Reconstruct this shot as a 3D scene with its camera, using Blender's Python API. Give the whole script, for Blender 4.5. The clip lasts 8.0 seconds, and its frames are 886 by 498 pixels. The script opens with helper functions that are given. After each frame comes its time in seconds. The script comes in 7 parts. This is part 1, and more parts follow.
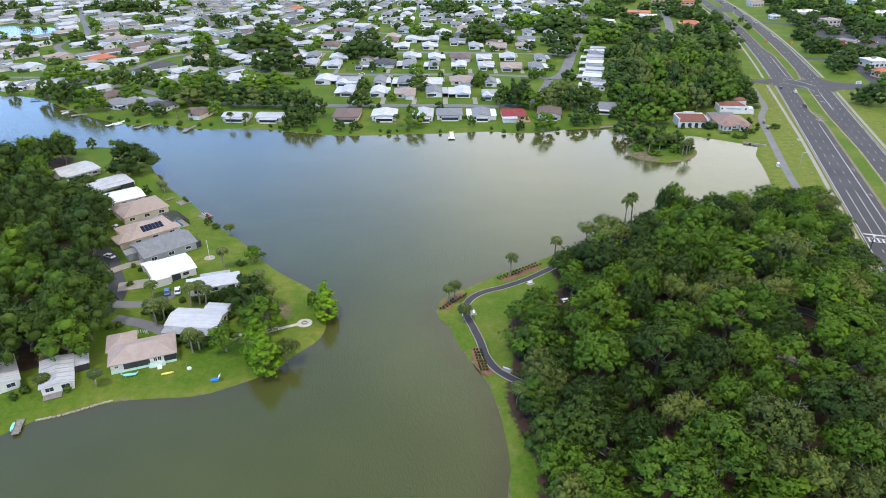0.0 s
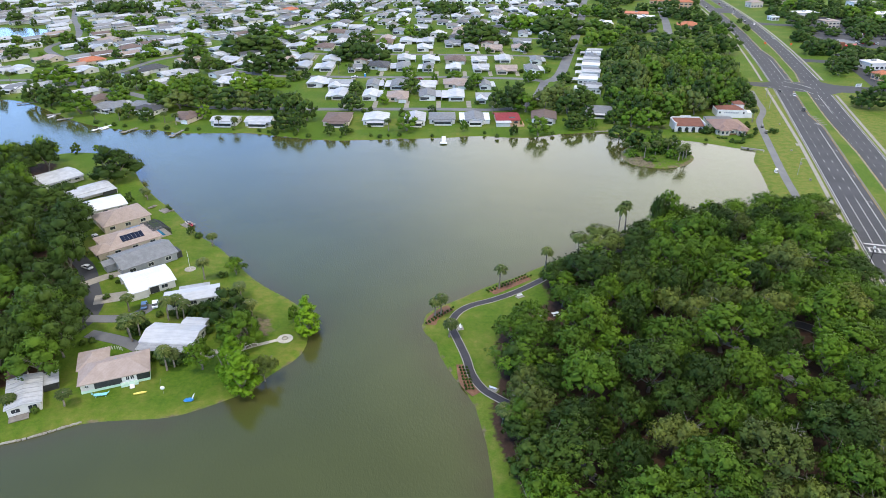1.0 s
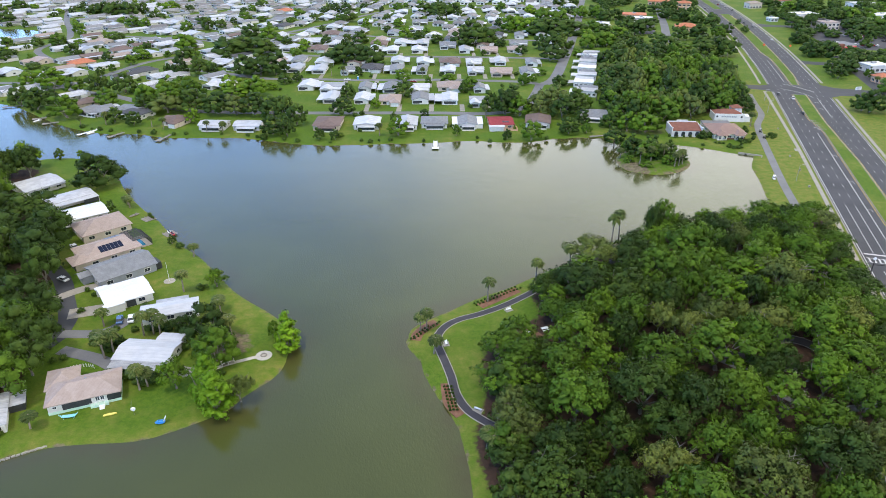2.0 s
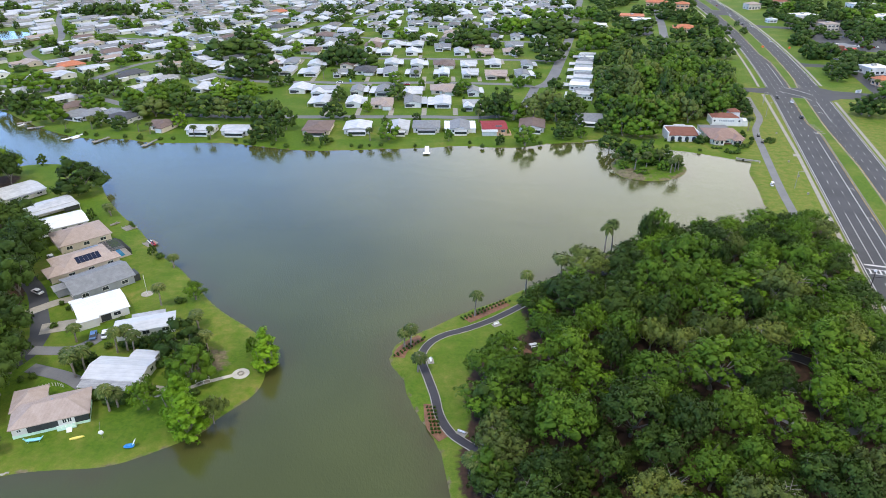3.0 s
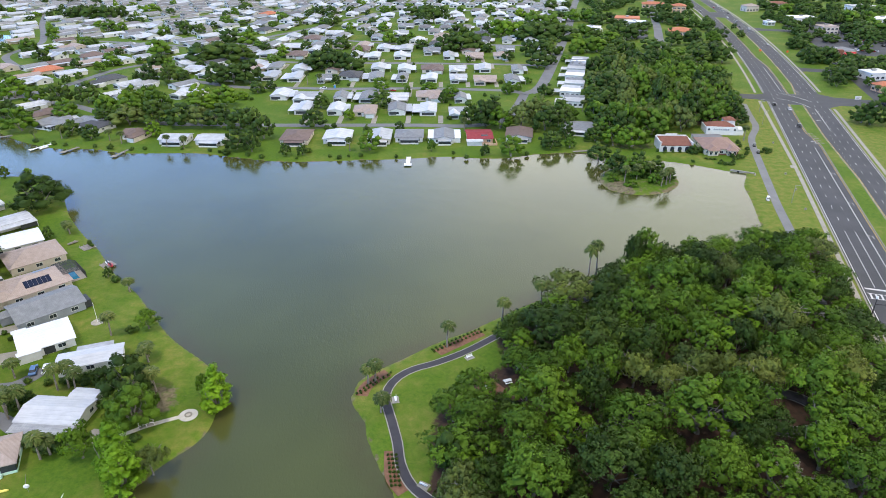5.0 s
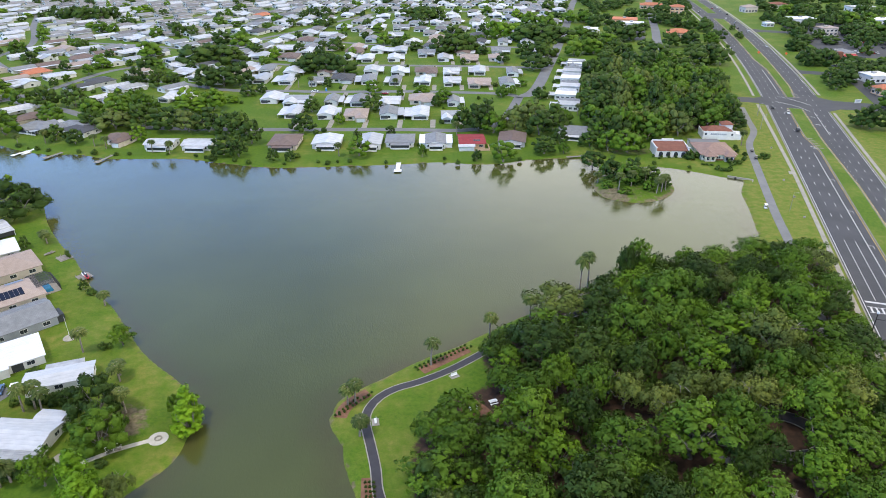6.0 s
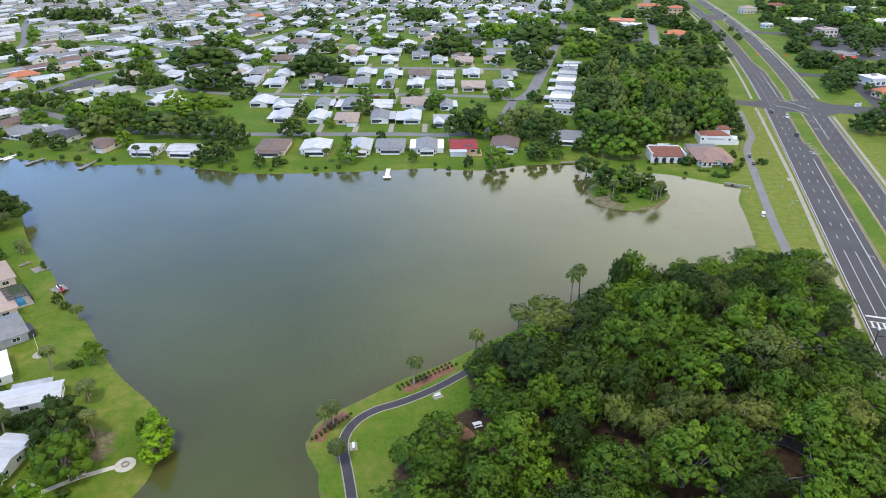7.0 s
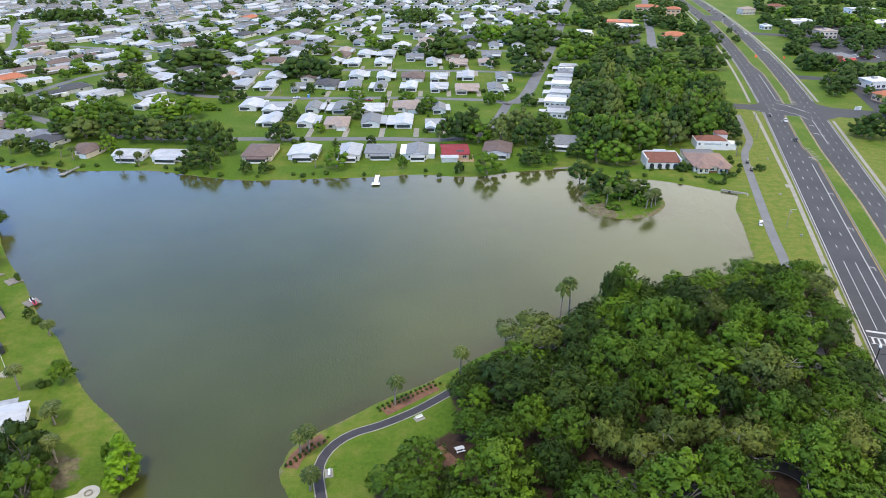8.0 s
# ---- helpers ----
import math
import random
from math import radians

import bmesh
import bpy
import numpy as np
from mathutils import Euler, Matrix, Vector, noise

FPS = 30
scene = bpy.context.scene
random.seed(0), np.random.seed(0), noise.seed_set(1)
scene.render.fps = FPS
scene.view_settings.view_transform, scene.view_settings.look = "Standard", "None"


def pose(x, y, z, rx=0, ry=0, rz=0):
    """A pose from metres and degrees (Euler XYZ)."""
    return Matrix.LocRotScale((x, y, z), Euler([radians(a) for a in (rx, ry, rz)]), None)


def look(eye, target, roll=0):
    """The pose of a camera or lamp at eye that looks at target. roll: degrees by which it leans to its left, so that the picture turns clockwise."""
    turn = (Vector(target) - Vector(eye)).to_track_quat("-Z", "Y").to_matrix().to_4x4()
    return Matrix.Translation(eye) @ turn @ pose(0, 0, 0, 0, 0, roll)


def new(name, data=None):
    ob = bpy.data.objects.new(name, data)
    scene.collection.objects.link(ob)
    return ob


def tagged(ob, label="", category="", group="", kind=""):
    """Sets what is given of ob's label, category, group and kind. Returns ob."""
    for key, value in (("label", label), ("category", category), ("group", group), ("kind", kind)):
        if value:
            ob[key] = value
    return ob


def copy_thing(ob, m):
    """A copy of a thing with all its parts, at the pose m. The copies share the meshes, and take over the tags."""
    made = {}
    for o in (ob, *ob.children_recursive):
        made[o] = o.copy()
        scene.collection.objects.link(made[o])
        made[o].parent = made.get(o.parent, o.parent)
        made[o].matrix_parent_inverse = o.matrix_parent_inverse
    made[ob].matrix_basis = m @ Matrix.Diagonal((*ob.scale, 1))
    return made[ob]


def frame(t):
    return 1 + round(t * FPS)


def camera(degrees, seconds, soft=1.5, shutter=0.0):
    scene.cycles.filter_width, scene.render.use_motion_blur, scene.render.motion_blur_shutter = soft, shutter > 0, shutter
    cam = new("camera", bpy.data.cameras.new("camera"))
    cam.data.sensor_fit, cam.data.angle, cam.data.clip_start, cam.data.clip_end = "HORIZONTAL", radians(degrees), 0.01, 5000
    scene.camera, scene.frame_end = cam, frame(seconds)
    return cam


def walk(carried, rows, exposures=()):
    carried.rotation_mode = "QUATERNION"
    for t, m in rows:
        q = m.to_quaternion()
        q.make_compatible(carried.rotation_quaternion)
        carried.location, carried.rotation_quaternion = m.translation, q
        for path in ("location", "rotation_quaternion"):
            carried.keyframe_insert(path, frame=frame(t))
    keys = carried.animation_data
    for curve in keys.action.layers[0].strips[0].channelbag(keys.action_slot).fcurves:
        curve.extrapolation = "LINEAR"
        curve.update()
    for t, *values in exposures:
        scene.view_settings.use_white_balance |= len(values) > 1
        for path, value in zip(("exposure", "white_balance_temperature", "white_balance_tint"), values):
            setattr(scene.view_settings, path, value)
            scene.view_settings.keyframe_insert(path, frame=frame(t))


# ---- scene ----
cam = camera(67.0, 8.0, soft=0.3)
# seconds, x, y, z, pitch, roll, yaw
ROWS = [
    (0.0, 0.00, 0.00, 112.00, -27.253, 0.038, -0.000),
    (0.5, 2.10, 3.95, 112.08, -27.254, 0.038, -0.010),
    (1.0, 4.20, 7.90, 112.16, -27.255, 0.039, -0.019),
    (1.5, 6.31, 11.87, 112.24, -27.256, 0.039, -0.029),
    (2.0, 8.43, 15.86, 112.31, -27.257, 0.039, -0.038),
    (2.5, 10.55, 19.85, 112.38, -27.258, 0.040, -0.048),
    (3.0, 12.69, 23.85, 112.44, -27.259, 0.040, -0.057),
    (3.5, 14.83, 27.87, 112.50, -27.260, 0.040, -0.067),
    (4.0, 16.98, 31.90, 112.56, -27.261, 0.041, -0.077),
    (4.5, 19.14, 35.94, 112.61, -27.263, 0.041, -0.086),
    (5.0, 21.31, 39.99, 112.66, -27.264, 0.041, -0.096),
    (5.5, 23.49, 44.06, 112.70, -27.265, 0.042, -0.105),
    (6.0, 25.67, 48.13, 112.74, -27.266, 0.042, -0.115),
    (6.5, 27.86, 52.22, 112.78, -27.267, 0.042, -0.125),
    (7.0, 30.06, 56.32, 112.81, -27.268, 0.043, -0.134),
    (7.5, 32.27, 60.43, 112.84, -27.269, 0.043, -0.144),
    (8.0, 34.48, 64.56, 112.87, -27.270, 0.043, -0.153),
]
walk(cam, [(t, pose(x, y, z, 90 + pitch, roll, yaw)) for t, x, y, z, pitch, roll, yaw in ROWS])

# ---- sky, sun and exposure ----
SUN_UP, SUN_ROUND = 68.0, 222.0  # degrees: height, and compass turn from +y clockwise
world = bpy.data.worlds.new("sky")
scene.world = world
world.use_nodes = True
wt = world.node_tree
wt.nodes.clear()
w_out = wt.nodes.new("ShaderNodeOutputWorld")
w_bg = wt.nodes.new("ShaderNodeBackground")
w_sky = wt.nodes.new("ShaderNodeTexSky")
w_sky.sky_type = "NISHITA"
w_sky.sun_disc = False
w_sky.sun_elevation, w_sky.sun_rotation = radians(SUN_UP), radians(SUN_ROUND)
w_sky.dust_density, w_sky.ozone_density = 0.2, 4.0
# broken cloud cover, drawn on a flat layer overhead
w_co = wt.nodes.new("ShaderNodeTexCoord")
w_sep = wt.nodes.new("ShaderNodeSeparateXYZ")
w_add = wt.nodes.new("ShaderNodeMath")
w_add.operation, w_add.inputs[1].default_value = "ADD", 0.25
w_dx = wt.nodes.new("ShaderNodeMath")
w_dx.operation = "DIVIDE"
w_dy = wt.nodes.new("ShaderNodeMath")
w_dy.operation = "DIVIDE"
w_com = wt.nodes.new("ShaderNodeCombineXYZ")
w_noise = wt.nodes.new("ShaderNodeTexNoise")
w_noise.inputs["Scale"].default_value, w_noise.inputs["Detail"].default_value = 0.9, 5.0
w_noise.inputs["Roughness"].default_value = 0.55
w_ramp = wt.nodes.new("ShaderNodeValToRGB")
w_ramp.color_ramp.elements[0].position, w_ramp.color_ramp.elements[1].position = 0.36, 0.66
w_ramp.color_ramp.elements[0].color = (0.12, 0.12, 0.12, 1)  # a thin veil everywhere
w_east = wt.nodes.new("ShaderNodeMath")  # the cover thickens eastwards
w_east.operation, w_east.inputs[1].default_value = "MULTIPLY_ADD", 0.47
w_mix = wt.nodes.new("ShaderNodeMixRGB")
w_blue = wt.nodes.new("ShaderNodeMixRGB")  # the clear air between the clouds
w_blue.blend_type = "MULTIPLY"
w_blue.inputs["Fac"].default_value, w_blue.inputs["Color2"].default_value = 1.0, (2.65, 3.55, 4.85, 1)
w_low = wt.nodes.new("ShaderNodeValToRGB")  # bright haze towards the horizon
w_low.color_ramp.elements[0].position, w_low.color_ramp.elements[1].position = 0.28, 0.70
w_low.color_ramp.elements[0].color, w_low.color_ramp.elements[1].color = (1, 1, 1, 1), (0.41, 0.41, 0.41, 1)
w_haze = wt.nodes.new("ShaderNodeMixRGB")
w_haze.blend_type, w_haze.inputs["Fac"].default_value = "MULTIPLY", 1.0
w_mix.inputs["Color2"].default_value = (22.4, 22.2, 22.0, 1)
for a, b in ((w_co.outputs["Generated"], w_sep.inputs[0]), (w_sep.outputs["Z"], w_add.inputs[0]), (w_sep.outputs["X"], w_dx.inputs[0]),
             (w_add.outputs[0], w_dx.inputs[1]), (w_sep.outputs["Y"], w_dy.inputs[0]), (w_add.outputs[0], w_dy.inputs[1]),
             (w_dx.outputs[0], w_com.inputs["X"]), (w_dy.outputs[0], w_com.inputs["Y"]), (w_com.outputs[0], w_noise.inputs["Vector"]),
             (w_sep.outputs["X"], w_east.inputs[0]), (w_noise.outputs["Fac"], w_east.inputs[2]), (w_east.outputs[0], w_ramp.inputs["Fac"]), (w_ramp.outputs["Color"], w_mix.inputs["Fac"]), (w_sky.outputs["Color"], w_blue.inputs["Color1"]), (w_blue.outputs["Color"], w_mix.inputs["Color1"]),
             (w_mix.outputs["Color"], w_haze.inputs["Color1"]), (w_sep.outputs["Z"], w_low.inputs["Fac"]), (w_low.outputs["Color"], w_haze.inputs["Color2"]), (w_haze.outputs["Color"], w_bg.inputs["Color"]), (w_bg.outputs[0], w_out.inputs["Surface"])):
    wt.links.new(a, b)
w_bg.inputs["Strength"].default_value = 0.15 * 1.58
sun = new("sun", bpy.data.lights.new("sun", "SUN"))
sun.data.energy, sun.data.angle, sun.data.color = 4.1, radians(9), (1.0, 0.94, 0.83)
sun_way = Vector((math.sin(radians(SUN_ROUND)) * math.cos(radians(SUN_UP)), math.cos(radians(SUN_ROUND)) * math.cos(radians(SUN_UP)), math.sin(radians(SUN_UP))))
sun.matrix_world = look(sun_way * 400, (0, 0, 0))
scene.view_settings.exposure = -0.94

# ---- materials ----
def shader(name, rough=0.7, metal=0.0, spec=0.5):
    m = bpy.data.materials.new(name)
    m.use_nodes = True
    b = m.node_tree.nodes["Principled BSDF"]
    b.inputs["Roughness"].default_value, b.inputs["Metallic"].default_value = rough, metal
    b.inputs["Specular IOR Level"].default_value = spec
    return m, m.node_tree, b


def link(t, a, b):
    t.links.new(a, b)


def coords(t, kind="Object"):
    return t.nodes.new("ShaderNodeTexCoord").outputs[kind]


def noise_tex(t, co, scale, detail=4.0, rough=0.6):
    n = t.nodes.new("ShaderNodeTexNoise")
    n.inputs["Scale"].default_value, n.inputs["Detail"].default_value, n.inputs["Roughness"].default_value = scale, detail, rough
    link(t, co, n.inputs["Vector"])
    return n.outputs["Fac"]


def ramp(t, fac, stops):
    r = t.nodes.new("ShaderNodeValToRGB")
    e = r.color_ramp.elements
    while len(e) < len(stops):
        e.new(0.5)
    for k, (p, c) in enumerate(stops):
        e[k].position, e[k].color = p, (*c, 1)
    link(t, fac, r.inputs["Fac"])
    return r.outputs["Color"]


def blend(t, fac, a, b, mode="MIX"):
    n = t.nodes.new("ShaderNodeMixRGB")
    n.blend_type = mode
    for k, v in (("Fac", fac), ("Color1", a), ("Color2", b)):
        if hasattr(v, "links"):
            link(t, v, n.inputs[k])
        else:
            n.inputs[k].default_value = v if k == "Fac" else (*v, 1)
    return n.outputs["Color"]


def bump(t, b, height, strength, distance):
    n = t.nodes.new("ShaderNodeBump")
    n.inputs["Strength"].default_value, n.inputs["Distance"].default_value = strength, distance
    link(t, height, n.inputs["Height"])
    link(t, n.outputs["Normal"], b.inputs["Normal"])


def plain(name, c1, c2, scale=1.0, rough=0.7, metal=0.0, fine=12.0, relief=0.02, vary=0.0, spec=0.5):
    """Two tones in soft patches with a fine grain; vary: how far copies differ in lightness."""
    m, t, b = shader(name, rough, metal, spec)
    co = coords(t)
    big, small = noise_tex(t, co, scale), noise_tex(t, co, fine, 3.0)
    col = blend(t, 0.30, ramp(t, big, ((0.32, c1), (0.68, c2))), ramp(t, small, ((0.3, c1), (0.7, c2))))
    if vary:
        info = t.nodes.new("ShaderNodeObjectInfo")
        col = blend(t, vary, col, ramp(t, info.outputs["Random"], ((0.0, (0.25, 0.25, 0.25)), (1.0, (1.0, 0.98, 0.95)))), "MULTIPLY")
    link(t, col, b.inputs["Base Color"])
    if relief:
        bump(t, b, small, 0.5, relief)
    return m


def leafy(name, dark, mid, light):
    m, t, b = shader(name, 0.6, 0.0, 0.12)
    geo, info = t.nodes.new("ShaderNodeNewGeometry"), t.nodes.new("ShaderNodeObjectInfo")
    col = ramp(t, geo.outputs["Random Per Island"], ((0.0, dark), (0.5, mid), (1.0, light)))
    tint = ramp(t, info.outputs["Random"], ((0.0, (0.72, 0.76, 0.64)), (0.35, (0.95, 0.95, 0.9)), (0.7, (1.08, 1.08, 0.85)), (1.0, (1.34, 1.22, 1.0))))
    col = blend(t, 1.0, col, tint, "MULTIPLY")
    age = t.nodes.new("ShaderNodeAttribute")  # young growth is lighter and yellower
    age.attribute_name = "age"
    shift = t.nodes.new("ShaderNodeMath")
    shift.operation, shift.inputs[1].default_value = "ADD", 0.5
    link(t, age.outputs["Fac"], shift.inputs[0])
    col = blend(t, 1.0, col, ramp(t, shift.outputs[0], ((0.0, (0.52, 0.58, 0.62)), (0.5, (1.0, 1.0, 1.0)), (1.0, (1.48, 1.42, 1.0)))), "MULTIPLY")
    link(t, col, b.inputs["Base Color"])
    tr = t.nodes.new("ShaderNodeBsdfTranslucent")
    link(t, blend(t, 1.0, col, (1.1, 1.25, 0.6), "MULTIPLY"), tr.inputs["Color"])
    mx = t.nodes.new("ShaderNodeMixShader")
    mx.inputs["Fac"].default_value = 0.10
    link(t, b.outputs[0], mx.inputs[1])
    link(t, tr.outputs[0], mx.inputs[2])
    link(t, mx.outputs[0], t.nodes["Material Output"].inputs["Surface"])
    return m


def metal_sheets(name, c1, c2, vary, heap=False):
    """Painted sheet roofing: lapped panels, seams and grey rain streaks."""
    m, t, b = shader(name, 0.5)
    co = coords(t)
    mp = t.nodes.new("ShaderNodeMapping")
    mp.inputs["Scale"].default_value = (0.25, 1.6, 0.6)
    link(t, co, mp.inputs["Vector"])
    col = blend(t, 0.5, ramp(t, noise_tex(t, co, 0.35), ((0.32, c1), (0.66, c2))), ramp(t, noise_tex(t, mp.outputs[0], 1.2, 5.0), ((0.30, c1), (0.58, c2))))
    wave = t.nodes.new("ShaderNodeTexWave")
    wave.bands_direction, wave.wave_profile = "Y", "SAW"
    wave.inputs["Scale"].default_value, wave.inputs["Distortion"].default_value = 0.26, 0.15
    link(t, co, wave.inputs["Vector"])
    col = blend(t, 1.0, col, ramp(t, wave.outputs["Fac"], ((0.0, (0.72, 0.73, 0.74)), (0.10, (1, 1, 1)))), "MULTIPLY")
    if vary:
        each = t.nodes.new("ShaderNodeNewGeometry").outputs["Random Per Island"] if heap else t.nodes.new("ShaderNodeObjectInfo").outputs["Random"]
        col = blend(t, vary, col, ramp(t, each, ((0.0, (0.30, 0.31, 0.32)), (0.4, (0.8, 0.8, 0.8)), (1.0, (1.0, 0.99, 0.97)))), "MULTIPLY")
    link(t, col, b.inputs["Base Color"])
    bump(t, b, wave.outputs["Fac"], 0.4, 0.03)
    return m


def shingled(name, c1, c2, course=0.28, heap=False):
    m, t, b = shader(name, 0.85)
    co = coords(t)
    info = t.nodes.new("ShaderNodeObjectInfo")
    wave = t.nodes.new("ShaderNodeTexWave")
    wave.bands_direction = "Z"
    wave.inputs["Scale"].default_value = 1.0 / course
    wave.inputs["Distortion"].default_value = 1.0
    link(t, co, wave.inputs["Vector"])
    col = blend(t, 0.35, ramp(t, noise_tex(t, co, 0.6), ((0.3, c1), (0.7, c2))), ramp(t, noise_tex(t, co, 9.0), ((0.3, c1), (0.7, c2))))
    col = blend(t, 0.25, col, wave.outputs["Color"], "MULTIPLY")
    each = t.nodes.new("ShaderNodeNewGeometry").outputs["Random Per Island"] if heap else info.outputs["Random"]
    col = blend(t, 0.75 if heap else 0.3, col, ramp(t, each, ((0.0, (0.35, 0.34, 0.34)), (0.5, (0.9, 0.82, 0.74)), (1.0, (1.0, 1.0, 1.0))) if heap else ((0.0, (0.6, 0.6, 0.6)), (1.0, (1.0, 1.0, 1.0)))), "MULTIPLY")
    link(t, col, b.inputs["Base Color"])
    bump(t, b, wave.outputs["Fac"], 0.4, 0.02)
    return m


def grass_material():
    m, t, b = shader("lawn_and_soil", 0.9, 0.0, 0.2)
    co = coords(t)
    lush = ramp(t, noise_tex(t, co, 0.9, 5.0), ((0.3, (0.052, 0.114, 0.006)), (0.7, (0.104, 0.174, 0.012))))
    dry = ramp(t, noise_tex(t, co, 0.35, 5.0), ((0.35, (0.096, 0.162, 0.012)), (0.68, (0.20, 0.195, 0.044))))
    worn = t.nodes.new("ShaderNodeAttribute")
    worn.attribute_name = "dry"
    total = t.nodes.new("ShaderNodeMath")
    total.operation = "MULTIPLY_ADD"
    link(t, worn.outputs["Fac"], total.inputs[0])
    total.inputs[1].default_value = 0.55
    link(t, noise_tex(t, co, 0.035, 6.0, 0.65), total.inputs[2])
    patch = ramp(t, total.outputs[0], ((0.47, (0, 0, 0)), (0.66, (1, 1, 1))))
    col = blend(t, patch, lush, dry)
    fine = noise_tex(t, co, 3.0, 6.0, 0.7)
    col = blend(t, 0.6, col, ramp(t, fine, ((0.3, (0.55, 0.6, 0.5)), (0.65, (1.15, 1.1, 1.0)))), "MULTIPLY")
    for field, c1, c2, scale in (("litter", (0.026, 0.018, 0.012), (0.075, 0.042, 0.026), 0.5), ("shore", (0.085, 0.070, 0.036), (0.21, 0.175, 0.105), 0.8)):
        at = t.nodes.new("ShaderNodeAttribute")
        at.attribute_name = field
        rough_edge = t.nodes.new("ShaderNodeMath")
        rough_edge.operation = "MULTIPLY_ADD"
        link(t, noise_tex(t, co, 0.5, 5.0), rough_edge.inputs[0])
        rough_edge.inputs[1].default_value = 0.9
        link(t, at.outputs["Fac"], rough_edge.inputs[2])
        mask = ramp(t, rough_edge.outputs[0], ((0.80, (0, 0, 0)), (1.0, (1, 1, 1))))
        col = blend(t, mask, col, ramp(t, noise_tex(t, co, scale, 6.0), ((0.3, c1), (0.7, c2))))
    link(t, col, b.inputs["Base Color"])
    bump(t, b, fine, 0.6, 0.15)
    return m


def water_material():
    m, t, b = shader("lake_water", 0.09, 0.0, 0.5)
    b.inputs["IOR"].default_value = 1.50
    co = coords(t)
    deep = ramp(t, noise_tex(t, co, 0.012, 3.0), ((0.35, (0.055, 0.064, 0.016)), (0.65, (0.072, 0.083, 0.022))))
    # brown shallows, with the banks' dark reflection painted into the same edge tint
    at = t.nodes.new("ShaderNodeAttribute")
    at.attribute_name = "shallow"
    sh = t.nodes.new("ShaderNodeMath")
    sh.operation = "MULTIPLY"
    link(t, at.outputs["Fac"], sh.inputs[0])
    link(t, ramp(t, noise_tex(t, co, 0.08, 4.0), ((0.3, (0.25, 0.25, 0.25)), (0.7, (1, 1, 1)))), sh.inputs[1])
    link(t, blend(t, sh.outputs[0], deep, (0.062, 0.054, 0.018)), b.inputs["Base Color"])
    mp = t.nodes.new("ShaderNodeMapping")
    mp.inputs["Rotation"].default_value = (0, 0, radians(35))
    mp.inputs["Scale"].default_value = (1.0, 0.45, 1.0)
    link(t, co, mp.inputs["Vector"])
    ripples = blend(t, 0.6, noise_tex(t, mp.outputs[0], 0.7, 3.0), noise_tex(t, mp.outputs[0], 2.0, 3.0))
    calm = ramp(t, noise_tex(t, co, 0.018, 4.0), ((0.35, (0.25, 0.25, 0.25)), (0.65, (1, 1, 1))))
    bump(t, b, blend(t, 1.0, ripples, calm, "MULTIPLY"), 0.8, 0.13)
    return m


def glass_material(name, tint, rough=0.05):
    m, t, b = shader(name, rough, 0.0, 0.6)
    co = coords(t)
    link(t, ramp(t, noise_tex(t, co, 0.7), ((0.3, tint), (0.7, tuple(min(1, 1.8 * v) for v in tint)))), b.inputs["Base Color"])
    return m


GRASS, WATER = grass_material(), water_material()
ASPHALT = plain("worn_asphalt", (0.040, 0.041, 0.045), (0.064, 0.065, 0.069), 0.08, 0.85, 0, 2.0, 0.01)
STREET = plain("pale_street_asphalt", (0.12, 0.12, 0.125), (0.19, 0.19, 0.19), 0.1, 0.9, 0, 2.0, 0.01)
PATHTAR = plain("dark_path_tar", (0.028, 0.026, 0.030), (0.050, 0.046, 0.050), 0.3, 0.8, 0, 4.0, 0.01)
CARTWAY = plain("grey_cartway", (0.14, 0.14, 0.14), (0.20, 0.20, 0.195), 0.2, 0.9, 0, 3.0, 0.01)
CONCRETE = plain("concrete", (0.23, 0.21, 0.17), (0.37, 0.345, 0.295), 0.4, 0.9, 0, 6.0, 0.01, 0.25)
PAINT = plain("road_paint", (0.42, 0.42, 0.41), (0.66, 0.66, 0.64), 0.8, 0.6, 0, 8.0, 0.0)
YELLOW = plain("yellow_paint", (0.55, 0.38, 0.06), (0.70, 0.50, 0.10), 0.8, 0.6, 0, 8.0, 0.0)
MULCH = plain("red_mulch", (0.12, 0.056, 0.030), (0.25, 0.125, 0.070), 0.8, 0.95, 0, 9.0, 0.08)
SAND = plain("bare_sand", (0.30, 0.22, 0.14), (0.44, 0.34, 0.24), 0.6, 0.95, 0, 7.0, 0.03)
BARK = plain("grey_bark", (0.10, 0.088, 0.072), (0.25, 0.23, 0.20), 1.2, 0.95, 0, 9.0, 0.05)
PALMBARK = plain("palm_bark", (0.16, 0.13, 0.10), (0.30, 0.26, 0.21), 2.0, 0.95, 0, 12.0, 0.03)
LEAF = leafy("oak_leaves", (0.057, 0.110, 0.011), (0.073, 0.138, 0.014), (0.098, 0.172, 0.021))
LEAFDARK = leafy("dark_leaves", (0.031, 0.060, 0.011), (0.042, 0.078, 0.015), (0.060, 0.100, 0.021))
LEAFBRIGHT = leafy("bright_leaves", (0.074, 0.142, 0.01), (0.094, 0.172, 0.014), (0.12, 0.205, 0.02))
LEAFPALE = leafy("grey_green_leaves", (0.082, 0.112, 0.028), (0.104, 0.138, 0.036), (0.134, 0.168, 0.048))
PALMLEAF = leafy("palm_fronds", (0.036, 0.064, 0.014), (0.070, 0.100, 0.026), (0.125, 0.140, 0.050))
SHRUB = leafy("shrub_leaves", (0.031, 0.061, 0.012), (0.049, 0.089, 0.017), (0.084, 0.128, 0.027))
WHITEWALL = plain("white_siding", (0.62, 0.61, 0.58), (0.80, 0.79, 0.76), 0.5, 0.7, 0, 5.0, 0.004, 0.22)
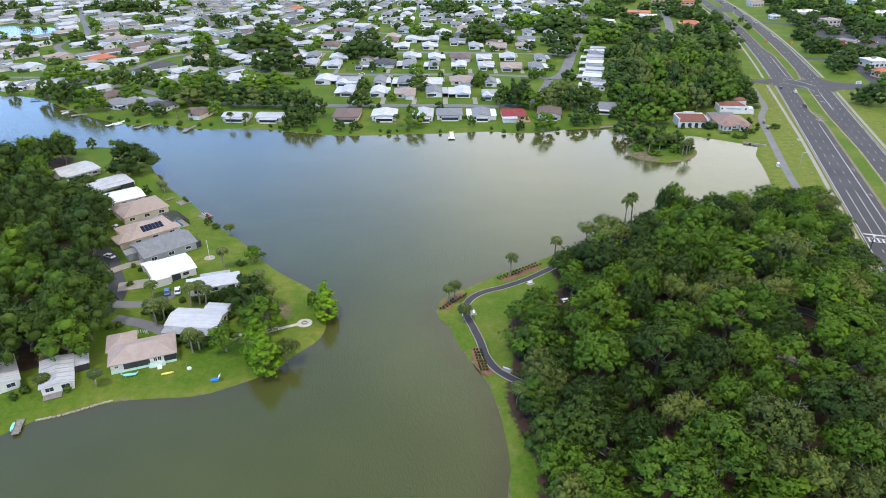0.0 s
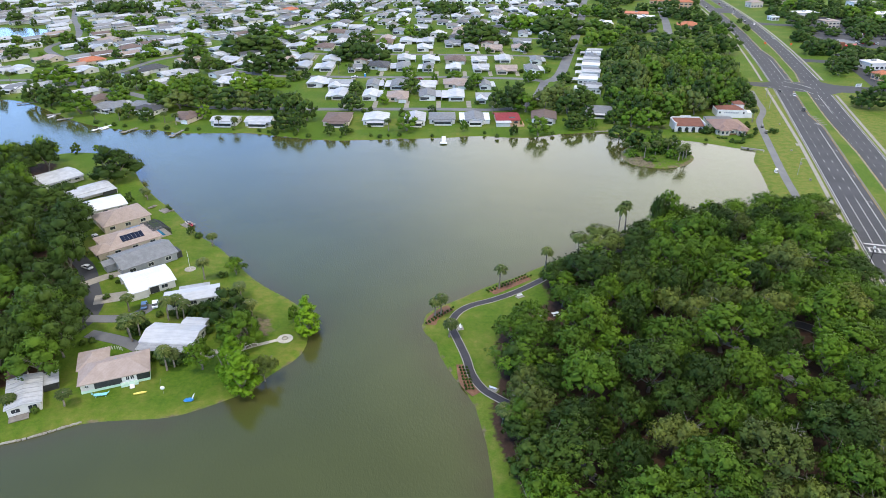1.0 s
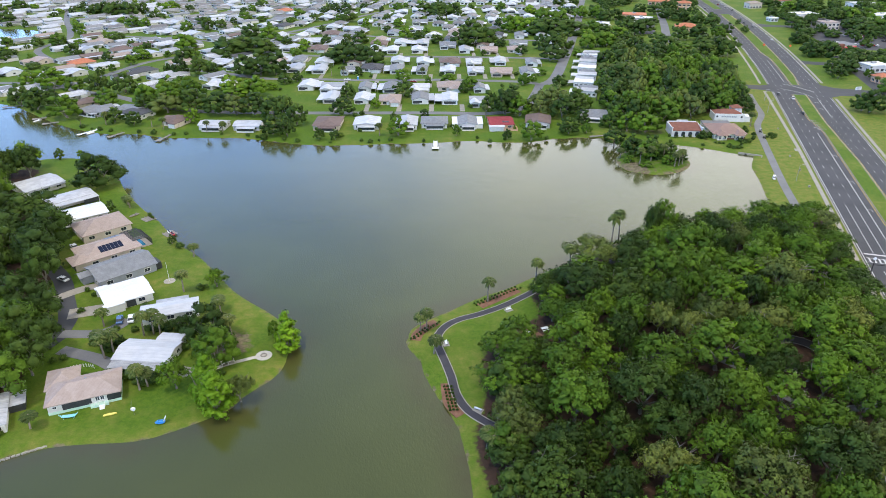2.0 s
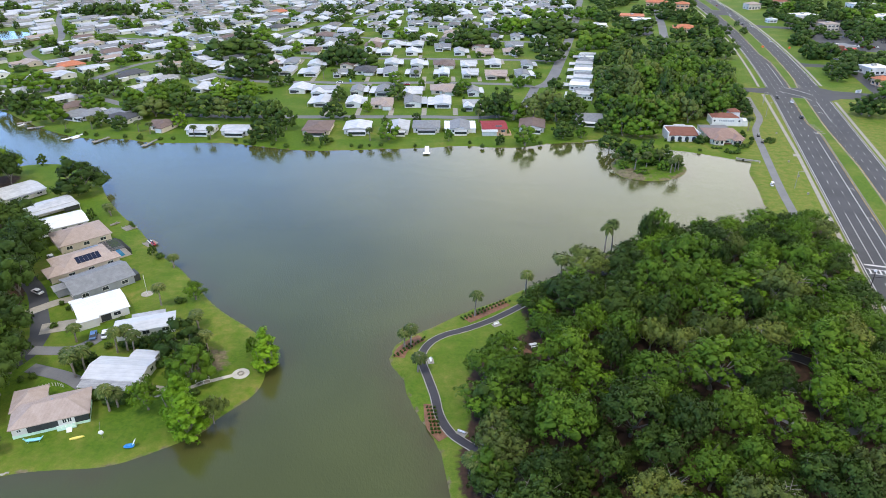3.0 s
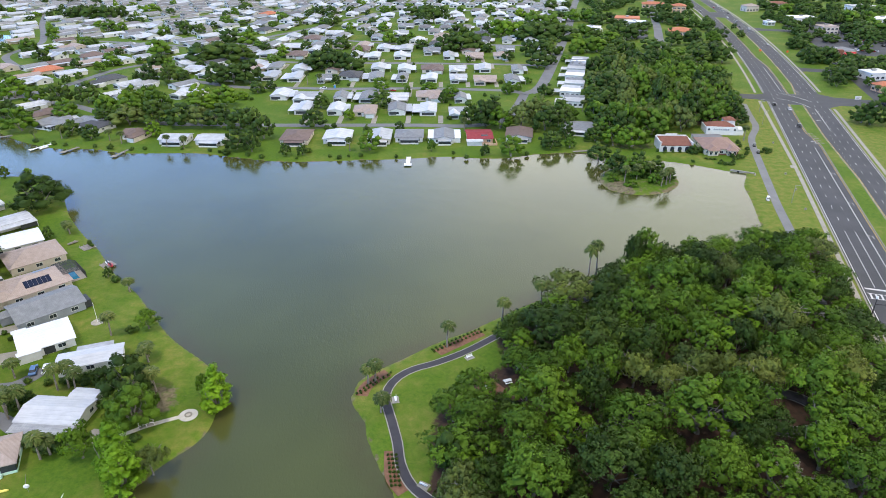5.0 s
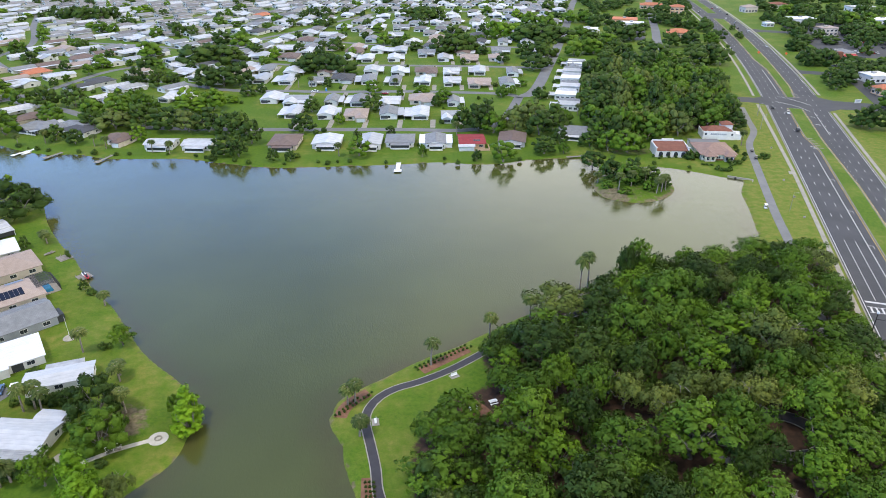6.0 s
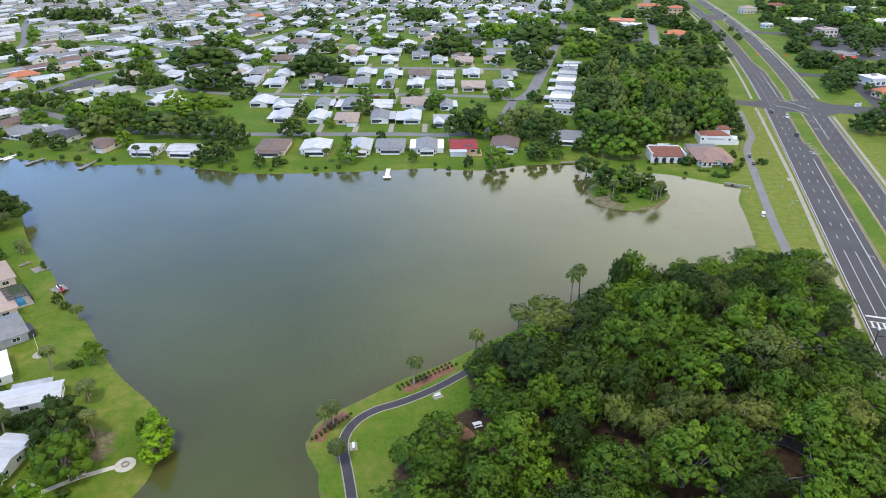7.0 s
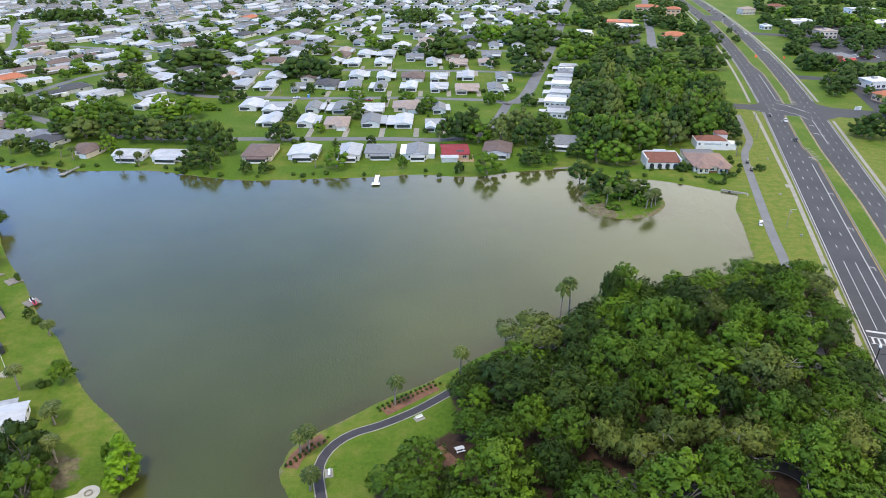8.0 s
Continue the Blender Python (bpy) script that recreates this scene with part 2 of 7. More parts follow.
TANWALL = plain("tan_stucco", (0.52, 0.44, 0.36), (0.64, 0.56, 0.47), 0.5, 0.85, 0, 6.0, 0.006)
CREAMWALL = plain("cream_stucco", (0.60, 0.52, 0.38), (0.74, 0.66, 0.50), 0.5, 0.85, 0, 6.0, 0.006)
GREYWALL = plain("grey_siding", (0.24, 0.26, 0.28), (0.34, 0.36, 0.38), 0.5, 0.75, 0, 5.0, 0.004)
MINTWALL = plain("mint_skirting", (0.42, 0.62, 0.50), (0.55, 0.74, 0.62), 0.5, 0.75, 0, 5.0, 0.004)
PINKWALL = plain("peach_stucco", (0.55, 0.33, 0.20), (0.66, 0.45, 0.30), 0.5, 0.85, 0, 6.0, 0.006)
METALROOF = metal_sheets("white_metal_roof", (0.34, 0.35, 0.36), (0.60, 0.605, 0.61), 0.55)
FARWHITEROOF = metal_sheets("far_white_roof", (0.34, 0.35, 0.36), (0.58, 0.585, 0.59), 0.6, True)
SILVERROOF = metal_sheets("pale_silver_roof", (0.40, 0.41, 0.42), (0.54, 0.545, 0.55), 0.0)
WEATHEREDROOF = metal_sheets("weathered_metal_roof", (0.20, 0.205, 0.21), (0.44, 0.445, 0.45), 0.0)
BRIGHTROOF = metal_sheets("bright_white_roof", (0.58, 0.59, 0.60), (0.76, 0.77, 0.77), 0.0)
GREYROOF = shingled("grey_shingles", (0.17, 0.18, 0.19), (0.30, 0.31, 0.32))
FARGREYROOF = shingled("far_shingles", (0.20, 0.20, 0.205), (0.33, 0.33, 0.33), heap=True)
DARKROOF = shingled("charcoal_shingles", (0.055, 0.057, 0.063), (0.105, 0.106, 0.112))
BROWNROOF = shingled("brown_shingles", (0.13, 0.09, 0.075), (0.23, 0.165, 0.14))
TANROOF = shingled("tan_shingles", (0.33, 0.255, 0.215), (0.46, 0.375, 0.325))
TILEROOF = shingled("clay_tiles", (0.17, 0.060, 0.038), (0.28, 0.110, 0.068), 0.35)
ORANGEROOF = shingled("orange_tiles", (0.42, 0.13, 0.06), (0.60, 0.22, 0.11), 0.35)
REDROOF = shingled("red_metal", (0.22, 0.022, 0.028), (0.34, 0.045, 0.05), 0.4)
PANE = glass_material("window_glass", (0.025, 0.030, 0.036))
SOLAR = glass_material("solar_glass", (0.008, 0.010, 0.018), 0.12)
SOLARMAT = plain("blue_heating_mat", (0.10, 0.16, 0.25), (0.16, 0.23, 0.33), 0.8, 0.4, 0, 6.0, 0.0)
PALECONCRETE = plain("pale_concrete", (0.40, 0.37, 0.31), (0.56, 0.53, 0.46), 0.5, 0.9, 0, 6.0, 0.01)
POOLWATER = glass_material("pool_water", (0.01, 0.10, 0.15))
LEAFCYPRESS = leafy("cypress_leaves", (0.125, 0.24, 0.01), (0.155, 0.29, 0.016), (0.19, 0.33, 0.026))
ROSEROOF = shingled("rose_shingles", (0.25, 0.155, 0.120), (0.36, 0.24, 0.19))
SCREEN = plain("dark_screen", (0.020, 0.022, 0.024), (0.05, 0.055, 0.06), 0.8, 0.6, 0, 10.0, 0.0)
TRIM = plain("white_trim", (0.70, 0.70, 0.68), (0.82, 0.82, 0.80), 1.0, 0.5, 0, 6.0, 0.0)
TIMBER = plain("weathered_timber", (0.17, 0.15, 0.13), (0.33, 0.30, 0.26), 0.8, 0.9, 0, 10.0, 0.01, 0.2)
STONE = plain("pale_stone", (0.24, 0.22, 0.18), (0.42, 0.39, 0.33), 0.7, 0.9, 0, 6.0, 0.03, 0.3)
STEEL = plain("dull_steel", (0.30, 0.31, 0.32), (0.45, 0.46, 0.47), 1.0, 0.4, 0.8, 6.0, 0.0)
BLACKMETAL = plain("black_metal", (0.015, 0.015, 0.016), (0.03, 0.03, 0.032), 1.0, 0.45, 0.2, 6.0, 0.0)
RUBBER = plain("tyre_rubber", (0.012, 0.012, 0.012), (0.025, 0.025, 0.025), 3.0, 0.9, 0, 9.0, 0.0)
ORANGE = plain("orange_sheet", (0.85, 0.12, 0.03), (0.95, 0.18, 0.05), 1.0, 0.5, 0, 6.0, 0.0)
BLUE = plain("blue_plastic", (0.03, 0.20, 0.50), (0.06, 0.30, 0.62), 1.0, 0.4, 0, 6.0, 0.0)
AQUA = plain("aqua_plastic", (0.22, 0.58, 0.62), (0.34, 0.70, 0.72), 1.0, 0.4, 0, 6.0, 0.0)
LEMON = plain("yellow_plastic", (0.72, 0.60, 0.10), (0.82, 0.70, 0.18), 1.0, 0.4, 0, 6.0, 0.0)
RED = plain("red_plastic", (0.42, 0.02, 0.03), (0.55, 0.04, 0.05), 1.0, 0.35, 0, 6.0, 0.0)
CARWHITE = plain("white_car_paint", (0.74, 0.74, 0.74), (0.80, 0.80, 0.80), 1.0, 0.25, 0, 6.0, 0.0)
CARBLACK = plain("black_car_paint", (0.012, 0.012, 0.014), (0.02, 0.02, 0.022), 1.0, 0.2, 0, 6.0, 0.0)
CARBLUE = plain("blue_car_paint", (0.10, 0.18, 0.32), (0.13, 0.22, 0.38), 1.0, 0.25, 0.2, 6.0, 0.0)
CARGREY = plain("silver_car_paint", (0.32, 0.33, 0.35), (0.40, 0.41, 0.43), 1.0, 0.25, 0.4, 6.0, 0.0)
CARRED = plain("red_car_paint", (0.30, 0.02, 0.02), (0.38, 0.03, 0.03), 1.0, 0.25, 0.1, 6.0, 0.0)

# ---- mesh tools ----
class Shape:
    """Collects boxes, prisms, tubes and strips into one mesh."""

    def __init__(self):
        self.v, self.f = [], []

    def add(self, verts, faces):
        k = len(self.v)
        self.v += [tuple(p) for p in verts]
        self.f += [tuple(i + k for i in q) for q in faces]
        return self

    def box(self, x0, x1, y0, y1, z0, z1, m=None):
        p = [Vector((x, y, z)) for z in (z0, z1) for x, y in ((x0, y0), (x1, y0), (x1, y1), (x0, y1))]
        p = [m @ q for q in p] if m else p
        return self.add(p, [(3, 2, 1, 0), (4, 5, 6, 7), (0, 1, 5, 4), (1, 2, 6, 5), (2, 3, 7, 6), (3, 0, 4, 7)])

    def block(self, x0, x1, y0, y1, z0, z1, c=0.05, m=None):
        """A box with chamfered upper edges."""
        p = [(x0, y0, z0), (x1, y0, z0), (x1, y1, z0), (x0, y1, z0), (x0, y0, z1 - c), (x1, y0, z1 - c), (x1, y1, z1 - c), (x0, y1, z1 - c),
             (x0 + c, y0 + c, z1), (x1 - c, y0 + c, z1), (x1 - c, y1 - c, z1), (x0 + c, y1 - c, z1)]
        p = [m @ Vector(q) for q in p] if m else p
        return self.add(p, [(3, 2, 1, 0), (0, 1, 5, 4), (1, 2, 6, 5), (2, 3, 7, 6), (3, 0, 4, 7), (4, 5, 9, 8), (5, 6, 10, 9), (6, 7, 11, 10), (7, 4, 8, 11), (8, 9, 10, 11)])

    def prism(self, outline, z0, z1):
        n = len(outline)
        return self.add([(x, y, z0) for x, y in outline] + [(x, y, z1) for x, y in outline],
                        [tuple(range(n - 1, -1, -1)), tuple(range(n, 2 * n))] + [(i, (i + 1) % n, n + (i + 1) % n, n + i) for i in range(n)])

    def tube(self, points, radii, sides=6):
        pts, k = [Vector(p) for p in points], len(self.v)
        for i, p in enumerate(pts):
            d = (pts[min(i + 1, len(pts) - 1)] - pts[max(i - 1, 0)]).normalized()
            a = d.orthogonal().normalized()
            b = d.cross(a)
            self.v += [tuple(p + (a * math.cos(w) + b * math.sin(w)) * radii[i]) for w in (2 * math.pi * j / sides for j in range(sides))]
        for i in range(len(pts) - 1):
            for j in range(sides):
                self.f.append((k + i * sides + j, k + i * sides + (j + 1) % sides, k + (i + 1) * sides + (j + 1) % sides, k + (i + 1) * sides + j))
        self.f += [tuple(k + j for j in range(sides - 1, -1, -1)), tuple(k + (len(pts) - 1) * sides + j for j in range(sides))]
        return self

    def ball(self, c, rx, ry, rz, rings=6, sides=10):
        k = len(self.v)
        for i in range(rings + 1):
            a = math.pi * i / rings
            self.v += [(c[0] + rx * math.sin(a) * math.cos(w), c[1] + ry * math.sin(a) * math.sin(w), c[2] - rz * math.cos(a)) for w in (2 * math.pi * j / sides for j in range(sides))]
        self.f += [(k + i * sides + j, k + i * sides + (j + 1) % sides, k + (i + 1) * sides + (j + 1) % sides, k + (i + 1) * sides + j) for i in range(rings) for j in range(sides)]
        return self

    def ribbon(self, left, right, z, thick=0.08):
        """A flat strip between two lines, with a skirt."""
        n = len(left)
        self.add([(*p[:2], z) for p in left] + [(*p[:2], z) for p in right] + [(*p[:2], z - thick) for p in left] + [(*p[:2], z - thick) for p in right],
                 [(i, n + i, n + i + 1, i + 1) for i in range(n - 1)] + [(2 * n + i, i, i + 1, 2 * n + i + 1) for i in range(n - 1)] + [(n + i, 3 * n + i, 3 * n + i + 1, n + i + 1) for i in range(n - 1)])
        return self

    def mesh(self, name, material, smooth=False):
        me = bpy.data.meshes.new(name)
        me.from_pydata(self.v, [], self.f)
        me.materials.append(material)
        if smooth:
            me.shade_smooth()
        me.update()
        return me


def part(name, shape, material, parent, label="", smooth=False, at=None):
    ob = new(name, shape if isinstance(shape, bpy.types.Mesh) else shape.mesh(name, material, smooth))
    ob.parent = parent
    if at is not None:
        ob.matrix_basis = at
    return tagged(ob, label) if label else ob


def thing(name, label, category, m=None, group=""):
    ob = new(name)
    ob.empty_display_size = 0.5
    if m is not None:
        ob.matrix_basis = m
    return tagged(ob, label, category, group)


def solid(name, shape, material, label, category, kind="", group="", m=None, smooth=False):
    ob = new(name, shape.mesh(name, material, smooth))
    if m is not None:
        ob.matrix_basis = m
    return tagged(ob, label, category, group, kind)


def curve_through(points, step=3.0, closed=False):
    """A smooth line through control points, evenly stepped."""
    p = np.array(points, float)
    n = len(p)
    out = []
    for i in range(n if closed else n - 1):
        a, b, c, d = (p[(i + k) % n] for k in (-1, 0, 1, 2)) if closed else (p[max(i - 1, 0)], p[i], p[i + 1], p[min(i + 2, n - 1)])
        m = max(1, int(np.linalg.norm(c - b) / step))
        for s in np.arange(m) / m:
            out.append(0.5 * (2 * b + (c - a) * s + (2 * a - 5 * b + 4 * c - d) * s * s + (3 * b - a - 3 * c + d) * s ** 3))
    if not closed:
        out.append(p[-1])
    return np.array(out)


def sides_of(line, left, right):
    line = np.asarray(line, float)
    d = np.gradient(line, axis=0)
    d /= np.linalg.norm(d, axis=1)[:, None]
    nrm = np.stack([d[:, 1], -d[:, 0]], 1)
    return line + nrm * left, line + nrm * right


def inside(poly, pts):
    r = np.zeros(len(pts), bool)
    x, y = pts[:, 0], pts[:, 1]
    for (x0, y0), (x1, y1) in zip(poly, np.roll(poly, -1, 0)):
        if y0 != y1:
            r ^= ((y0 > y) != (y1 > y)) & (x < (x1 - x0) * (y - y0) / (y1 - y0) + x0)
    return r


def edge_distance(poly, pts):
    """Distance to a closed outline, negative inside."""
    best = np.full(len(pts), 1e9)
    for a, b in zip(poly, np.roll(poly, -1, 0)):
        ab = b - a
        s = np.clip(((pts - a) @ ab) / max(ab @ ab, 1e-9), 0, 1)
        best = np.minimum(best, ((pts - a - s[:, None] * ab) ** 2).sum(1))
    return np.sqrt(best) * np.where(inside(poly, pts), -1, 1)


# ---- the lake and the land ----
PARK_SHORE = [(60, -160), (22, 40), (14.0, 95), (15.1, 110), (15.0, 118), (14.5, 125), (12.4, 139.2), (11, 143.1), (9.2, 147.3), (7, 151.6), (5.3, 155.7), (3.3, 161.1), (2.4, 166.2), (0.7, 169.4), (-1.4, 172.7), (-2.4, 175.4), (-1.8, 177.6), (-1.5, 181), (-0.2, 183.7), (2.5, 186.1), (6.1, 189), (9.2, 191.4), (14.3, 195.5), (18.3, 198.9), (22.4, 201.8), (28.2, 205), (48.3, 220.6), (56, 226), (70.6, 238.2), (91.2, 249), (112.3, 259), (134.6, 266), (145.3, 274), (149.2, 286.3), (154, 304.8), (157.5, 321.1), (164.3, 336.2)]
FAR_SHORE = [(157, 339.9), (144.8, 347.6), (131.5, 353.6), (113, 355), (103.9, 361), (97.3, 366.1), (84.6, 366.1), (68.3, 364), (55, 358.8), (42.4, 357.8), (23.8, 361), (4.9, 357.9), (-20, 355.9), (-41.5, 353.9),
             (-60, 354), (-82.9, 360.2), (-103.3, 366.5), (-122.4, 366.6), (-141.6, 366.6), (-159.9, 373.2), (-176.1, 373.2), (-195.8, 381.1), (-214.6, 392.9), (-237.7, 411.8), (-253.6, 425.3), (-272.6, 436.6), (-292.9, 439.6), (-340, 440), (-420, 425), (-430, 350)]
LEFT_SHORE = [(-330, 300), (-250, 305), (-218.6, 313.5), (-206.4, 321.8), (-187.7, 333.2), (-172, 333.2), (-154.7, 326), (-146, 314), (-132, 291), (-117.5, 272.4), (-105.9, 259.9), (-90.5, 239.8), (-78.7, 228.1), (-72.4, 220.2), (-65.6, 211.5), (-59.5, 204), (-52.1, 197), (-46.6, 192.5), (-41.9, 188), (-36.2, 180.5), (-34, 174.5), (-35.3, 170.1), (-35.1, 165.2), (-35.8, 161.7), (-37.5, 158.2), (-40, 155.4), (-41.8, 153), (-43.5, 150.5), (-44.3, 147.1), (-57, 138.6), (-64.6, 135.5), (-74.5, 134.8), (-84.7, 133.3), (-92.3, 129.9), (-100.3, 126.3), (-105.5, 121.2), (-125, 110), (-170, 92), (-210, 40), (-190, -160)]
LAKE = curve_through(PARK_SHORE + FAR_SHORE + LEFT_SHORE, 4.0, True)
ISLAND = curve_through([(94.2, 330), (94.9, 318.7), (99.2, 313.7), (109.4, 310.4), (120.1, 313.7), (127.4, 321.2), (130, 331), (124, 341), (111.6, 345), (99.7, 341)], 3.0, True)
POND = curve_through([(-560, 640), (-450, 650), (-392, 668), (-385, 690), (-400, 712), (-450, 722), (-560, 720)], 8.0, True)
WOODS = curve_through([(26, 88), (22, 110), (17.5, 128), (17, 138), (20, 150), (19, 158), (24, 178), (38, 188), (39, 205), (54, 221), (70, 234), (91, 245), (112, 255), (134, 262), (146, 268), (159, 268), (157, 240), (147, 205), (135, 165), (121, 120), (109, 88)], 4.0, True)
LEFT_WOODS = curve_through([(-106, 150), (-110, 170), (-119, 190), (-123, 210), (-132, 228), (-142, 248), (-163, 264), (-180, 282), (-184, 316), (-205, 310), (-240, 300), (-222, 245), (-190, 190), (-156, 140)], 4.0, True)
# the highway runs along HWU from HW0
HW0, HWU = np.array((191.1, 319.3)), np.array((0.29023, 0.95696))
HWN = np.array((HWU[1], -HWU[0]))
LEVEL = -0.45  # the lake's surface


def land_height(pts):
    d = np.minimum(edge_distance(LAKE, pts), edge_distance(POND, pts))
    d = np.maximum(d, -edge_distance(ISLAND, pts))
    z = np.where(d > 0, LEVEL + np.minimum(0.32 * d, -LEVEL), LEVEL + np.maximum(0.30 * d, -2.2))
    isl = -edge_distance(ISLAND, pts)
    return np.where(isl > 0, LEVEL + np.minimum(0.35 * isl, 1.3), z), d


def axis_steps(fine0, fine1, step, far0, far1):
    a = list(np.arange(fine0, fine1 + 0.01, step))
    for end, way in ((far0, -1), (far1, 1)):
        s, p, extra = step, fine0 if way < 0 else fine1, []
        while (p - end) * way < 0:
            s = min(s * 1.35, 400)
            p += way * s
            extra.append(p)
        a = extra[::-1] + a if way < 0 else a + extra
    return np.array(a)


def sheet(name, xs, ys, height, material, fields):
    gx, gy = np.meshgrid(xs, ys)
    pts = np.stack([gx.ravel(), gy.ravel()], 1)
    z, more = height(pts)
    me = bpy.data.meshes.new(name)
    nx, ny = len(xs), len(ys)
    i = (np.arange(ny - 1)[:, None] * nx + np.arange(nx - 1)).ravel()
    me.from_pydata(np.column_stack([pts, z]).tolist(), [], np.stack([i, i + 1, i + nx + 1, i + nx], 1).tolist())
    for key, values in fields(pts, more).items():
        me.attributes.new(key, "FLOAT", "POINT").data.foreach_set("value", values.astype(np.float32))
    me.materials.append(material)
    me.shade_smooth()
    me.update()
    return new(name, me)


def land_fields(pts, d):
    woods = np.minimum(edge_distance(WOODS, pts), edge_distance(LEFT_WOODS, pts))
    grove = np.hypot((pts[:, 0] - 170) / 45, (pts[:, 1] - 455) / 55) - 1
    litter = np.clip(0.55 - woods / 6.0, 0, 1) + np.clip(-grove * 2, 0, 0.6)
    bare = np.maximum(np.clip(1 - np.hypot(pts[:, 0] + 53, pts[:, 1] - 174) / 11.0, 0, 0.62), np.clip(1 - np.hypot(pts[:, 0] - 100, pts[:, 1] - 318) / 12.0, 0, 0.6) * (edge_distance(ISLAND, pts) < 0))
    bare = np.maximum(bare, np.clip(1.3 - np.hypot((pts[:, 0] - 122) / 14, (pts[:, 1] - 377) / 7), 0, 0.42))
    bare = np.maximum(bare, 0.34 * (edge_distance(ISLAND, pts) < 0))
    v = (pts - HW0) @ HWN
    u = (pts - HW0) @ HWU
    dry = np.clip(1 - np.abs(v - 6) / 46.0, 0, 0.5) * (u < 170) + 0.05 * (pts[:, 1] < 260) + 0.18 * np.clip(1 - d / 7.0, 0, 1) * (pts[:, 1] < 300)
    return {"dry": dry, "litter": litter, "shore": np.clip(0.62 - np.abs(d) / 2.2, 0, 1) + bare}


xs = axis_steps(-300, 212, 2.0, -3500, 3500)
ys = axis_steps(92, 450, 2.0, -3000, 4000)
tagged(sheet("ground", xs, ys, land_height, GRASS, land_fields), "patchy green and straw-coloured lawn with sandy lake banks", "ground", kind="structure")
xs = np.concatenate([[-620, -560, -500], np.arange(-450, 200, 4.0), [230, 300]])
ys = np.concatenate([np.arange(-170, 90, 20.0), np.arange(90, 450, 4.0), [460, 480, 560, 640, 740]])
tagged(sheet("water", xs, ys, lambda p: (np.full(len(p), LEVEL), edge_distance(LAKE, p)), WATER, lambda p, d: {"shallow": np.clip(1 + np.maximum(d, edge_distance(ISLAND, p) * -1) / 9.0, 0, 1) * (d < 1)}), "murky olive-green lake water with light wind ripples", "lake", kind="structure")

# ---- the highway: u runs along it, v across to the right ----


def hw(u, v):
    return tuple(HW0 + HWU * u + HWN * (v - 1.48e-4 * max(u - 120, 0) ** 2))


def hw_strip(shape, u0, u1, v0, v1, z, thick=0.08, step=12.0):
    n = max(1, int(abs(u1 - u0) / step))
    us = np.linspace(u0, u1, n + 1)
    f = lambda v, s: v(s) if callable(v) else v
    return shape.ribbon([hw(s, f(v0, s)) for s in us], [hw(s, f(v1, s)) for s in us], z, thick)


road = Shape()
hw_strip(road, -560, 900, -4.9, 30.2, 0.06)
solid("road", road, ASPHALT, "dark grey six-lane divided highway asphalt", "road", "structure")
side = Shape()
for poly in (((144, 30), (152, 38), (154, 62), (172, 62), (173, 38), (180, 30)), ((150, -4.5), (154, -10), (154, -40), (166, -40), (167, -10), (171, -4.5)), ((248, 30), (252, 36), (252, 90), (262, 90), (264, 36), (270, 30)), ((436, 30), (440, 42), (440, 120), (452, 120), (454, 42), (460, 30))):
    side.prism([hw(a, b) for a, b in poly][::-1], 0.0, 0.05)
solid("road_side_entries", side, ASPHALT, "grey asphalt side road mouths off the highway", "road", "structure")
taper = lambda s: 11.0 - 3.6 * min(1.0, max(0.0, (s - 64) / 22))
far_taper = lambda s: 11.0 - 3.6 * min(1.0, max(0.0, (s - 262) / 34))
right_edge = lambda s: 18.2 - 3.0 * min(1.0, max(0.0, (s - 12) / 70)) + 2.2 * min(1.0, max(0.0, (s - 174) / 30))
for u0, u1, lft in ((-90, 146, taper), (174, 520, far_taper), (560, 900, 8.0), (-560, -125, 11.0)):
    kerb, turf = Shape(), Shape()
    hw_strip(kerb, u0, u1, (lambda s, g=lft: (g(s) if callable(g) else g)), right_edge, 0.20, 0.2, 6.0)
    hw_strip(turf, u0 + 0.5, u1 - 0.5, (lambda s, g=lft: (g(s) if callable(g) else g) + 0.35), lambda s: right_edge(s) - 0.35, 0.25, 0.1, 6.0)
    k = solid("median_kerb", kerb, CONCRETE, "pale concrete kerb round a grassy highway median", "kerb", "structure")
    solid("median_grass", turf, GRASS, "mown green grass strip on the highway median", "grass", "structure")
hatch = Shape()
for k in range(5):
    hw_strip(hatch, 66 + 4 * k, 67.2 + 4 * k, lambda s: taper(s) + 0.1, lambda s: taper(s) + 2.6, 0.268, 0.01)
    hw_strip(hatch, 174.6 + 3.4 * k, 175.8 + 3.4 * k, 15.4, 18.6 if k < 3 else 17.6, 0.268, 0.01)
solid("median_hatching", hatch, TIMBER, "brown brick hatching on the median noses", "paving", "structure")
lines, gold = Shape(), Shape()
for v in (-4.0, 29.3):
    hw_strip(lines, -560, 142 if v > 0 else 150, v - 0.12, v + 0.12, 0.07, 0.005)
    hw_strip(lines, 186 if v > 0 else 172, 900, v - 0.12, v + 0.12, 0.07, 0.005)
for v in (0.0, 3.7):
    hw_strip(lines, -93, -48, v - 0.09, v + 0.09, 0.07, 0.005)
hw_strip(lines, -93, 58, 7.25, 7.5, 0.07, 0.005)
hw_strip(lines, 182, 258, 7.25, 7.5, 0.07, 0.005)
hw_strip(lines, 94, 140, 20.9, 21.15, 0.07, 0.005)
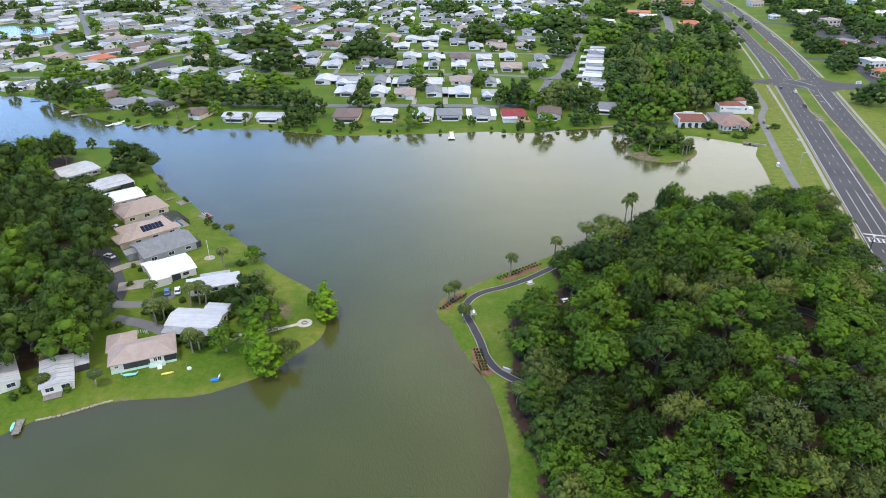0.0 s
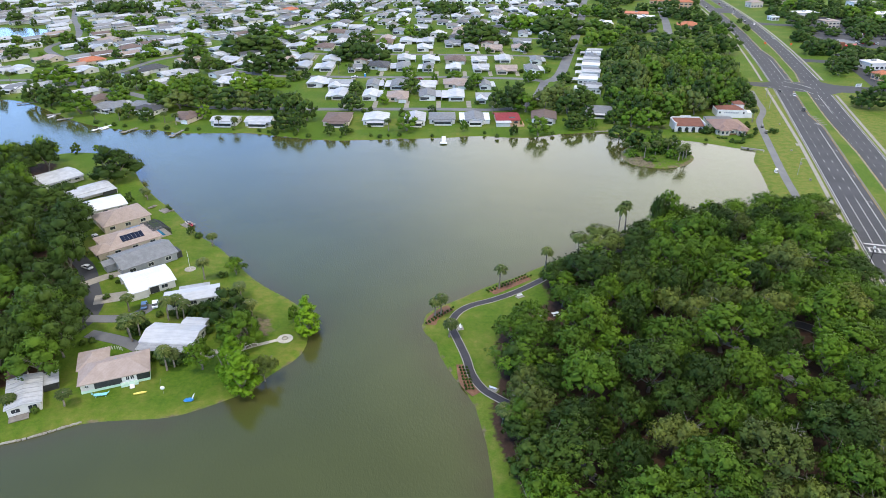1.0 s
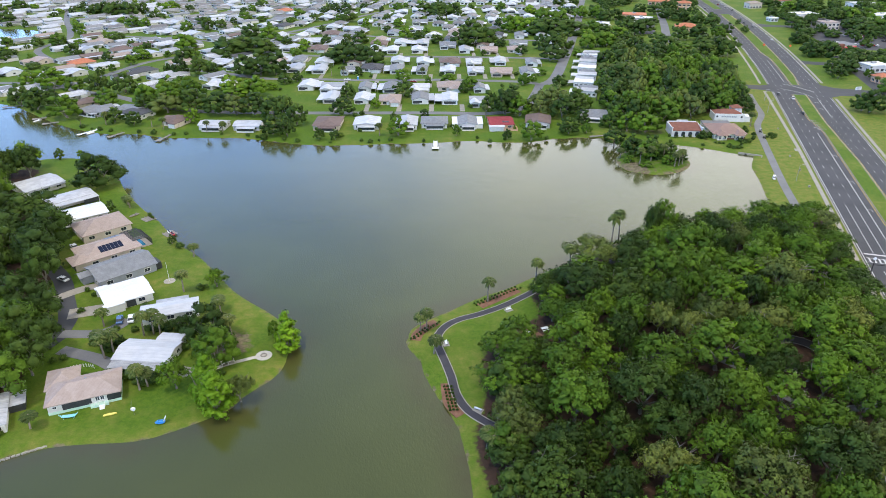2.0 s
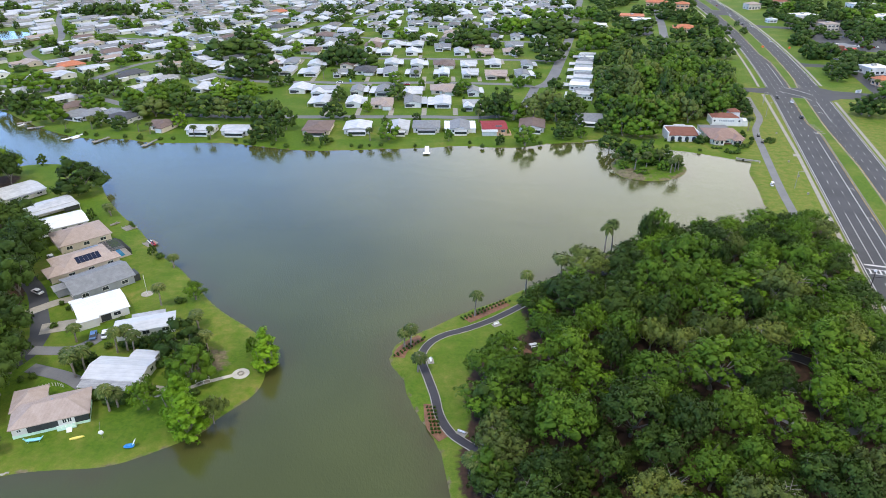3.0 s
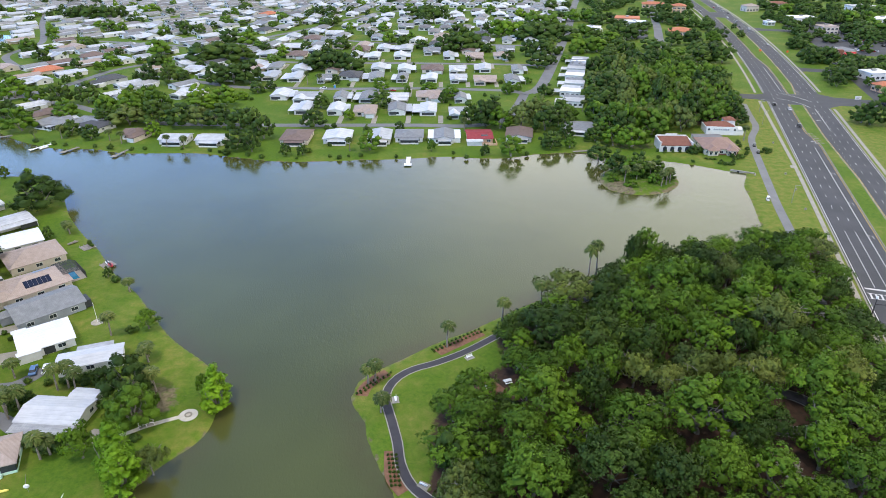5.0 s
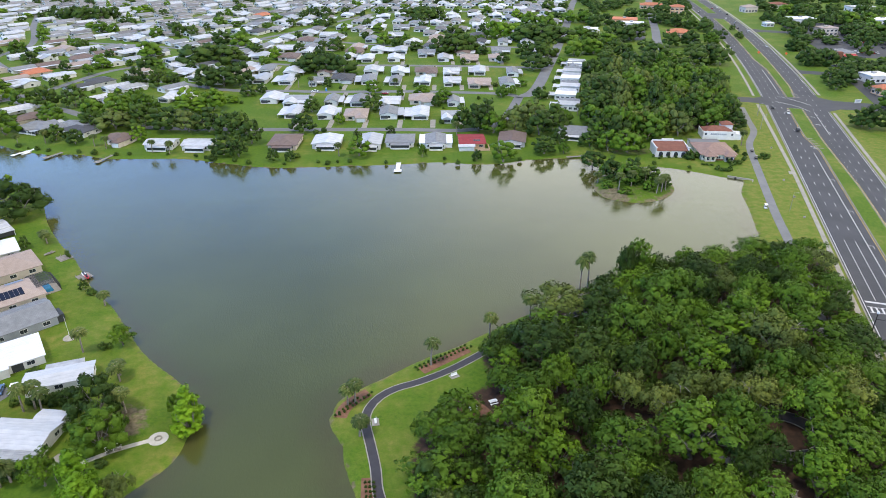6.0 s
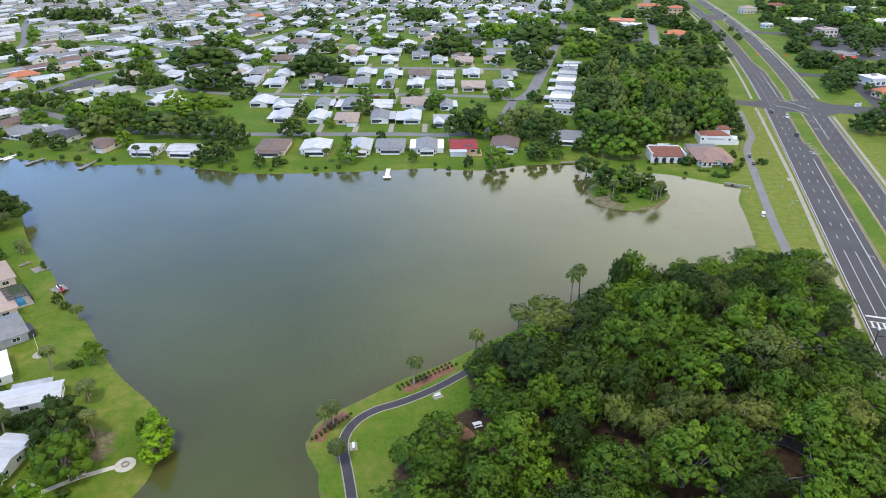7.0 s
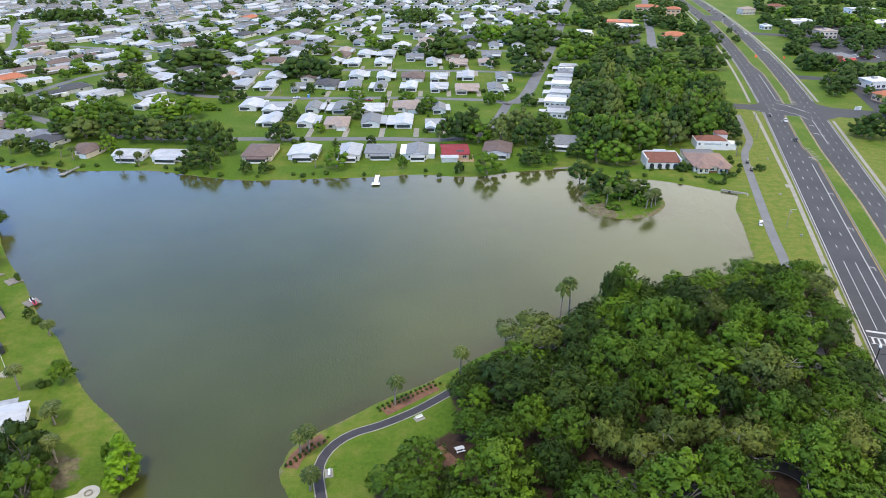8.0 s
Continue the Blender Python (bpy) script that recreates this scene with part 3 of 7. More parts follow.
for v0, v1 in ((-3.4, 10.8),):
    hw_strip(lines, -95.0, -94.0, v0, v1, 0.071, 0.005)
    hw_strip(lines, -97.8, -97.5, v0, v1, 0.071, 0.005)
    hw_strip(lines, -101.2, -100.9, v0, v1, 0.071, 0.005)
    for k in range(9):
        hw_strip(lines, -100.9, -97.8, v0 + 0.6 + 1.6 * k, v0 + 1.2 + 1.6 * k, 0.071, 0.005)
for a, b in ((66, 176), (182, 520)):
    hw_strip(lines, a, a + 0.5, 8.0, 10.5, 0.07, 0.005)
for path in (((176, 5.0), (170, 12.0), (160, 20.5)), ((161, 2.0), (152, 13.5), (141, 19.0)), ((174, 7.8), (168, 14.0), (158, 20.8))):
    way = curve_through([hw(*p) for p in path], 1.5)
    lines.ribbon(*sides_of(way, -0.14, 0.14), 0.071, 0.005)
solid("road_edge_lines", lines, PAINT, "white highway edge lines, stop bar and crosswalk", "road marking", "structure")
for u0, u1, g, s in ((-90, 146, taper, -1), (174, 520, far_taper, -1), (-90, 146, right_edge, 1), (174, 520, right_edge, 1)):
    hw_strip(gold, u0, u1, (lambda q, g=g, s=s: g(q) + s * 0.50 - 0.10), (lambda q, g=g, s=s: g(q) + s * 0.50 + 0.10), 0.072, 0.005, 6.0)
solid("median_lines", gold, YELLOW, "yellow lines along the highway median", "road marking", "structure")
dash = Shape()
hw_strip(dash, -1.5, 1.5, -0.08, 0.08, 0.07, 0.005)
dashes = Shape()
for k in range(-6, 62):
    for v in (0.0, 3.7, 21.9, 25.6):
        u = -36.1 + 12.12 * k
        if not (-105 < u < -45 and v < 5) and u < 700:
            hw_strip(dashes, u - 1.6, u + 1.6, v - 0.09, v + 0.09, 0.07, 0.005)
for k in range(26):
    hw_strip(dashes, -70 + 6.1 * k, -69 + 6.1 * k, 18.9, 19.05, 0.07, 0.005)
tagged(solid("lane_dashes", dashes, PAINT, "white dashed lane lines on the highway", "road marking"), kind="stuff")
for u in (68, 19, -18, -51, 128, 112):
    arrow = Shape()
    v = 9.2 if u < 100 else 19.3
    s = -1 if u < 100 else 1
    hw_strip(arrow, u - 1.6, u + 0.8, v - 0.12, v + 0.12, 0.071, 0.005)
    hw_strip(arrow, u + 0.6, u + 0.9, v - 1.2, v + 0.12, 0.071, 0.005)
    arrow.add([(*hw(u + 0.1, v - 1.1), 0.071), (*hw(u + 1.4, v - 1.1), 0.071), (*hw(u + 0.75, v - 2.1), 0.071)], [(0, 1, 2)])
    solid("turn_arrow", arrow, PAINT, "white painted turn arrow on the highway", "road marking", "structure", "turn arrows")
walks = Shape()
bend = lambda s: -6.9 - 0.022 * max(0.0, s - 26)
hw_strip(walks, -560, 150, lambda s: bend(s) - 0.85, lambda s: bend(s) + 0.85, 0.07, step=4.0)
hw_strip(walks, 22, 26, -9.2, -7.7, 0.068)
hw_strip(walks, 172, 700, -10.4, -8.8, 0.07)
hw_strip(walks, -560, 142, 31.6, 33.3, 0.07)
hw_strip(walks, 186, 700, 31.6, 33.3, 0.07)
solid("pavement", walks, CONCRETE, "pale concrete pavements beside the highway", "pavement", "structure")
rim = Shape()
for u0, u1, v in ((-560, 150, -4.9), (172, 700, -4.9), (-560, 142, 30.2), (186, 700, 30.2)):
    hw_strip(rim, u0, u1, v - 0.25, v + 0.25, 0.16, 0.16)
solid("roadside_kerb", rim, CONCRETE, "concrete kerbs on the highway's outer edges", "kerb", "structure")


def lane(name, pts, width, material, label, z=0.05, category="road", step=5.0):
    line = curve_through(pts, step)
    return solid(name, Shape().ribbon(*sides_of(line, -width / 2, width / 2), z), material, label, category, "structure")


# ---- cart path, park path, streets ----
lane("cart_path", [hw(140, -20), hw(112, -19), hw(89, -18), hw(68, -22.2), hw(52, -23.2), hw(30, -22.8), hw(0, -22.2), hw(-30, -21.4), hw(-52, -20.2), hw(-80, -19), hw(-130, -19)], 3.6, CARTWAY, "grey asphalt golf cart path on the grass", 0.05, "path")
PARK_PATH = [(72, 226), (52, 214), (42, 207), (34.3, 200.3), (27.2, 194.6), (19.5, 189.9), (13.6, 187.2), (9.6, 183.8), (7.2, 179.2), (6.9, 174.2), (8.8, 166.8), (10.7, 159.1), (11.8, 152.4), (14.6, 146), (19.5, 141.2), (28, 134), (34, 120), (48, 104)]
edge = curve_through(PARK_PATH, 2.0)
solid("park_path_edging", Shape().ribbon(*sides_of(edge, -1.32, 1.32), 0.055), CONCRETE, "pale concrete edging of the winding park path", "path", "structure")
trail = curve_through([(60, 166), (67, 168.5), (73, 170.3), (80, 171.3), (92, 168), (101, 163.5), (109, 162.5), (115, 165.5), (115, 172), (110, 176.5), (103, 176)], 2.0)
solid("forest_trail_edging", Shape().ribbon(*sides_of(trail, -2.1, 2.1), 0.055), CONCRETE, "pale concrete edging of the forest trail", "path", "structure")
solid("forest_trail", Shape().ribbon(*sides_of(trail, -1.85, 1.85), 0.085), PATHTAR, "smooth black tar trail under the park oaks", "path", "structure")
solid("park_path", Shape().ribbon(*sides_of(edge, -1.05, 1.05), 0.085), PATHTAR, "smooth black tar footpath winding through the park", "path", "structure")
lane("woods_path", [(84, 168), (92, 160), (97, 150), (108, 146), (122, 150)], 2.4, CARTWAY, "grey path in a clearing of the woods", 0.05, "path", 2.0)
lane("street_lakeside", [(-260, 486), (-238, 468), (-209.8, 456), (-177.9, 434.8), (-140, 418), (-100.9, 415.2), (-68.7, 413.8), (2, 413.7), (37.3, 412.3), (58, 425), (68, 452), (76.5, 485)], 6.0, STREET, "grey asphalt street behind the lakeside houses")
lane("street_middle", [(-200, 540), (-155.7, 521.4), (-118.5, 503.8), (-79.9, 501.5), (-53.9, 499), (-0.1, 499.8), (22.4, 498.5), (66.8, 493), (76.5, 485), (86, 497)], 6.0, STREET, "grey asphalt residential street")
lane("avenue", [(80, 487), (90, 505), (109.5, 579.9), (127.3, 652.7), (150, 750), (170.3, 843.3), (188.9, 933.8), (230, 1100)], 8.0, STREET, "grey asphalt avenue between houses and shops", 0.06)
lane("street_upper", [(-176, 620), (-129.5, 595.6), (-108.6, 588), (-78.9, 583.5), (-0.1, 581.5), (78.3, 576), (106.4, 571)], 6.0, STREET, "grey asphalt residential street")
lane("street_slanting", [(-262, 470), (-245.7, 495), (-238.4, 521.6), (-229, 557.7), (-211.5, 581), (-193.9, 605), (-176.2, 645), (-147.6, 695), (-108.3, 757), (-83.8, 807), (-54, 860)], 6.0, STREET, "grey asphalt street slanting through the housing estate", 0.06)
lane("street_waterside", [(-420, 480), (-322.3, 489.8), (-276.6, 489.7), (-250, 490)], 5.5, STREET, "grey asphalt street near the lake arm")
lane("street_loop", [(-300, 560), (-340.7, 606.7), (-345, 642), (-346, 673), (-374.5, 731), (-397, 770), (-440, 860)], 6.0, STREET, "grey asphalt street loop beside a pond")
lane("street_ridge", [(-147, 695), (-90, 690), (-20, 665), (60, 660), (122, 652)], 5.5, STREET, "grey asphalt residential street", 0.055)
lane("street_far", [(-54, 858), (0, 880), (80, 880), (178, 880)], 6.0, STREET, "grey asphalt residential street far off")
lane("street_far_west", [(-176, 645), (-260, 670), (-340, 690)], 5.5, STREET, "grey asphalt residential street")
lane("street_shops", [(217, 625), (221.4, 671), (240, 745), (255.3, 810), (285.5, 933), (330, 1100)], 8.0, STREET, "grey asphalt street by the shops", 0.06)
lane("street_cottages", [(-140, 232), (-120, 212), (-113, 200), (-105.5, 187), (-104, 178), (-112, 165), (-135, 150)], 5.5, ASPHALT, "dark asphalt lane behind the lakeside cottages")
for pts, label in (([(-116, 199), (-109, 206), (-103.5, 208)], "pale concrete drive of the grey house"), ([(-107, 190), (-98, 193)], "worn concrete drive of the white house"),
                   ([(-104, 179.5), (-92, 180), (-87, 187)], "blue-grey painted parking drive"), ([(-100, 171.5), (-88, 167.5), (-82, 164)], "grey drive of the carport house")):
    lane("driveway", pts, 6.0 if "worn" in label else 4.0, CONCRETE if "concrete" in label else STREET, label, 0.07, "driveway", 2.0)
solid("patio", Shape().prism([(-64.2, 161.4), (-60.8, 158.8), (-59.0, 160.8), (-58.8, 163.2), (-62.9, 164.0)], 0.0, 0.07), CONCRETE, "pale concrete patio beside the carport cottage", "patio", "structure")
lane("garden_path", [(-56.5, 160.8), (-54, 162.6), (-51, 164.6), (-47.5, 166.4), (-43.5, 168.2)], 1.3, PALECONCRETE, "winding concrete garden path to the fire pit", 0.05, "path", 1.0)
for pts, w in (([(0.4, 176.0), (1.2, 179.5), (3.8, 183.2), (6.6, 185.6)], 3.4), ([(20, 194.6), (26, 199.2), (33, 204.6)], 3.2), ([(9.6, 156.5), (9.9, 152), (10.6, 148), (13.2, 144.2)], 3.6), ([(32, 181), (34.5, 178), (36, 176)], 6.0)):
    lane("mulch_bed", pts, w, MULCH, "red-brown mulch planting bed in the park", 0.03, "planting bed", 1.0)
lot = Shape()
lot.prism([hw(140, 62), hw(140, 240), hw(265, 240), hw(265, 62)][::-1], 0.0, 0.045)
lot.prism([hw(330, 70), hw(330, 330), hw(520, 330), hw(520, 70)][::-1], 0.0, 0.045)
lot.prism([(200, 690), (215, 690), (245, 800), (222, 806)], 0.0, 0.045)
solid("car_park", lot, ASPHALT, "dark asphalt car parks between the shops", "car park", "structure")

solid("pond", Shape().prism([tuple(p) for p in POND], 0.02, 0.08), WATER, "dark still pond among the bungalows", "pond", "structure")

# ---- trees ----
rng = np.random.default_rng(7)


def cards(centres, normals, size):
    """Leaf sprays: one three-cornered card at each centre, shaded as part of the mass that it stands on."""
    n = len(centres)
    mass = normals / np.linalg.norm(normals, axis=1)[:, None]
    nrm = mass + rng.normal(0, 0.45, (n, 3))
    nrm /= np.linalg.norm(nrm, axis=1)[:, None]
    a = np.cross(nrm, rng.normal(size=(n, 3)))
    a /= np.linalg.norm(a, axis=1)[:, None]
    b = np.cross(nrm, a)
    s = size * rng.uniform(0.65, 1.4, (n, 1))
    k = rng.uniform(0.6, 1.1, (n, 1))
    v = np.stack([centres - a * s - b * s * 0.6 * k, centres + a * s - b * s * 0.6 * k, centres + b * s * 1.2 * k], 1).reshape(-1, 3)
    return v, np.arange(3 * n).reshape(-1, 3), np.repeat(0.88 * mass + 0.12 * nrm, 3, 0)


def unit_ball(level):
    bm = bmesh.new()
    bmesh.ops.create_icosphere(bm, subdivisions=level, radius=1.0)
    v, f = np.array([q.co[:] for q in bm.verts]), np.array([[q.index for q in k.verts] for k in bm.faces])
    bm.free()
    return v, f


CROWNS = {}  # vertices, faces and normals of each crown
BALLS = {0: unit_ball(1), 1: unit_ball(2)}


def crown_mesh(radius, height, base, lobes, tufts, per, size, material, rough=0.2, spread=0.27, low=1.15, cone=0.0, fine=0, tuft=0.42, droop=0.0, heart=(0.16, 0.46), loose=1.1, mixed=0.75, ruffle=0.2):
    """A broad crown of rounded lobes; each lobe is a close heart under a heap of leaf tufts with loose sprays round them."""
    i = np.arange(lobes) + 0.5
    up = 1 - i / lobes * low
    turn = i * 2.39996 + rng.uniform(0, 6)
    flat = np.sqrt(np.clip(1 - up ** 2, 0, 1))
    ways = np.stack([flat * np.cos(turn), flat * np.sin(turn), up], 1) + rng.normal(0, 0.13, (lobes, 3))
    mid = base + (height - base) * 0.30
    lr = radius * spread * rng.uniform(0.70, 1.35, lobes)
    reach = rng.uniform(1 - 1.6 * rough, 1.0 + 0.25 * rough, lobes)
    c = ways * reach[:, None] * (radius - lr.mean() * 0.75, radius - lr.mean() * 0.75, height - mid - lr.mean() * 0.7)
    c[:, 2] = np.where(c[:, 2] < 0, c[:, 2] * 0.5, c[:, 2]) + mid
    c[:, :2] *= (1 - cone * np.clip((c[:, 2:] - mid) / (height - mid), 0, 1))
    j = np.arange(tufts) + 0.5
    rise = 1 - j / tufts * 1.5
    twist = j * 2.39996 + rng.uniform(0, 6, (lobes, 1))
    wide = np.sqrt(np.clip(1 - rise ** 2, 0, 1))
    d = np.stack([wide * np.cos(twist), wide * np.sin(twist), np.broadcast_to(rise, twist.shape)], 2) + rng.normal(0, 0.2, (lobes, tufts, 3))
    d /= np.linalg.norm(d, axis=2)[..., None]
    tr = lr[:, None] * tuft * rng.uniform(0.65, 1.3, (lobes, tufts))
    tc = c[:, None] + d * lr[:, None, None] * rng.uniform(0.50, 0.78, (lobes, tufts, 1)) * (1, 1, 0.85)
    e = rng.normal(size=(lobes, tufts, per, 3)) + d[:, :, None] * 0.95 + (0, 0, 0.35)
    e /= np.linalg.norm(e, axis=3)[..., None]
    pos = tc[:, :, None] + e * tr[..., None, None] * rng.uniform(0.35, loose, (lobes, tufts, per, 1))
    pos[..., 2] -= droop * rng.uniform(0, 1, pos.shape[:3]) ** 3
    nrm = e * 0.42 + d[:, :, None] * 0.62 + ways[:, None, None] * 0.22 + rng.normal(0, 0.08, e.shape)
    v, f, n = cards(pos.reshape(-1, 3), nrm.reshape(-1, 3), size)
    bv, bf = BALLS[fine]  # the close heart of each lobe
    lump = rng.uniform(*heart, (lobes, len(bv), 1))
    hv = c.reshape(-1, 1, 3) + bv[None] * lump * lr.reshape(-1, 1, 1) * (1, 1, 0.8)
    hn = bv[None] + rng.normal(0, ruffle, hv.shape) + ways[:, None] * 0.45
    hn /= np.linalg.norm(hn, axis=2)[..., None]
    hf = bf[None] + (np.arange(lobes) * len(bv))[:, None, None] + len(v)
    n = np.concatenate([n, hn.reshape(-1, 3)])
    me = bpy.data.meshes.new("crown")
    v, f = np.concatenate([v, hv.reshape(-1, 3)]), np.concatenate([f, hf.reshape(-1, 3)])
    age = rng.uniform(-0.5, 0.5, lobes) * mixed
    age = np.concatenate([np.repeat(age, tufts * per * 3), np.repeat(age, len(bv))])
    CROWNS[me.name] = (v, f, n, age)
    me.from_pydata(v.tolist(), [], f.tolist())
    me.materials.append(material)
    me.shade_smooth()
    me.normals_split_custom_set_from_vertices(n.tolist())
    me.attributes.new("age", "FLOAT", "POINT").data.foreach_set("value", age.astype(np.float32))
    me.update()
    return me


def trunk_mesh(radius, height, base, limbs=6, thick=0.35, bare=0):
    """A forked trunk with limbs that carry the crown; bare: pale dead boughs that stand clear of the leaves."""
    s = Shape()
    lean = rng.uniform(-0.4, 0.4, 2)
    fork = base * 0.8
    s.tube([(0, 0, -0.3), (lean[0] * 0.3, lean[1] * 0.3, fork * 0.5), (*lean, fork)], [thick * 1.35, thick, thick * 0.85], 7)
    for k in range(limbs):
        w = 6.283 * (k + rng.uniform(-0.3, 0.3)) / limbs
        r, z = radius * rng.uniform(0.5, 0.85), height * rng.uniform(0.58, 0.82)
        mid = (lean[0] + math.cos(w) * r * 0.45, lean[1] + math.sin(w) * r * 0.45, fork + (z - fork) * 0.42)
        bend = (math.cos(w + 0.25) * r * 0.8, math.sin(w + 0.25) * r * 0.8, fork + (z - fork) * 0.62)
        s.tube([(*lean, fork - 0.2), mid, bend, (math.cos(w - 0.1) * r, math.sin(w - 0.1) * r, z)], [thick * 0.6, thick * 0.40, thick * 0.24, thick * 0.08], 5)
        w2 = w + rng.uniform(-0.8, 0.8)
        s.tube([mid, (mid[0] + math.cos(w2) * r * 0.4, mid[1] + math.sin(w2) * r * 0.4, z * 0.95)], [thick * 0.3, thick * 0.07], 4)
    for k in range(bare):
        w = rng.uniform(0, 6.283)
        a = Vector((math.cos(w) * radius * 0.30, math.sin(w) * radius * 0.30, height * 0.66))
        for j in range(3):
            w2 = w + rng.uniform(-1.1, 1.1)
            b = a + Vector((math.cos(w2), math.sin(w2), 0.45)) * radius * 0.28
            c = b + Vector((math.cos(w2 + 0.6), math.sin(w2 + 0.6), rng.uniform(-0.2, 0.5))) * radius * rng.uniform(0.2, 0.34)
            s.tube([a, b, c], [0.12, 0.08, 0.03], 4)
            s.tube([b, b + Vector((math.cos(w2 - 0.8), math.sin(w2 - 0.8), 0.5)) * radius * 0.2], [0.08, 0.03], 3)
    return s.mesh("trunk", BARK)


LABEL = {"o": ("spreading live oak with a dense green crown", "tree"), "d": ("dark green broad-crowned oak tree", "tree"), "b": ("bright green leafy shade tree", "tree"),
         "s": ("grey-green oak hung with pale moss", "tree"), "p": ("cabbage palm with a ragged fan-leaved head", "palm"), "c": ("bright green cypress with a tall narrow crown", "tree"), "u": ("rounded green garden shrub", "shrub")}
STOCK = {}  # tree sorts, each a list of (radius, trunk mesh, crown mesh)


def stock(sort, material, count, radius, height, base, lobes, tufts, per, size, limbs=6, bare=0, **more):
    STOCK[sort] = [(radius, height, trunk_mesh(radius, height, base, limbs, bare=bare), crown_mesh(radius, height, base, lobes, tufts, per, size, material, **more)) for _ in range(count)]


# near woods: full crowns; the estate: lighter ones of the same build
stock("near_o", LEAF, 6, 8.0, 13.0, 3.0, 16, 15, 26, 0.25, rough=0.20, spread=0.37, tuft=0.30)
stock("near_d", LEAFDARK, 4, 8.0, 13.0, 2.5, 16, 15, 26, 0.25, rough=0.20, spread=0.37, tuft=0.30)
stock("near_b", LEAFBRIGHT, 3, 6.0, 12.5, 2.0, 14, 14, 26, 0.22, rough=0.20, spread=0.36, tuft=0.30)
stock("near_s", LEAFPALE, 4, 8.0, 13.5, 3.5, 18, 14, 24, 0.24, bare=1, rough=0.26, spread=0.33, droop=1.4, tuft=0.31)
stock("young_o", LEAF, 3, 3.8, 7.0, 1.0, 9, 10, 20, 0.22, limbs=3, rough=0.18, spread=0.42, tuft=0.36)
stock("young_d", LEAFDARK, 3, 3.8, 7.0, 1.0, 9, 10, 20, 0.22, limbs=3, rough=0.18, spread=0.42, tuft=0.36)
stock("round_o", LEAF, 2, 6.5, 10.5, 0.6, 30, 9, 22, 0.21, rough=0.10, low=1.5, spread=0.26, heart=(0.6, 0.9), mixed=0.4, ruffle=0.35)
stock("round_d", LEAFDARK, 3, 6.5, 10.5, 0.6, 30, 9, 22, 0.21, rough=0.10, low=1.5, spread=0.26, heart=(0.6, 0.9), mixed=0.4, ruffle=0.35)
stock("mid_o", LEAF, 4, 8.0, 13.5, 2.5, 17, 12, 20, 0.28, rough=0.18, spread=0.35, tuft=0.32, heart=(0.45, 0.70), mixed=0.4)
stock("mid_d", LEAFDARK, 4, 8.0, 13.5, 2.5, 17, 12, 20, 0.28, rough=0.18, spread=0.35, tuft=0.32, heart=(0.45, 0.70), mixed=0.4)
FAR = dict(limbs=3, spread=0.25, low=1.5, tuft=0.42, heart=(0.70, 0.98), loose=1.05, mixed=0.35, ruffle=0.35)
stock("far_o", LEAF, 4, 6.0, 10.5, 1.0, 30, 5, 9, 0.26, rough=0.10, **FAR)
stock("far_d", LEAFDARK, 4, 6.0, 10.5, 0.8, 30, 5, 9, 0.26, rough=0.10, **FAR)
stock("far_b", LEAFBRIGHT, 3, 5.0, 9.0, 0.8, 26, 5, 9, 0.24, rough=0.10, **FAR)
stock("far_s", LEAFPALE, 3, 6.0, 10.5, 1.0, 32, 5, 9, 0.26, rough=0.14, **FAR)
DIST = dict(limbs=2, spread=0.32, low=1.5, rough=0.10, tuft=0.45, heart=(0.74, 1.0), loose=1.0, mixed=0.3, ruffle=0.25)
stock("dist_o", LEAF, 3, 6.0, 10.5, 0.6, 18, 4, 7, 0.34, **DIST)
stock("dist_d", LEAFDARK, 3, 6.0, 10.5, 0.6, 18, 4, 7, 0.34, **DIST)
stock("dist_b", LEAFBRIGHT, 2, 5.0, 9.0, 0.6, 18, 4, 7, 0.30, **DIST)
stock("cypress_c", LEAFCYPRESS, 2, 3.4, 12.5, 0.3, 40, 9, 26, 0.16, rough=0.02, spread=0.30, low=1.65, cone=0.60, heart=(0.40, 0.68), tuft=0.44, mixed=0.2, ruffle=0.5)
stock("shrub_u", SHRUB, 3, 1.5, 2.4, 0.0, 9, 6, 9, 0.14, spread=0.45, low=1.7, tuft=0.5, heart=(0.6, 0.9), mixed=0.3)


def palm_meshes(height, fronds, reach):
    t = Shape()
    lean = rng.uniform(-0.5, 0.5, 2)
    t.tube([(0, 0, -0.2), (lean[0] * 0.3, lean[1] * 0.3, height * 0.5), (*lean, height)], [0.24, 0.17, 0.19], 7)
    t.ball((lean[0], lean[1], height - 0.1), 0.38, 0.38, 0.65, 4, 7)
    f = Shape()
    for k in range(fronds):
        w, up = k * 2.39996, rng.uniform(-0.9, 1.35)
        dx, dy = math.cos(w), math.sin(w)
        line = []
        for s in (0.1, 0.4, 0.7, 1.0):
            line.append(Vector((lean[0] + dx * reach * s * math.cos(up * 0.8), lean[1] + dy * reach * s * math.cos(up * 0.8), height + 0.3 + reach * s * math.sin(up) * 0.8 - 0.55 * reach * s * s)))
        across = Vector((-dy, dx, 0))
        for j in range(3):
            w0, w1 = (0.03, 0.12, 0.15, 0.02)[j] * reach, (0.03, 0.12, 0.15, 0.02)[j + 1] * reach
            for sgn in (-1, 1):
                drop = Vector((0, 0, -0.28))
                f.add([line[j], line[j] + across * w0 * sgn + drop * w0, line[j + 1] + across * w1 * sgn + drop * w1, line[j + 1]], [(0, 1, 2, 3)])
    return t.mesh("trunk", PALMBARK), f.mesh("fronds", PALMLEAF)


STOCK["palm_p"] = [(1.9, 7.5, *palm_meshes(6.0 + k, 84, 2.0)) for k in range(3)]


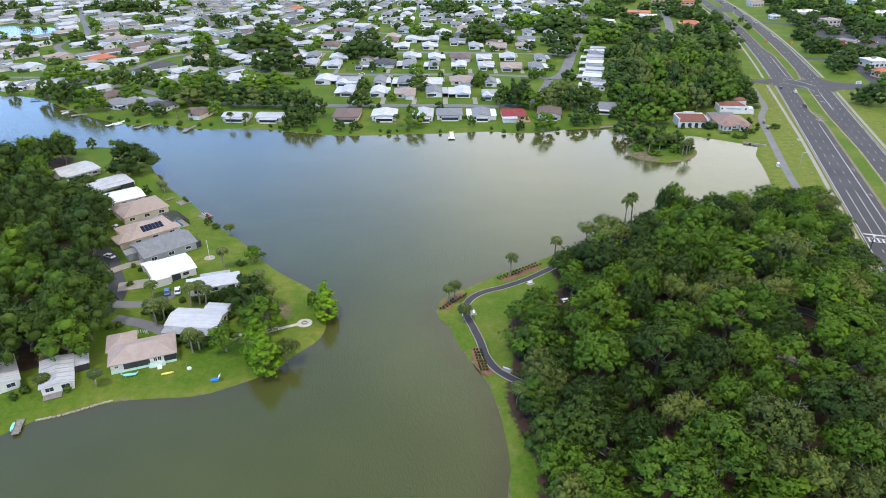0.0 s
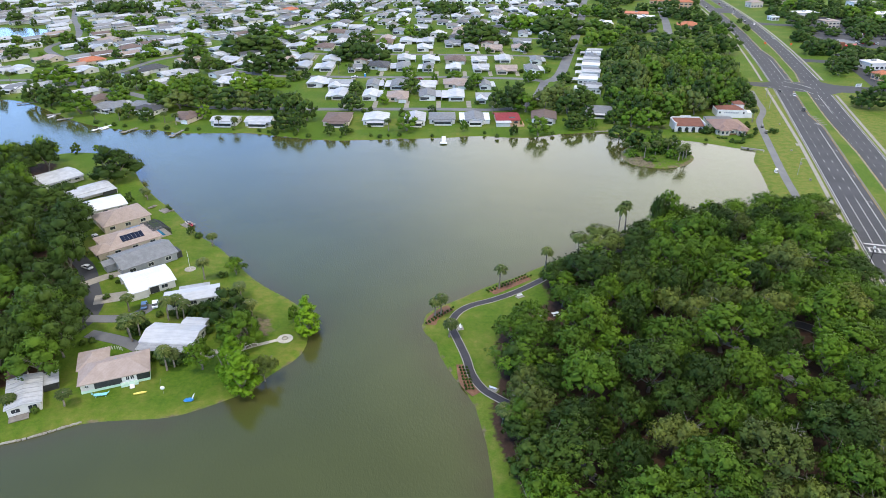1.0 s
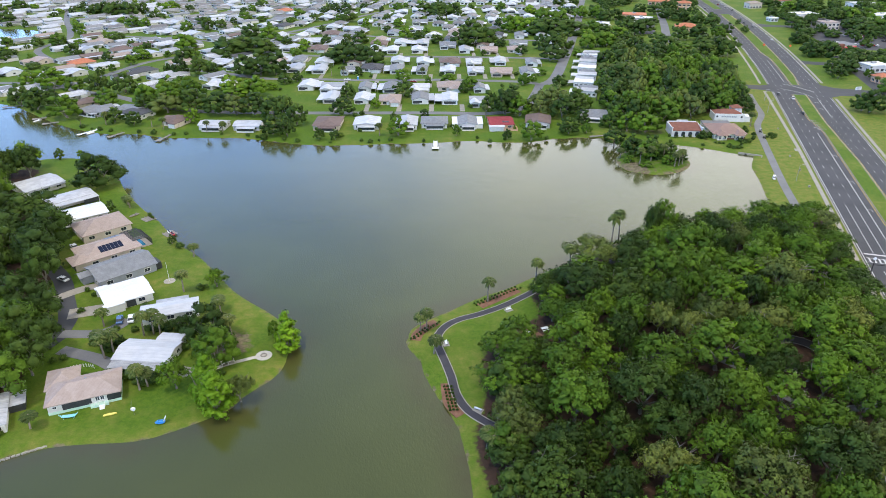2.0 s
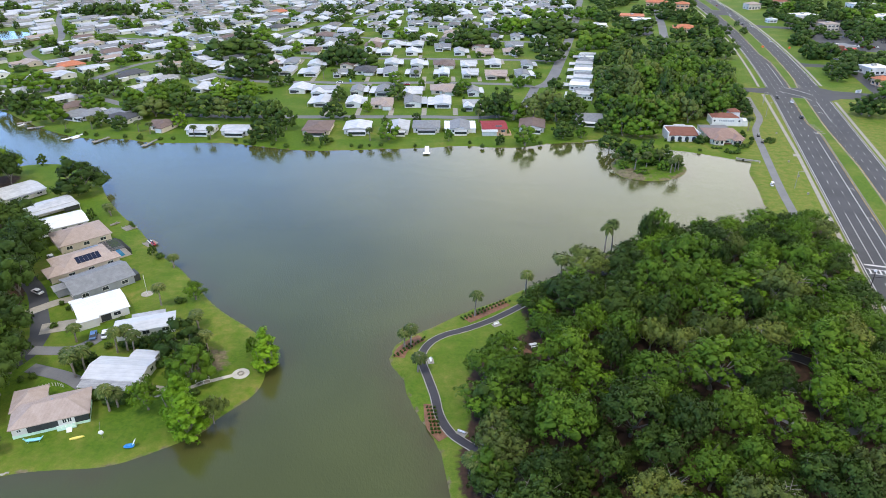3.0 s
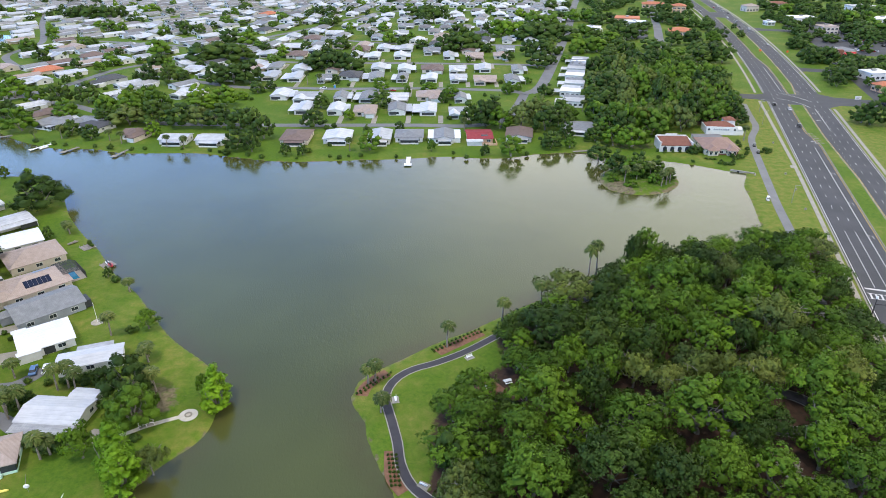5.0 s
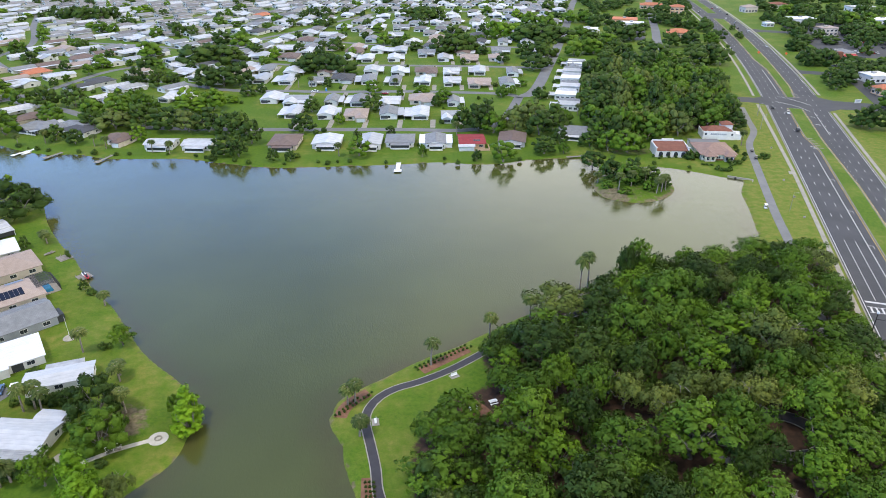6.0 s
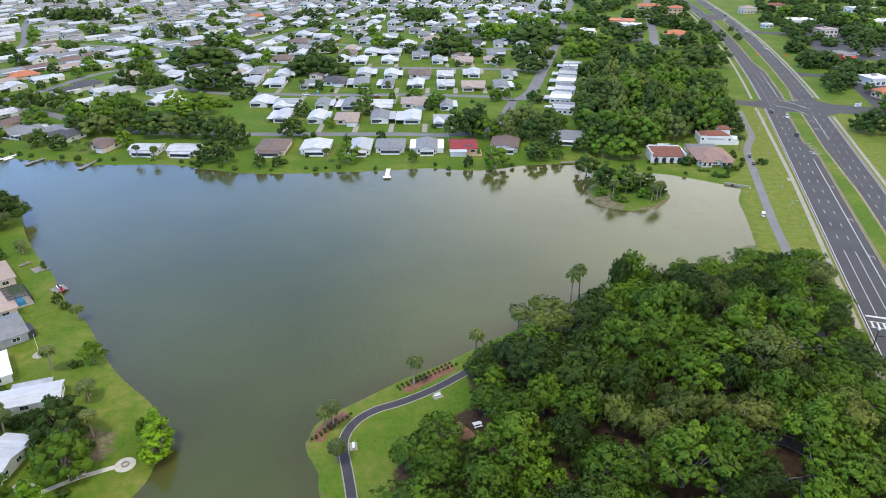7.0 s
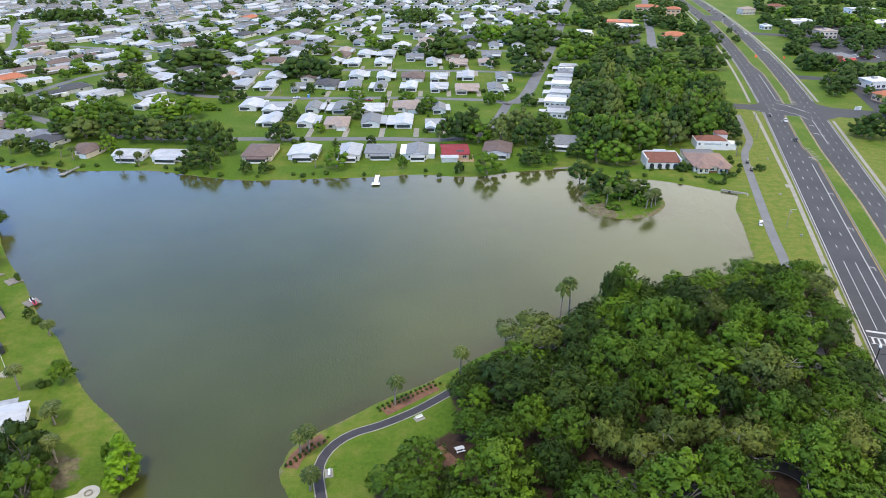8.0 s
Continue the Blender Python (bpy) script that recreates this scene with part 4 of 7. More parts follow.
def plant(sort, x, y, width, height=0.0, z=0.0, group="", label="", name=""):
    """A tree of a sort with a crown of that width, standing at x, y."""
    r, h, trunk, crown = STOCK[sort][rng.integers(len(STOCK[sort]))]
    s = width / 2 / r
    sz = height / h if height else s ** 0.75
    kind = sort[-1]
    if kind == "u":
        ob = new(name or "shrub", crown)
        ob.matrix_basis = pose(x, y, z, 0, 0, rng.uniform(0, 360)) @ Matrix.Diagonal((s, s, sz, 1))
        return tagged(ob, label or LABEL[kind][0], LABEL[kind][1], group)
    ob = thing(name or {"p": "palm", "c": "cypress"}.get(kind, "oak_tree" if kind != "b" else "shade_tree"), label or LABEL[kind][0], LABEL[kind][1], pose(x, y, z, 0, 0, rng.uniform(0, 360)) @ Matrix.Diagonal((s, s, sz, 1)), group)
    part("trunk", trunk, None, ob)
    part("fronds" if kind == "p" else "crown", crown, None, ob)
    return ob


def far_woods(name, spots, label):
    """Many far crowns as one heap."""
    vs, fs, ns, ages, count = [], [], [], [], 0
    for x, y in spots:
        r, h, trunk, crown = STOCK[("dist_o", "dist_d")[rng.integers(2)]][rng.integers(3)]
        v, f, n, age = CROWNS[crown.name]
        s, turn = rng.uniform(5, 10) / r, rng.uniform(0, 6.28)
        m = np.array([[math.cos(turn), -math.sin(turn), 0], [math.sin(turn), math.cos(turn), 0], [0, 0, 1]])
        vs.append(v @ m.T * (s, s, rng.uniform(7, 13) / h) + (x, y, 0))
        ns.append(n @ m.T)
        ages.append(age)
        fs.append(f + count)
        count += len(v)
    me = bpy.data.meshes.new(name)
    me.from_pydata(np.concatenate(vs).tolist(), [], np.concatenate(fs).tolist())
    me.materials.append(LEAFDARK)
    me.shade_smooth()
    me.normals_split_custom_set_from_vertices(np.concatenate(ns).tolist())
    me.attributes.new("age", "FLOAT", "POINT").data.foreach_set("value", np.concatenate(ages).astype(np.float32))
    tagged(new(name, me), label, "trees", "", "stuff")


def fill(poly, close, choose, group, keep_off=(), name="", among=()):
    """Trees spread over a plot, their trunks no nearer than that share of both crown widths."""
    lo, hi = poly.min(0), poly.max(0)
    done = list(among)
    tries = rng.uniform(lo, hi, (9000, 2))
    for p in tries[inside(poly, tries)]:
        if any((p[0] - a) ** 2 + (p[1] - b) ** 2 < g * g for a, b, g in keep_off):
            continue
        sort, width, height = choose(p)
        if all((p[0] - a) ** 2 + (p[1] - b) ** 2 > (close * (width + g)) ** 2 for a, b, g in done):
            done.append((p[0], p[1], width))
            plant(sort, p[0], p[1], width, height, 0.0, group, "", name)
    return done


# trees among the houses by quarter: x, y, crown width, sort (o oak, d dark oak, b bright, p palm)
TREES = {
    "west_near": "-237,430,15,d -248,435,22,d -284,441,8,o -239,468,13,o -258,479,20,b -276,482,15,o -302,483,8,p -277,505,10,d -243,514,6,o -240,525,6,o -237,551,9,o -343,563,14,d -323,567,6,o -262,567,9,o -245,587,10,o -279,588,10,p -302,592,13,o -247,610,8,o -362,613,5,d -353,613,5,d -382,615,8,d",
    "west_far": "-266,624,7,o -351,629,10,o -379,629,10,o -335,634,14,o -289,654,11,d -370,677,5,o -246,711,12,o -221,724,22,d -296,730,12,b -309,737,14,o -242,743,12,d -452,758,18,o -397,817,11,d -376,825,29,d -356,825,33,d -416,825,9,o -510,834,22,d -346,841,23,d -287,841,11,o -313,850,16,b -494,859,18,d",
    "mid_west": "-149,381,8,p -156,385,9,p -198,387,8,p -168,389,9,d -185,390,7,p -136,394,9,b -181,396,10,o -214,407,18,b -201,430,14,o -165,435,27,o -158,451,26,o -211,468,26,d -184,476,7,o -161,518,9,o -199,525,6,o -177,525,22,o -198,566,16,d -218,579,6,o -156,600,43,d -215,614,20,b -138,643,5,o -152,659,18,b -174,676,17,o -211,750,8,d -207,778,13,o -152,800,13,o -213,867,12,o",
    "centre": "107,442,4,p -54,450,10,o -17,456,13,o -123,467,26,b 28,473,11,b 72,491,6,o -94,494,7,o -20,494,11,b -7,510,7,p -74,511,9,p -65,511,13,p -52,511,7,o 62,514,4,o -125,525,34,d -59,566,36,d 96,569,20,o 20,570,3,o 42,586,5,o -117,591,6,o 75,591,10,d",
    "east_near": "-48,618,8,o 103,623,29,d -129,628,10,o -95,633,10,o -79,633,7,o -66,643,14,d 38,643,35,d -26,670,14,b -6,681,9,o -45,698,8,o 118,698,50,d 37,710,19,o 83,710,31,b -56,717,16,p 122,762,31,o -93,770,17,o -101,770,10,o",
    "east_far": "-51,770,10,o -130,771,10,o 182,784,15,o 197,784,17,o 257,791,19,o 4,792,13,d 170,806,26,b 120,807,13,b 152,814,11,o 250,822,18,o -12,823,18,d 13,823,31,d 109,823,13,b -110,840,23,d -124,849,9,d 78,856,12,o -45,857,12,o 5,857,14,d",
    "lakeside": "-58,362,6,o -49,362,5,o 56,362,13,b 43,362,5,o -27,369,8,p -15,371,12,b -112,373,5,p -84,373,13,o 78,373,11,o 88,373,6,o 103,385,11,d 14,385,3,o -20,395,5,o 21,400,3,o -2,402,5,o 33,402,5,p -44,406,4,o -39,409,4,o -53,411,13,d -33,425,6,b 25,425,4,o 110,429,7,o",
    "grove": "121,377,16,b 183,385,7,p 139,393,4,o 192,415,12,d 127,425,24,o 145,429,16,o 166,445,25,o 192,445,15,o 122,455,8,o 192,472,21,o 139,484,34,o 167,484,20,o 203,497,22,d 212,508,17,d 160,510,29,o 185,524,22,o 204,538,22,o 143,561,25,d 180,586,26,d 235,594,33,d 201,613,20,d 144,632,30,o 167,642,21,d 237,663,27,d 194,697,34,o",
    "shops_near": "264,419,14,d 274,424,24,d 311,484,8,p 295,503,11,d 316,503,7,o 299,523,12,d 334,545,17,o 369,577,10,o 320,594,25,d 380,622,10,o 330,642,14,d 279,685,15,d 305,697,8,o 379,697,11,d 423,708,19,o",
    "shops_far": "442,708,17,o 416,721,14,o 372,734,26,d 449,734,16,o 315,741,6,o 290,761,5,d 273,769,21,d 432,790,21,o 462,790,28,o 381,805,22,d 459,805,15,d 506,845,16,d 474,854,18,d 529,854,14,o 417,855,16,o 446,863,16,o",
}

BUILT = []  # plots taken: x, y, half width
STREETS = [o for o in bpy.data.objects if o.name.startswith(("street_", "avenue", "road", "car_park", "cart_path"))]
STREET_POINTS = np.array([v.co[:2] for o in STREETS for v in o.data.vertices])


def free_of(pts, off_house, off_street):
    """Which places lie clear of houses, streets and water."""
    ok = np.ones(len(pts), bool)
    for bx, by, bw in BUILT:
        ok &= np.hypot(pts[:, 0] - bx, pts[:, 1] - by) > bw + off_house
    for a in range(0, len(pts), 200):
        q = pts[a:a + 200]
        ok[a:a + 200] &= ((q[:, None] - STREET_POINTS) ** 2).sum(2).min(1) > off_street ** 2
    return ok & (edge_distance(LAKE, pts) > 22) & (edge_distance(POND, pts) > 8)

# ---- houses ----
def roof_shape(w, d, z, rise, kind="gable", over=0.5, thick=0.18, along="y"):
    """A pitched roof over a w by d plan with its eaves at z; the ridge runs along y (or x)."""
    s = Shape()
    if along == "x":
        w, d = d, w
    x, y = w / 2 + over, d / 2 + over
    hip = min(x, y) * 0.95 if kind == "hip" else 0.0
    top = [(-x, -y, z), (x, -y, z), (x, y, z), (-x, y, z), (0, -y + hip, z + rise), (0, y - hip, z + rise)]
    low = [(a, b, c - thick) for a, b, c in top]
    if along == "x":
        top, low = [[(b, -a, c) for a, b, c in q] for q in (top, low)]
    f = [(0, 1, 4), (1, 2, 5, 4), (2, 3, 5), (3, 0, 4, 5)]
    if kind == "gable":
        f = [(1, 2, 5, 4), (3, 0, 4, 5)]
        s.add(top + low, f + [tuple(i + 6 for i in reversed(q)) for q in f] + [(1, 7, 8, 2), (3, 9, 6, 0), (0, 6, 10, 4), (4, 10, 7, 1), (2, 8, 11, 5), (5, 11, 9, 3)])
    else:
        s.add(top + low, f + [tuple(i + 6 for i in reversed(q)) for q in f] + [(0, 6, 7, 1), (1, 7, 8, 2), (2, 8, 9, 3), (3, 9, 6, 0)])
    return s


def wall_shape(w, d, h, rise, kind="gable", along="y"):
    """Outer walls as a shell 0.2 thick, with gable ends where the roof has them."""
    s = Shape()
    x, y, t = w / 2, d / 2, 0.2
    s.box(-x, x, -y, -y + t, -0.3, h).box(-x, x, y - t, y, -0.3, h).box(-x, -x + t, -y + t, y - t, -0.3, h).box(x - t, x, -y + t, y - t, -0.3, h)
    if kind == "gable":
        for q in (-1, 1):
            if along == "y":
                a, b = sorted((q * y, q * (y - t)))
                s.add([(-x, a, h), (x, a, h), (0, a, h + rise * 0.96), (-x, b, h), (x, b, h), (0, b, h + rise * 0.96)], [(0, 1, 2), (5, 4, 3), (0, 2, 5, 3), (1, 4, 5, 2)])
            else:
                a, b = sorted((q * x, q * (x - t)))
                s.add([(a, -y, h), (a, y, h), (a, 0, h + rise * 0.96), (b, -y, h), (b, y, h), (b, 0, h + rise * 0.96)], [(2, 1, 0), (3, 4, 5), (3, 5, 2, 0), (2, 5, 4, 1)])
    return s


def window_at(house, m, w=1.4, h=1.1, whole=False):
    if whole:  # a distant window, one dark glazed unit
        part("window", Shape().block(-w / 2 - 0.05, w / 2 + 0.05, -0.06, 0.02, -h / 2 - 0.05, h / 2 + 0.05, 0.02), PANE, house, at=m)
        return
    f = Shape().box(-w / 2 - 0.09, w / 2 + 0.09, -0.06, 0.02, h / 2, h / 2 + 0.09).box(-w / 2 - 0.09, w / 2 + 0.09, -0.06, 0.02, -h / 2 - 0.09, -h / 2)
    f.box(-w / 2 - 0.09, -w / 2, -0.06, 0.02, -h / 2, h / 2).box(w / 2, w / 2 + 0.09, -0.06, 0.02, -h / 2, h / 2).box(-0.03, 0.03, -0.05, 0.0, -h / 2, h / 2)
    win = part("window", f, TRIM, house, at=m)
    part("pane", Shape().box(-w / 2, w / 2, -0.03, -0.005, -h / 2, h / 2), PANE, win)


def door_at(house, m, w=1.0, h=2.05, material=None):
    part("door", Shape().box(-w / 2, w / 2, -0.05, 0.02, 0, h).box(w / 2 - 0.18, w / 2 - 0.10, -0.11, -0.05, 1.0, 1.08), material or TRIM, house, at=m)


def fill_house(house, w, d, h, rise, kind, roofmat, wallmat, along="y", windows=2, over=0.5, sides=2, whole=False):
    part("wall", wall_shape(w, d, h, rise, kind, along), wallmat, house)
    part("roof", roof_shape(w, d, h + 0.06, rise, kind, over, along=along), roofmat, house)
    for k in range(windows):
        x = w * ((k + 0.5) / windows - 0.5)
        window_at(house, pose(x, -d / 2 - 0.005, 1.55), min(1.9, w / windows * 0.55), 1.15, whole)
    for k in range(sides):
        y = d * ((k + 0.5) / sides - 0.5)
        window_at(house, pose(w / 2 + 0.005, y, 1.55, 0, 0, 90), 1.5, 1.0, whole)
        window_at(house, pose(-w / 2 - 0.005, y, 1.55, 0, 0, -90), 1.5, 1.0, whole)


def carport(house, x0, x1, y0, y1, z, material, slope=0.25, rows=2):
    s = Shape()
    s.add([(x0, y0, z - slope), (x1, y0, z - slope), (x1, y1, z), (x0, y1, z), (x0, y0, z - slope - 0.14), (x1, y0, z - slope - 0.14), (x1, y1, z - 0.14), (x0, y1, z - 0.14)],
          [(0, 1, 2, 3), (7, 6, 5, 4), (0, 4, 5, 1), (1, 5, 6, 2), (2, 6, 7, 3), (3, 7, 4, 0)])
    part("carport_roof", s, material, house)
    for x in (x0 + 0.25, x1 - 0.25):
        for y in (y0 + 0.25, (y0 + y1) / 2)[:rows]:
            part("post", Shape().box(x - 0.06, x + 0.06, y - 0.06, y + 0.06, -0.1, z - 0.26), TRIM, house)


ROOFS = {"w": (METALROOF, "white metal roof"), "g": (GREYROOF, "grey shingle roof"), "b": (BROWNROOF, "brown shingle roof"), "t": (TANROOF, "tan shingle roof"), "d": (DARKROOF, "dark charcoal roof"), "o": (ORANGEROOF, "orange-brown tile roof")}
PROTOTYPES = {}


def prototype(key, form):
    """One estate house, 13 m wide and 20 m deep; form 0 to 3 sets the roof and the carport."""
    mat, words = ROOFS[key]
    wall = WHITEWALL if key in "wgd" else TANWALL
    side = METALROOF if key in "wg" else mat
    ob = thing("house", ("white bungalow with a " if wall == WHITEWALL else "tan bungalow with a ") + words + (" and open carport" if form != 3 else ""), "house", group="houses of the estate")
    if form == 0:  # gable to the street, carport at the side, screened room behind
        fill_house(ob, 8.6, 17, 2.8, 1.5, "gable", mat, wall, windows=1, sides=1, whole=True)
        carport(ob, 4.3, 8.2, -8.0, 3.0, 2.75, side, rows=1)
        part("side_room", Shape().box(4.3, 7.6, 3.2, 8.0, -0.2, 2.5), wall, ob)
        part("side_roof", Shape().block(4.3, 7.9, 3.05, 8.3, 2.5, 2.64, 0.03), side, ob)
        part("porch_screen", Shape().box(-3.9, -0.4, -8.62, -8.52, 0.5, 2.3), SCREEN, ob, "dark insect screen")
        part("rear_porch", roof_shape(6.4, 4.0, 2.5, 0.5, "gable", 0.2, 0.14), side, ob, at=pose(-0.8, 10.4, 0))
        part("rear_wall", Shape().box(-3.9, 2.3, 8.5, 12.2, -0.2, 2.45), wall, ob)
    elif form == 1:  # ridge across behind, a gabled wing in front, carport beside it
        fill_house(ob, 13.0, 11.5, 2.8, 1.6, "gable", mat, wall, "x", 2, sides=1, whole=True)
        part("wing_wall", wall_shape(6.4, 9.0, 2.7, 1.2), wall, ob, at=pose(-3.2, -9.4, 0))
        part("wing_roof", roof_shape(6.4, 11.0, 2.76, 1.25, "gable", 0.4), mat, ob, at=pose(-3.2, -8.6, 0))
        part("wing_screen", Shape().box(-5.6, -0.8, -14.02, -13.92, 0.7, 2.2), SCREEN, ob, "dark screened front")
        carport(ob, 0.1, 6.3, -12.0, -5.8, 2.65, side, rows=1)
    elif form == 2:  # low double-wide with a flat side roof and a front porch
        fill_house(ob, 8.2, 20, 2.6, 1.1, "gable", mat, wall, windows=1, sides=1, whole=True)
        carport(ob, -8.4, -4.1, -9.6, 4.0, 2.55, METALROOF, 0.2, 1)
        part("annexe", Shape().box(-8.1, -4.15, 4.2, 8.4, -0.2, 2.3), wall, ob)
        part("annexe_roof", Shape().block(-8.4, -4.15, 4.05, 8.7, 2.3, 2.44, 0.03), METALROOF, ob)
        part("porch_screen", Shape().box(-3.2, 3.2, -10.1, -10.02, 0.6, 2.2), SCREEN, ob, "dark screened porch front")
    else:  # hipped roof with a garage wing
        fill_house(ob, 13.0, 15, 2.8, 2.3, "hip", mat, wall, "y", 2, 0.7, 1, True)
        part("garage_wall", Shape().box(0.2, 6.2, -11.4, -7.5, -0.2, 2.75), wall, ob)
        part("garage_roof", roof_shape(6.0, 9.0, 2.82, 1.5, "hip", 0.6), mat, ob, at=pose(3.2, -7.2, 0))
        part("garage_door", Shape().box(0.9, 5.5, -11.46, -11.4, 0, 2.2), TRIM, ob)
        door_at(ob, pose(-1.2, -7.52, 0))
    return ob


def estate_house(x, y, w, key, yaw, form):
    if (key, form) not in PROTOTYPES:
        PROTOTYPES[key, form] = prototype(key, form)
        ob = PROTOTYPES[key, form]
    else:
        ob = copy_thing(PROTOTYPES[key, form], pose(0, 0, 0))
    s = min(1.2, max(0.80, w / 13.0))
    ob.matrix_basis = pose(x, y, 0, 0, 0, yaw) @ Matrix.Diagonal((s, min(s, 1.0), 1, 1))
    return ob


def near_house(name, label, x, y, yaw):
    return thing(name, label, "house", pose(x, y, 0, 0, 0, yaw), "cottages on the near shore")


def ribs(house, w, d, z, rise, material, pitch=0.6):
    """Standing seams on a gable roof with its ridge along y."""
    n = int(d / pitch)
    s = Shape()
    for k in range(n + 1):
        y = -d / 2 + k * d / n
        for q in (-1, 1):
            s.add([(q * (w / 2), y - 0.03, z + 0.01), (q * (w / 2), y + 0.03, z + 0.01), (0, y + 0.03, z + rise + 0.01), (0, y - 0.03, z + rise + 0.01), (q * (w / 2), y - 0.02, z + 0.07), (q * (w / 2), y + 0.02, z + 0.07), (0, y + 0.02, z + rise + 0.07), (0, y - 0.02, z + rise + 0.07)],
                  [(4, 5, 6, 7), (0, 4, 7, 3), (5, 1, 2, 6), (0, 1, 5, 4)])
    part("roof_seams", s, material, house)

# houses of the estate by quarter: x, y, width, roof (w white, g grey, b brown, t tan, d dark, o orange)
QUARTERS = {
    "west_near": "-294,456,10,w -277,461,9,w -288,464,13,g -270,468,9,w -331,516,14,g -263,517,14,w -313,519,19,w -253,540,23,w -275,551,23,o -357,555,14,w -311,559,17,t -292,562,14,g -344,563,14,g -256,595,16,w -266,604,15,b -295,604,15,w -383,609,16,w -322,609,10,w -359,611,15,w -323,642,19,w -298,642,21,t -279,642,18,w",
    "west_far": "-261,647,18,g -255,695,23,w -339,701,19,g -276,701,19,g -295,707,17,w -329,738,12,w -271,751,18,w -292,751,14,w -375,772,23,g -351,786,15,w -241,793,19,w -288,808,22,g -314,808,20,w -404,808,24,w -441,816,15,w -483,840,23,w -443,852,18,w -473,880,19,w -250,882,21,w -449,883,17,w -523,884,21,w -499,893,19,w",
    "mid_west": "-144,392,9,b -200,414,18,g -179,414,18,g -214,432,11,b -233,449,12,w -184,472,12,g -195,475,15,w -144,483,19,w -196,505,17,w -186,505,13,w -215,522,22,d -150,536,9,w -163,554,20,w -234,586,21,w -186,599,17,w -240,627,22,w -200,657,20,g -230,684,22,w -154,731,20,d -173,737,20,w -198,757,21,g -166,771,27,g -194,800,26,w -175,839,25,o -230,839,23,w -195,847,23,w -219,882,21,w -162,882,19,w -145,891,19,g",
    "upper_near": "52,521,16,t -7,525,12,g -62,525,10,g 14,525,12,w 33,525,12,w -84,528,15,w -26,528,16,g -103,532,16,w -45,532,15,d 78,550,12,g -86,554,15,w -7,554,14,w 14,554,16,b 33,554,12,w 54,557,13,w -27,558,15,w -106,562,17,g -124,570,14,w",
    "upper_far": "130,577,13,g -34,603,14,w -13,603,14,w 27,603,13,w 48,603,14,t 70,603,12,t -99,608,18,b -50,608,10,w -123,612,19,w 13,626,14,g -88,631,14,w -48,631,14,b 76,635,19,g -29,636,16,w -9,636,16,w -109,646,23,w -81,677,19,g -98,683,21,b -39,688,19,g",
    "east": "-120,694,23,w 21,694,13,t 60,705,14,d -82,712,18,w -18,712,14,w -103,721,22,w 171,736,20,w -15,756,16,g -36,756,16,w -75,757,25,w -46,770,15,w 65,770,16,w -3,777,15,g 2,784,17,g 19,784,15,w -120,785,19,w 100,821,13,g 42,822,13,w 143,829,18,g -37,830,16,w -82,838,14,w 65,838,20,w 88,838,16,w -20,846,14,w -73,864,23,g 166,880,14,w 119,889,17,w 136,889,17,g 94,895,17,w",
    "centre": "31,437,11,w -25,439,13,t -43,442,13,w -6,442,15,g 13,442,15,w -63,445,13,w 33,468,11,g -44,471,12,g -27,471,13,g -7,471,13,w -66,474,15,w 13,474,17,t -84,477,16,w 71,518,14,g",
}

# ---- cottages on the near shore ----
h = near_house("cottage", "white cottage with mint skirting, tan shingle roof and screened porches", -83.0, 151.6, 22)
part("wall", wall_shape(16.4, 9.6, 3.0, 2.0, "hip", "x"), WHITEWALL, h)
part("skirting", Shape().box(-8.26, 8.26, -4.92, -4.80, -0.3, 0.75).box(-8.32, -8.2, -4.8, 4.8, -0.3, 0.75).box(8.2, 8.32, -4.8, 4.8, -0.3, 0.75), MINTWALL, h, "mint green skirting boards")
part("roof", roof_shape(16.4, 9.6, 3.05, 2.1, "hip", 0.6, 0.2, "x"), TANROOF, h)
wing = Shape()
wing.add([tuple(v) for v in (pose(-5.4, 6.0, 0) @ Vector(p) for p in roof_shape(7.0, 8.0, 3.03, 1.9, "hip", 0.55, 0.2, "y").v)], roof_shape(7.0, 8.0, 3.03, 1.9, "hip", 0.55, 0.2, "y").f)
part("wing_roof", wing, TANROOF, h)
part("wing_wall", Shape().box(-8.7, -2.1, 4.8, 9.8, -0.3, 3.0), WHITEWALL, h)
part("porch_screen", Shape().box(-5.0, 1.6, -4.93, -4.83, 0.78, 2.65), SCREEN, h, "dark screened porch front")
part("sunroom_screen", Shape().box(5.2, 8.28, -4.95, -4.84, 0.78, 2.75).box(8.22, 8.34, -4.8, -0.8, 0.78, 2.75), PANE, h, "dark glazed corner sunroom")
window_at(h, pose(3.0, -4.83, 1.95), 0.8, 1.1)
window_at(h, pose(4.1, -4.83, 1.95), 0.8, 1.1)
window_at(h, pose(-6.7, -4.83, 1.95), 0.8, 0.6)
part("deck", Shape().box(1.2, 5.4, -6.0, -4.96, 0.1, 0.75), MINTWALL, h)
steps = Shape()
for k in range(4):
    steps.box(3.2 + 0.0 * k, 4.4, -6.3 - 0.28 * k, -6.0 - 0.28 * k, -0.1, 0.62 - 0.16 * k)
part("steps", steps, TRIM, h)
rail = Shape()
for x in (1.3, 2.2, 3.1, 4.5, 5.3):
    rail.box(x - 0.04, x + 0.04, -6.0, -5.92, 0.75, 1.65)
part("railing", rail.box(1.2, 5.4, -6.0, -5.92, 1.6, 1.68), TRIM, h)
part("vent", Shape().tube([(0.5, 1.2, 4.3), (0.5, 1.2, 4.9)], [0.3, 0.3], 8), GREYWALL, h)
fence = thing("picket_fence", "low white curved picket fence beside the cottage", "fence", pose(-90, 160.5, 0, 0, 0, 22))
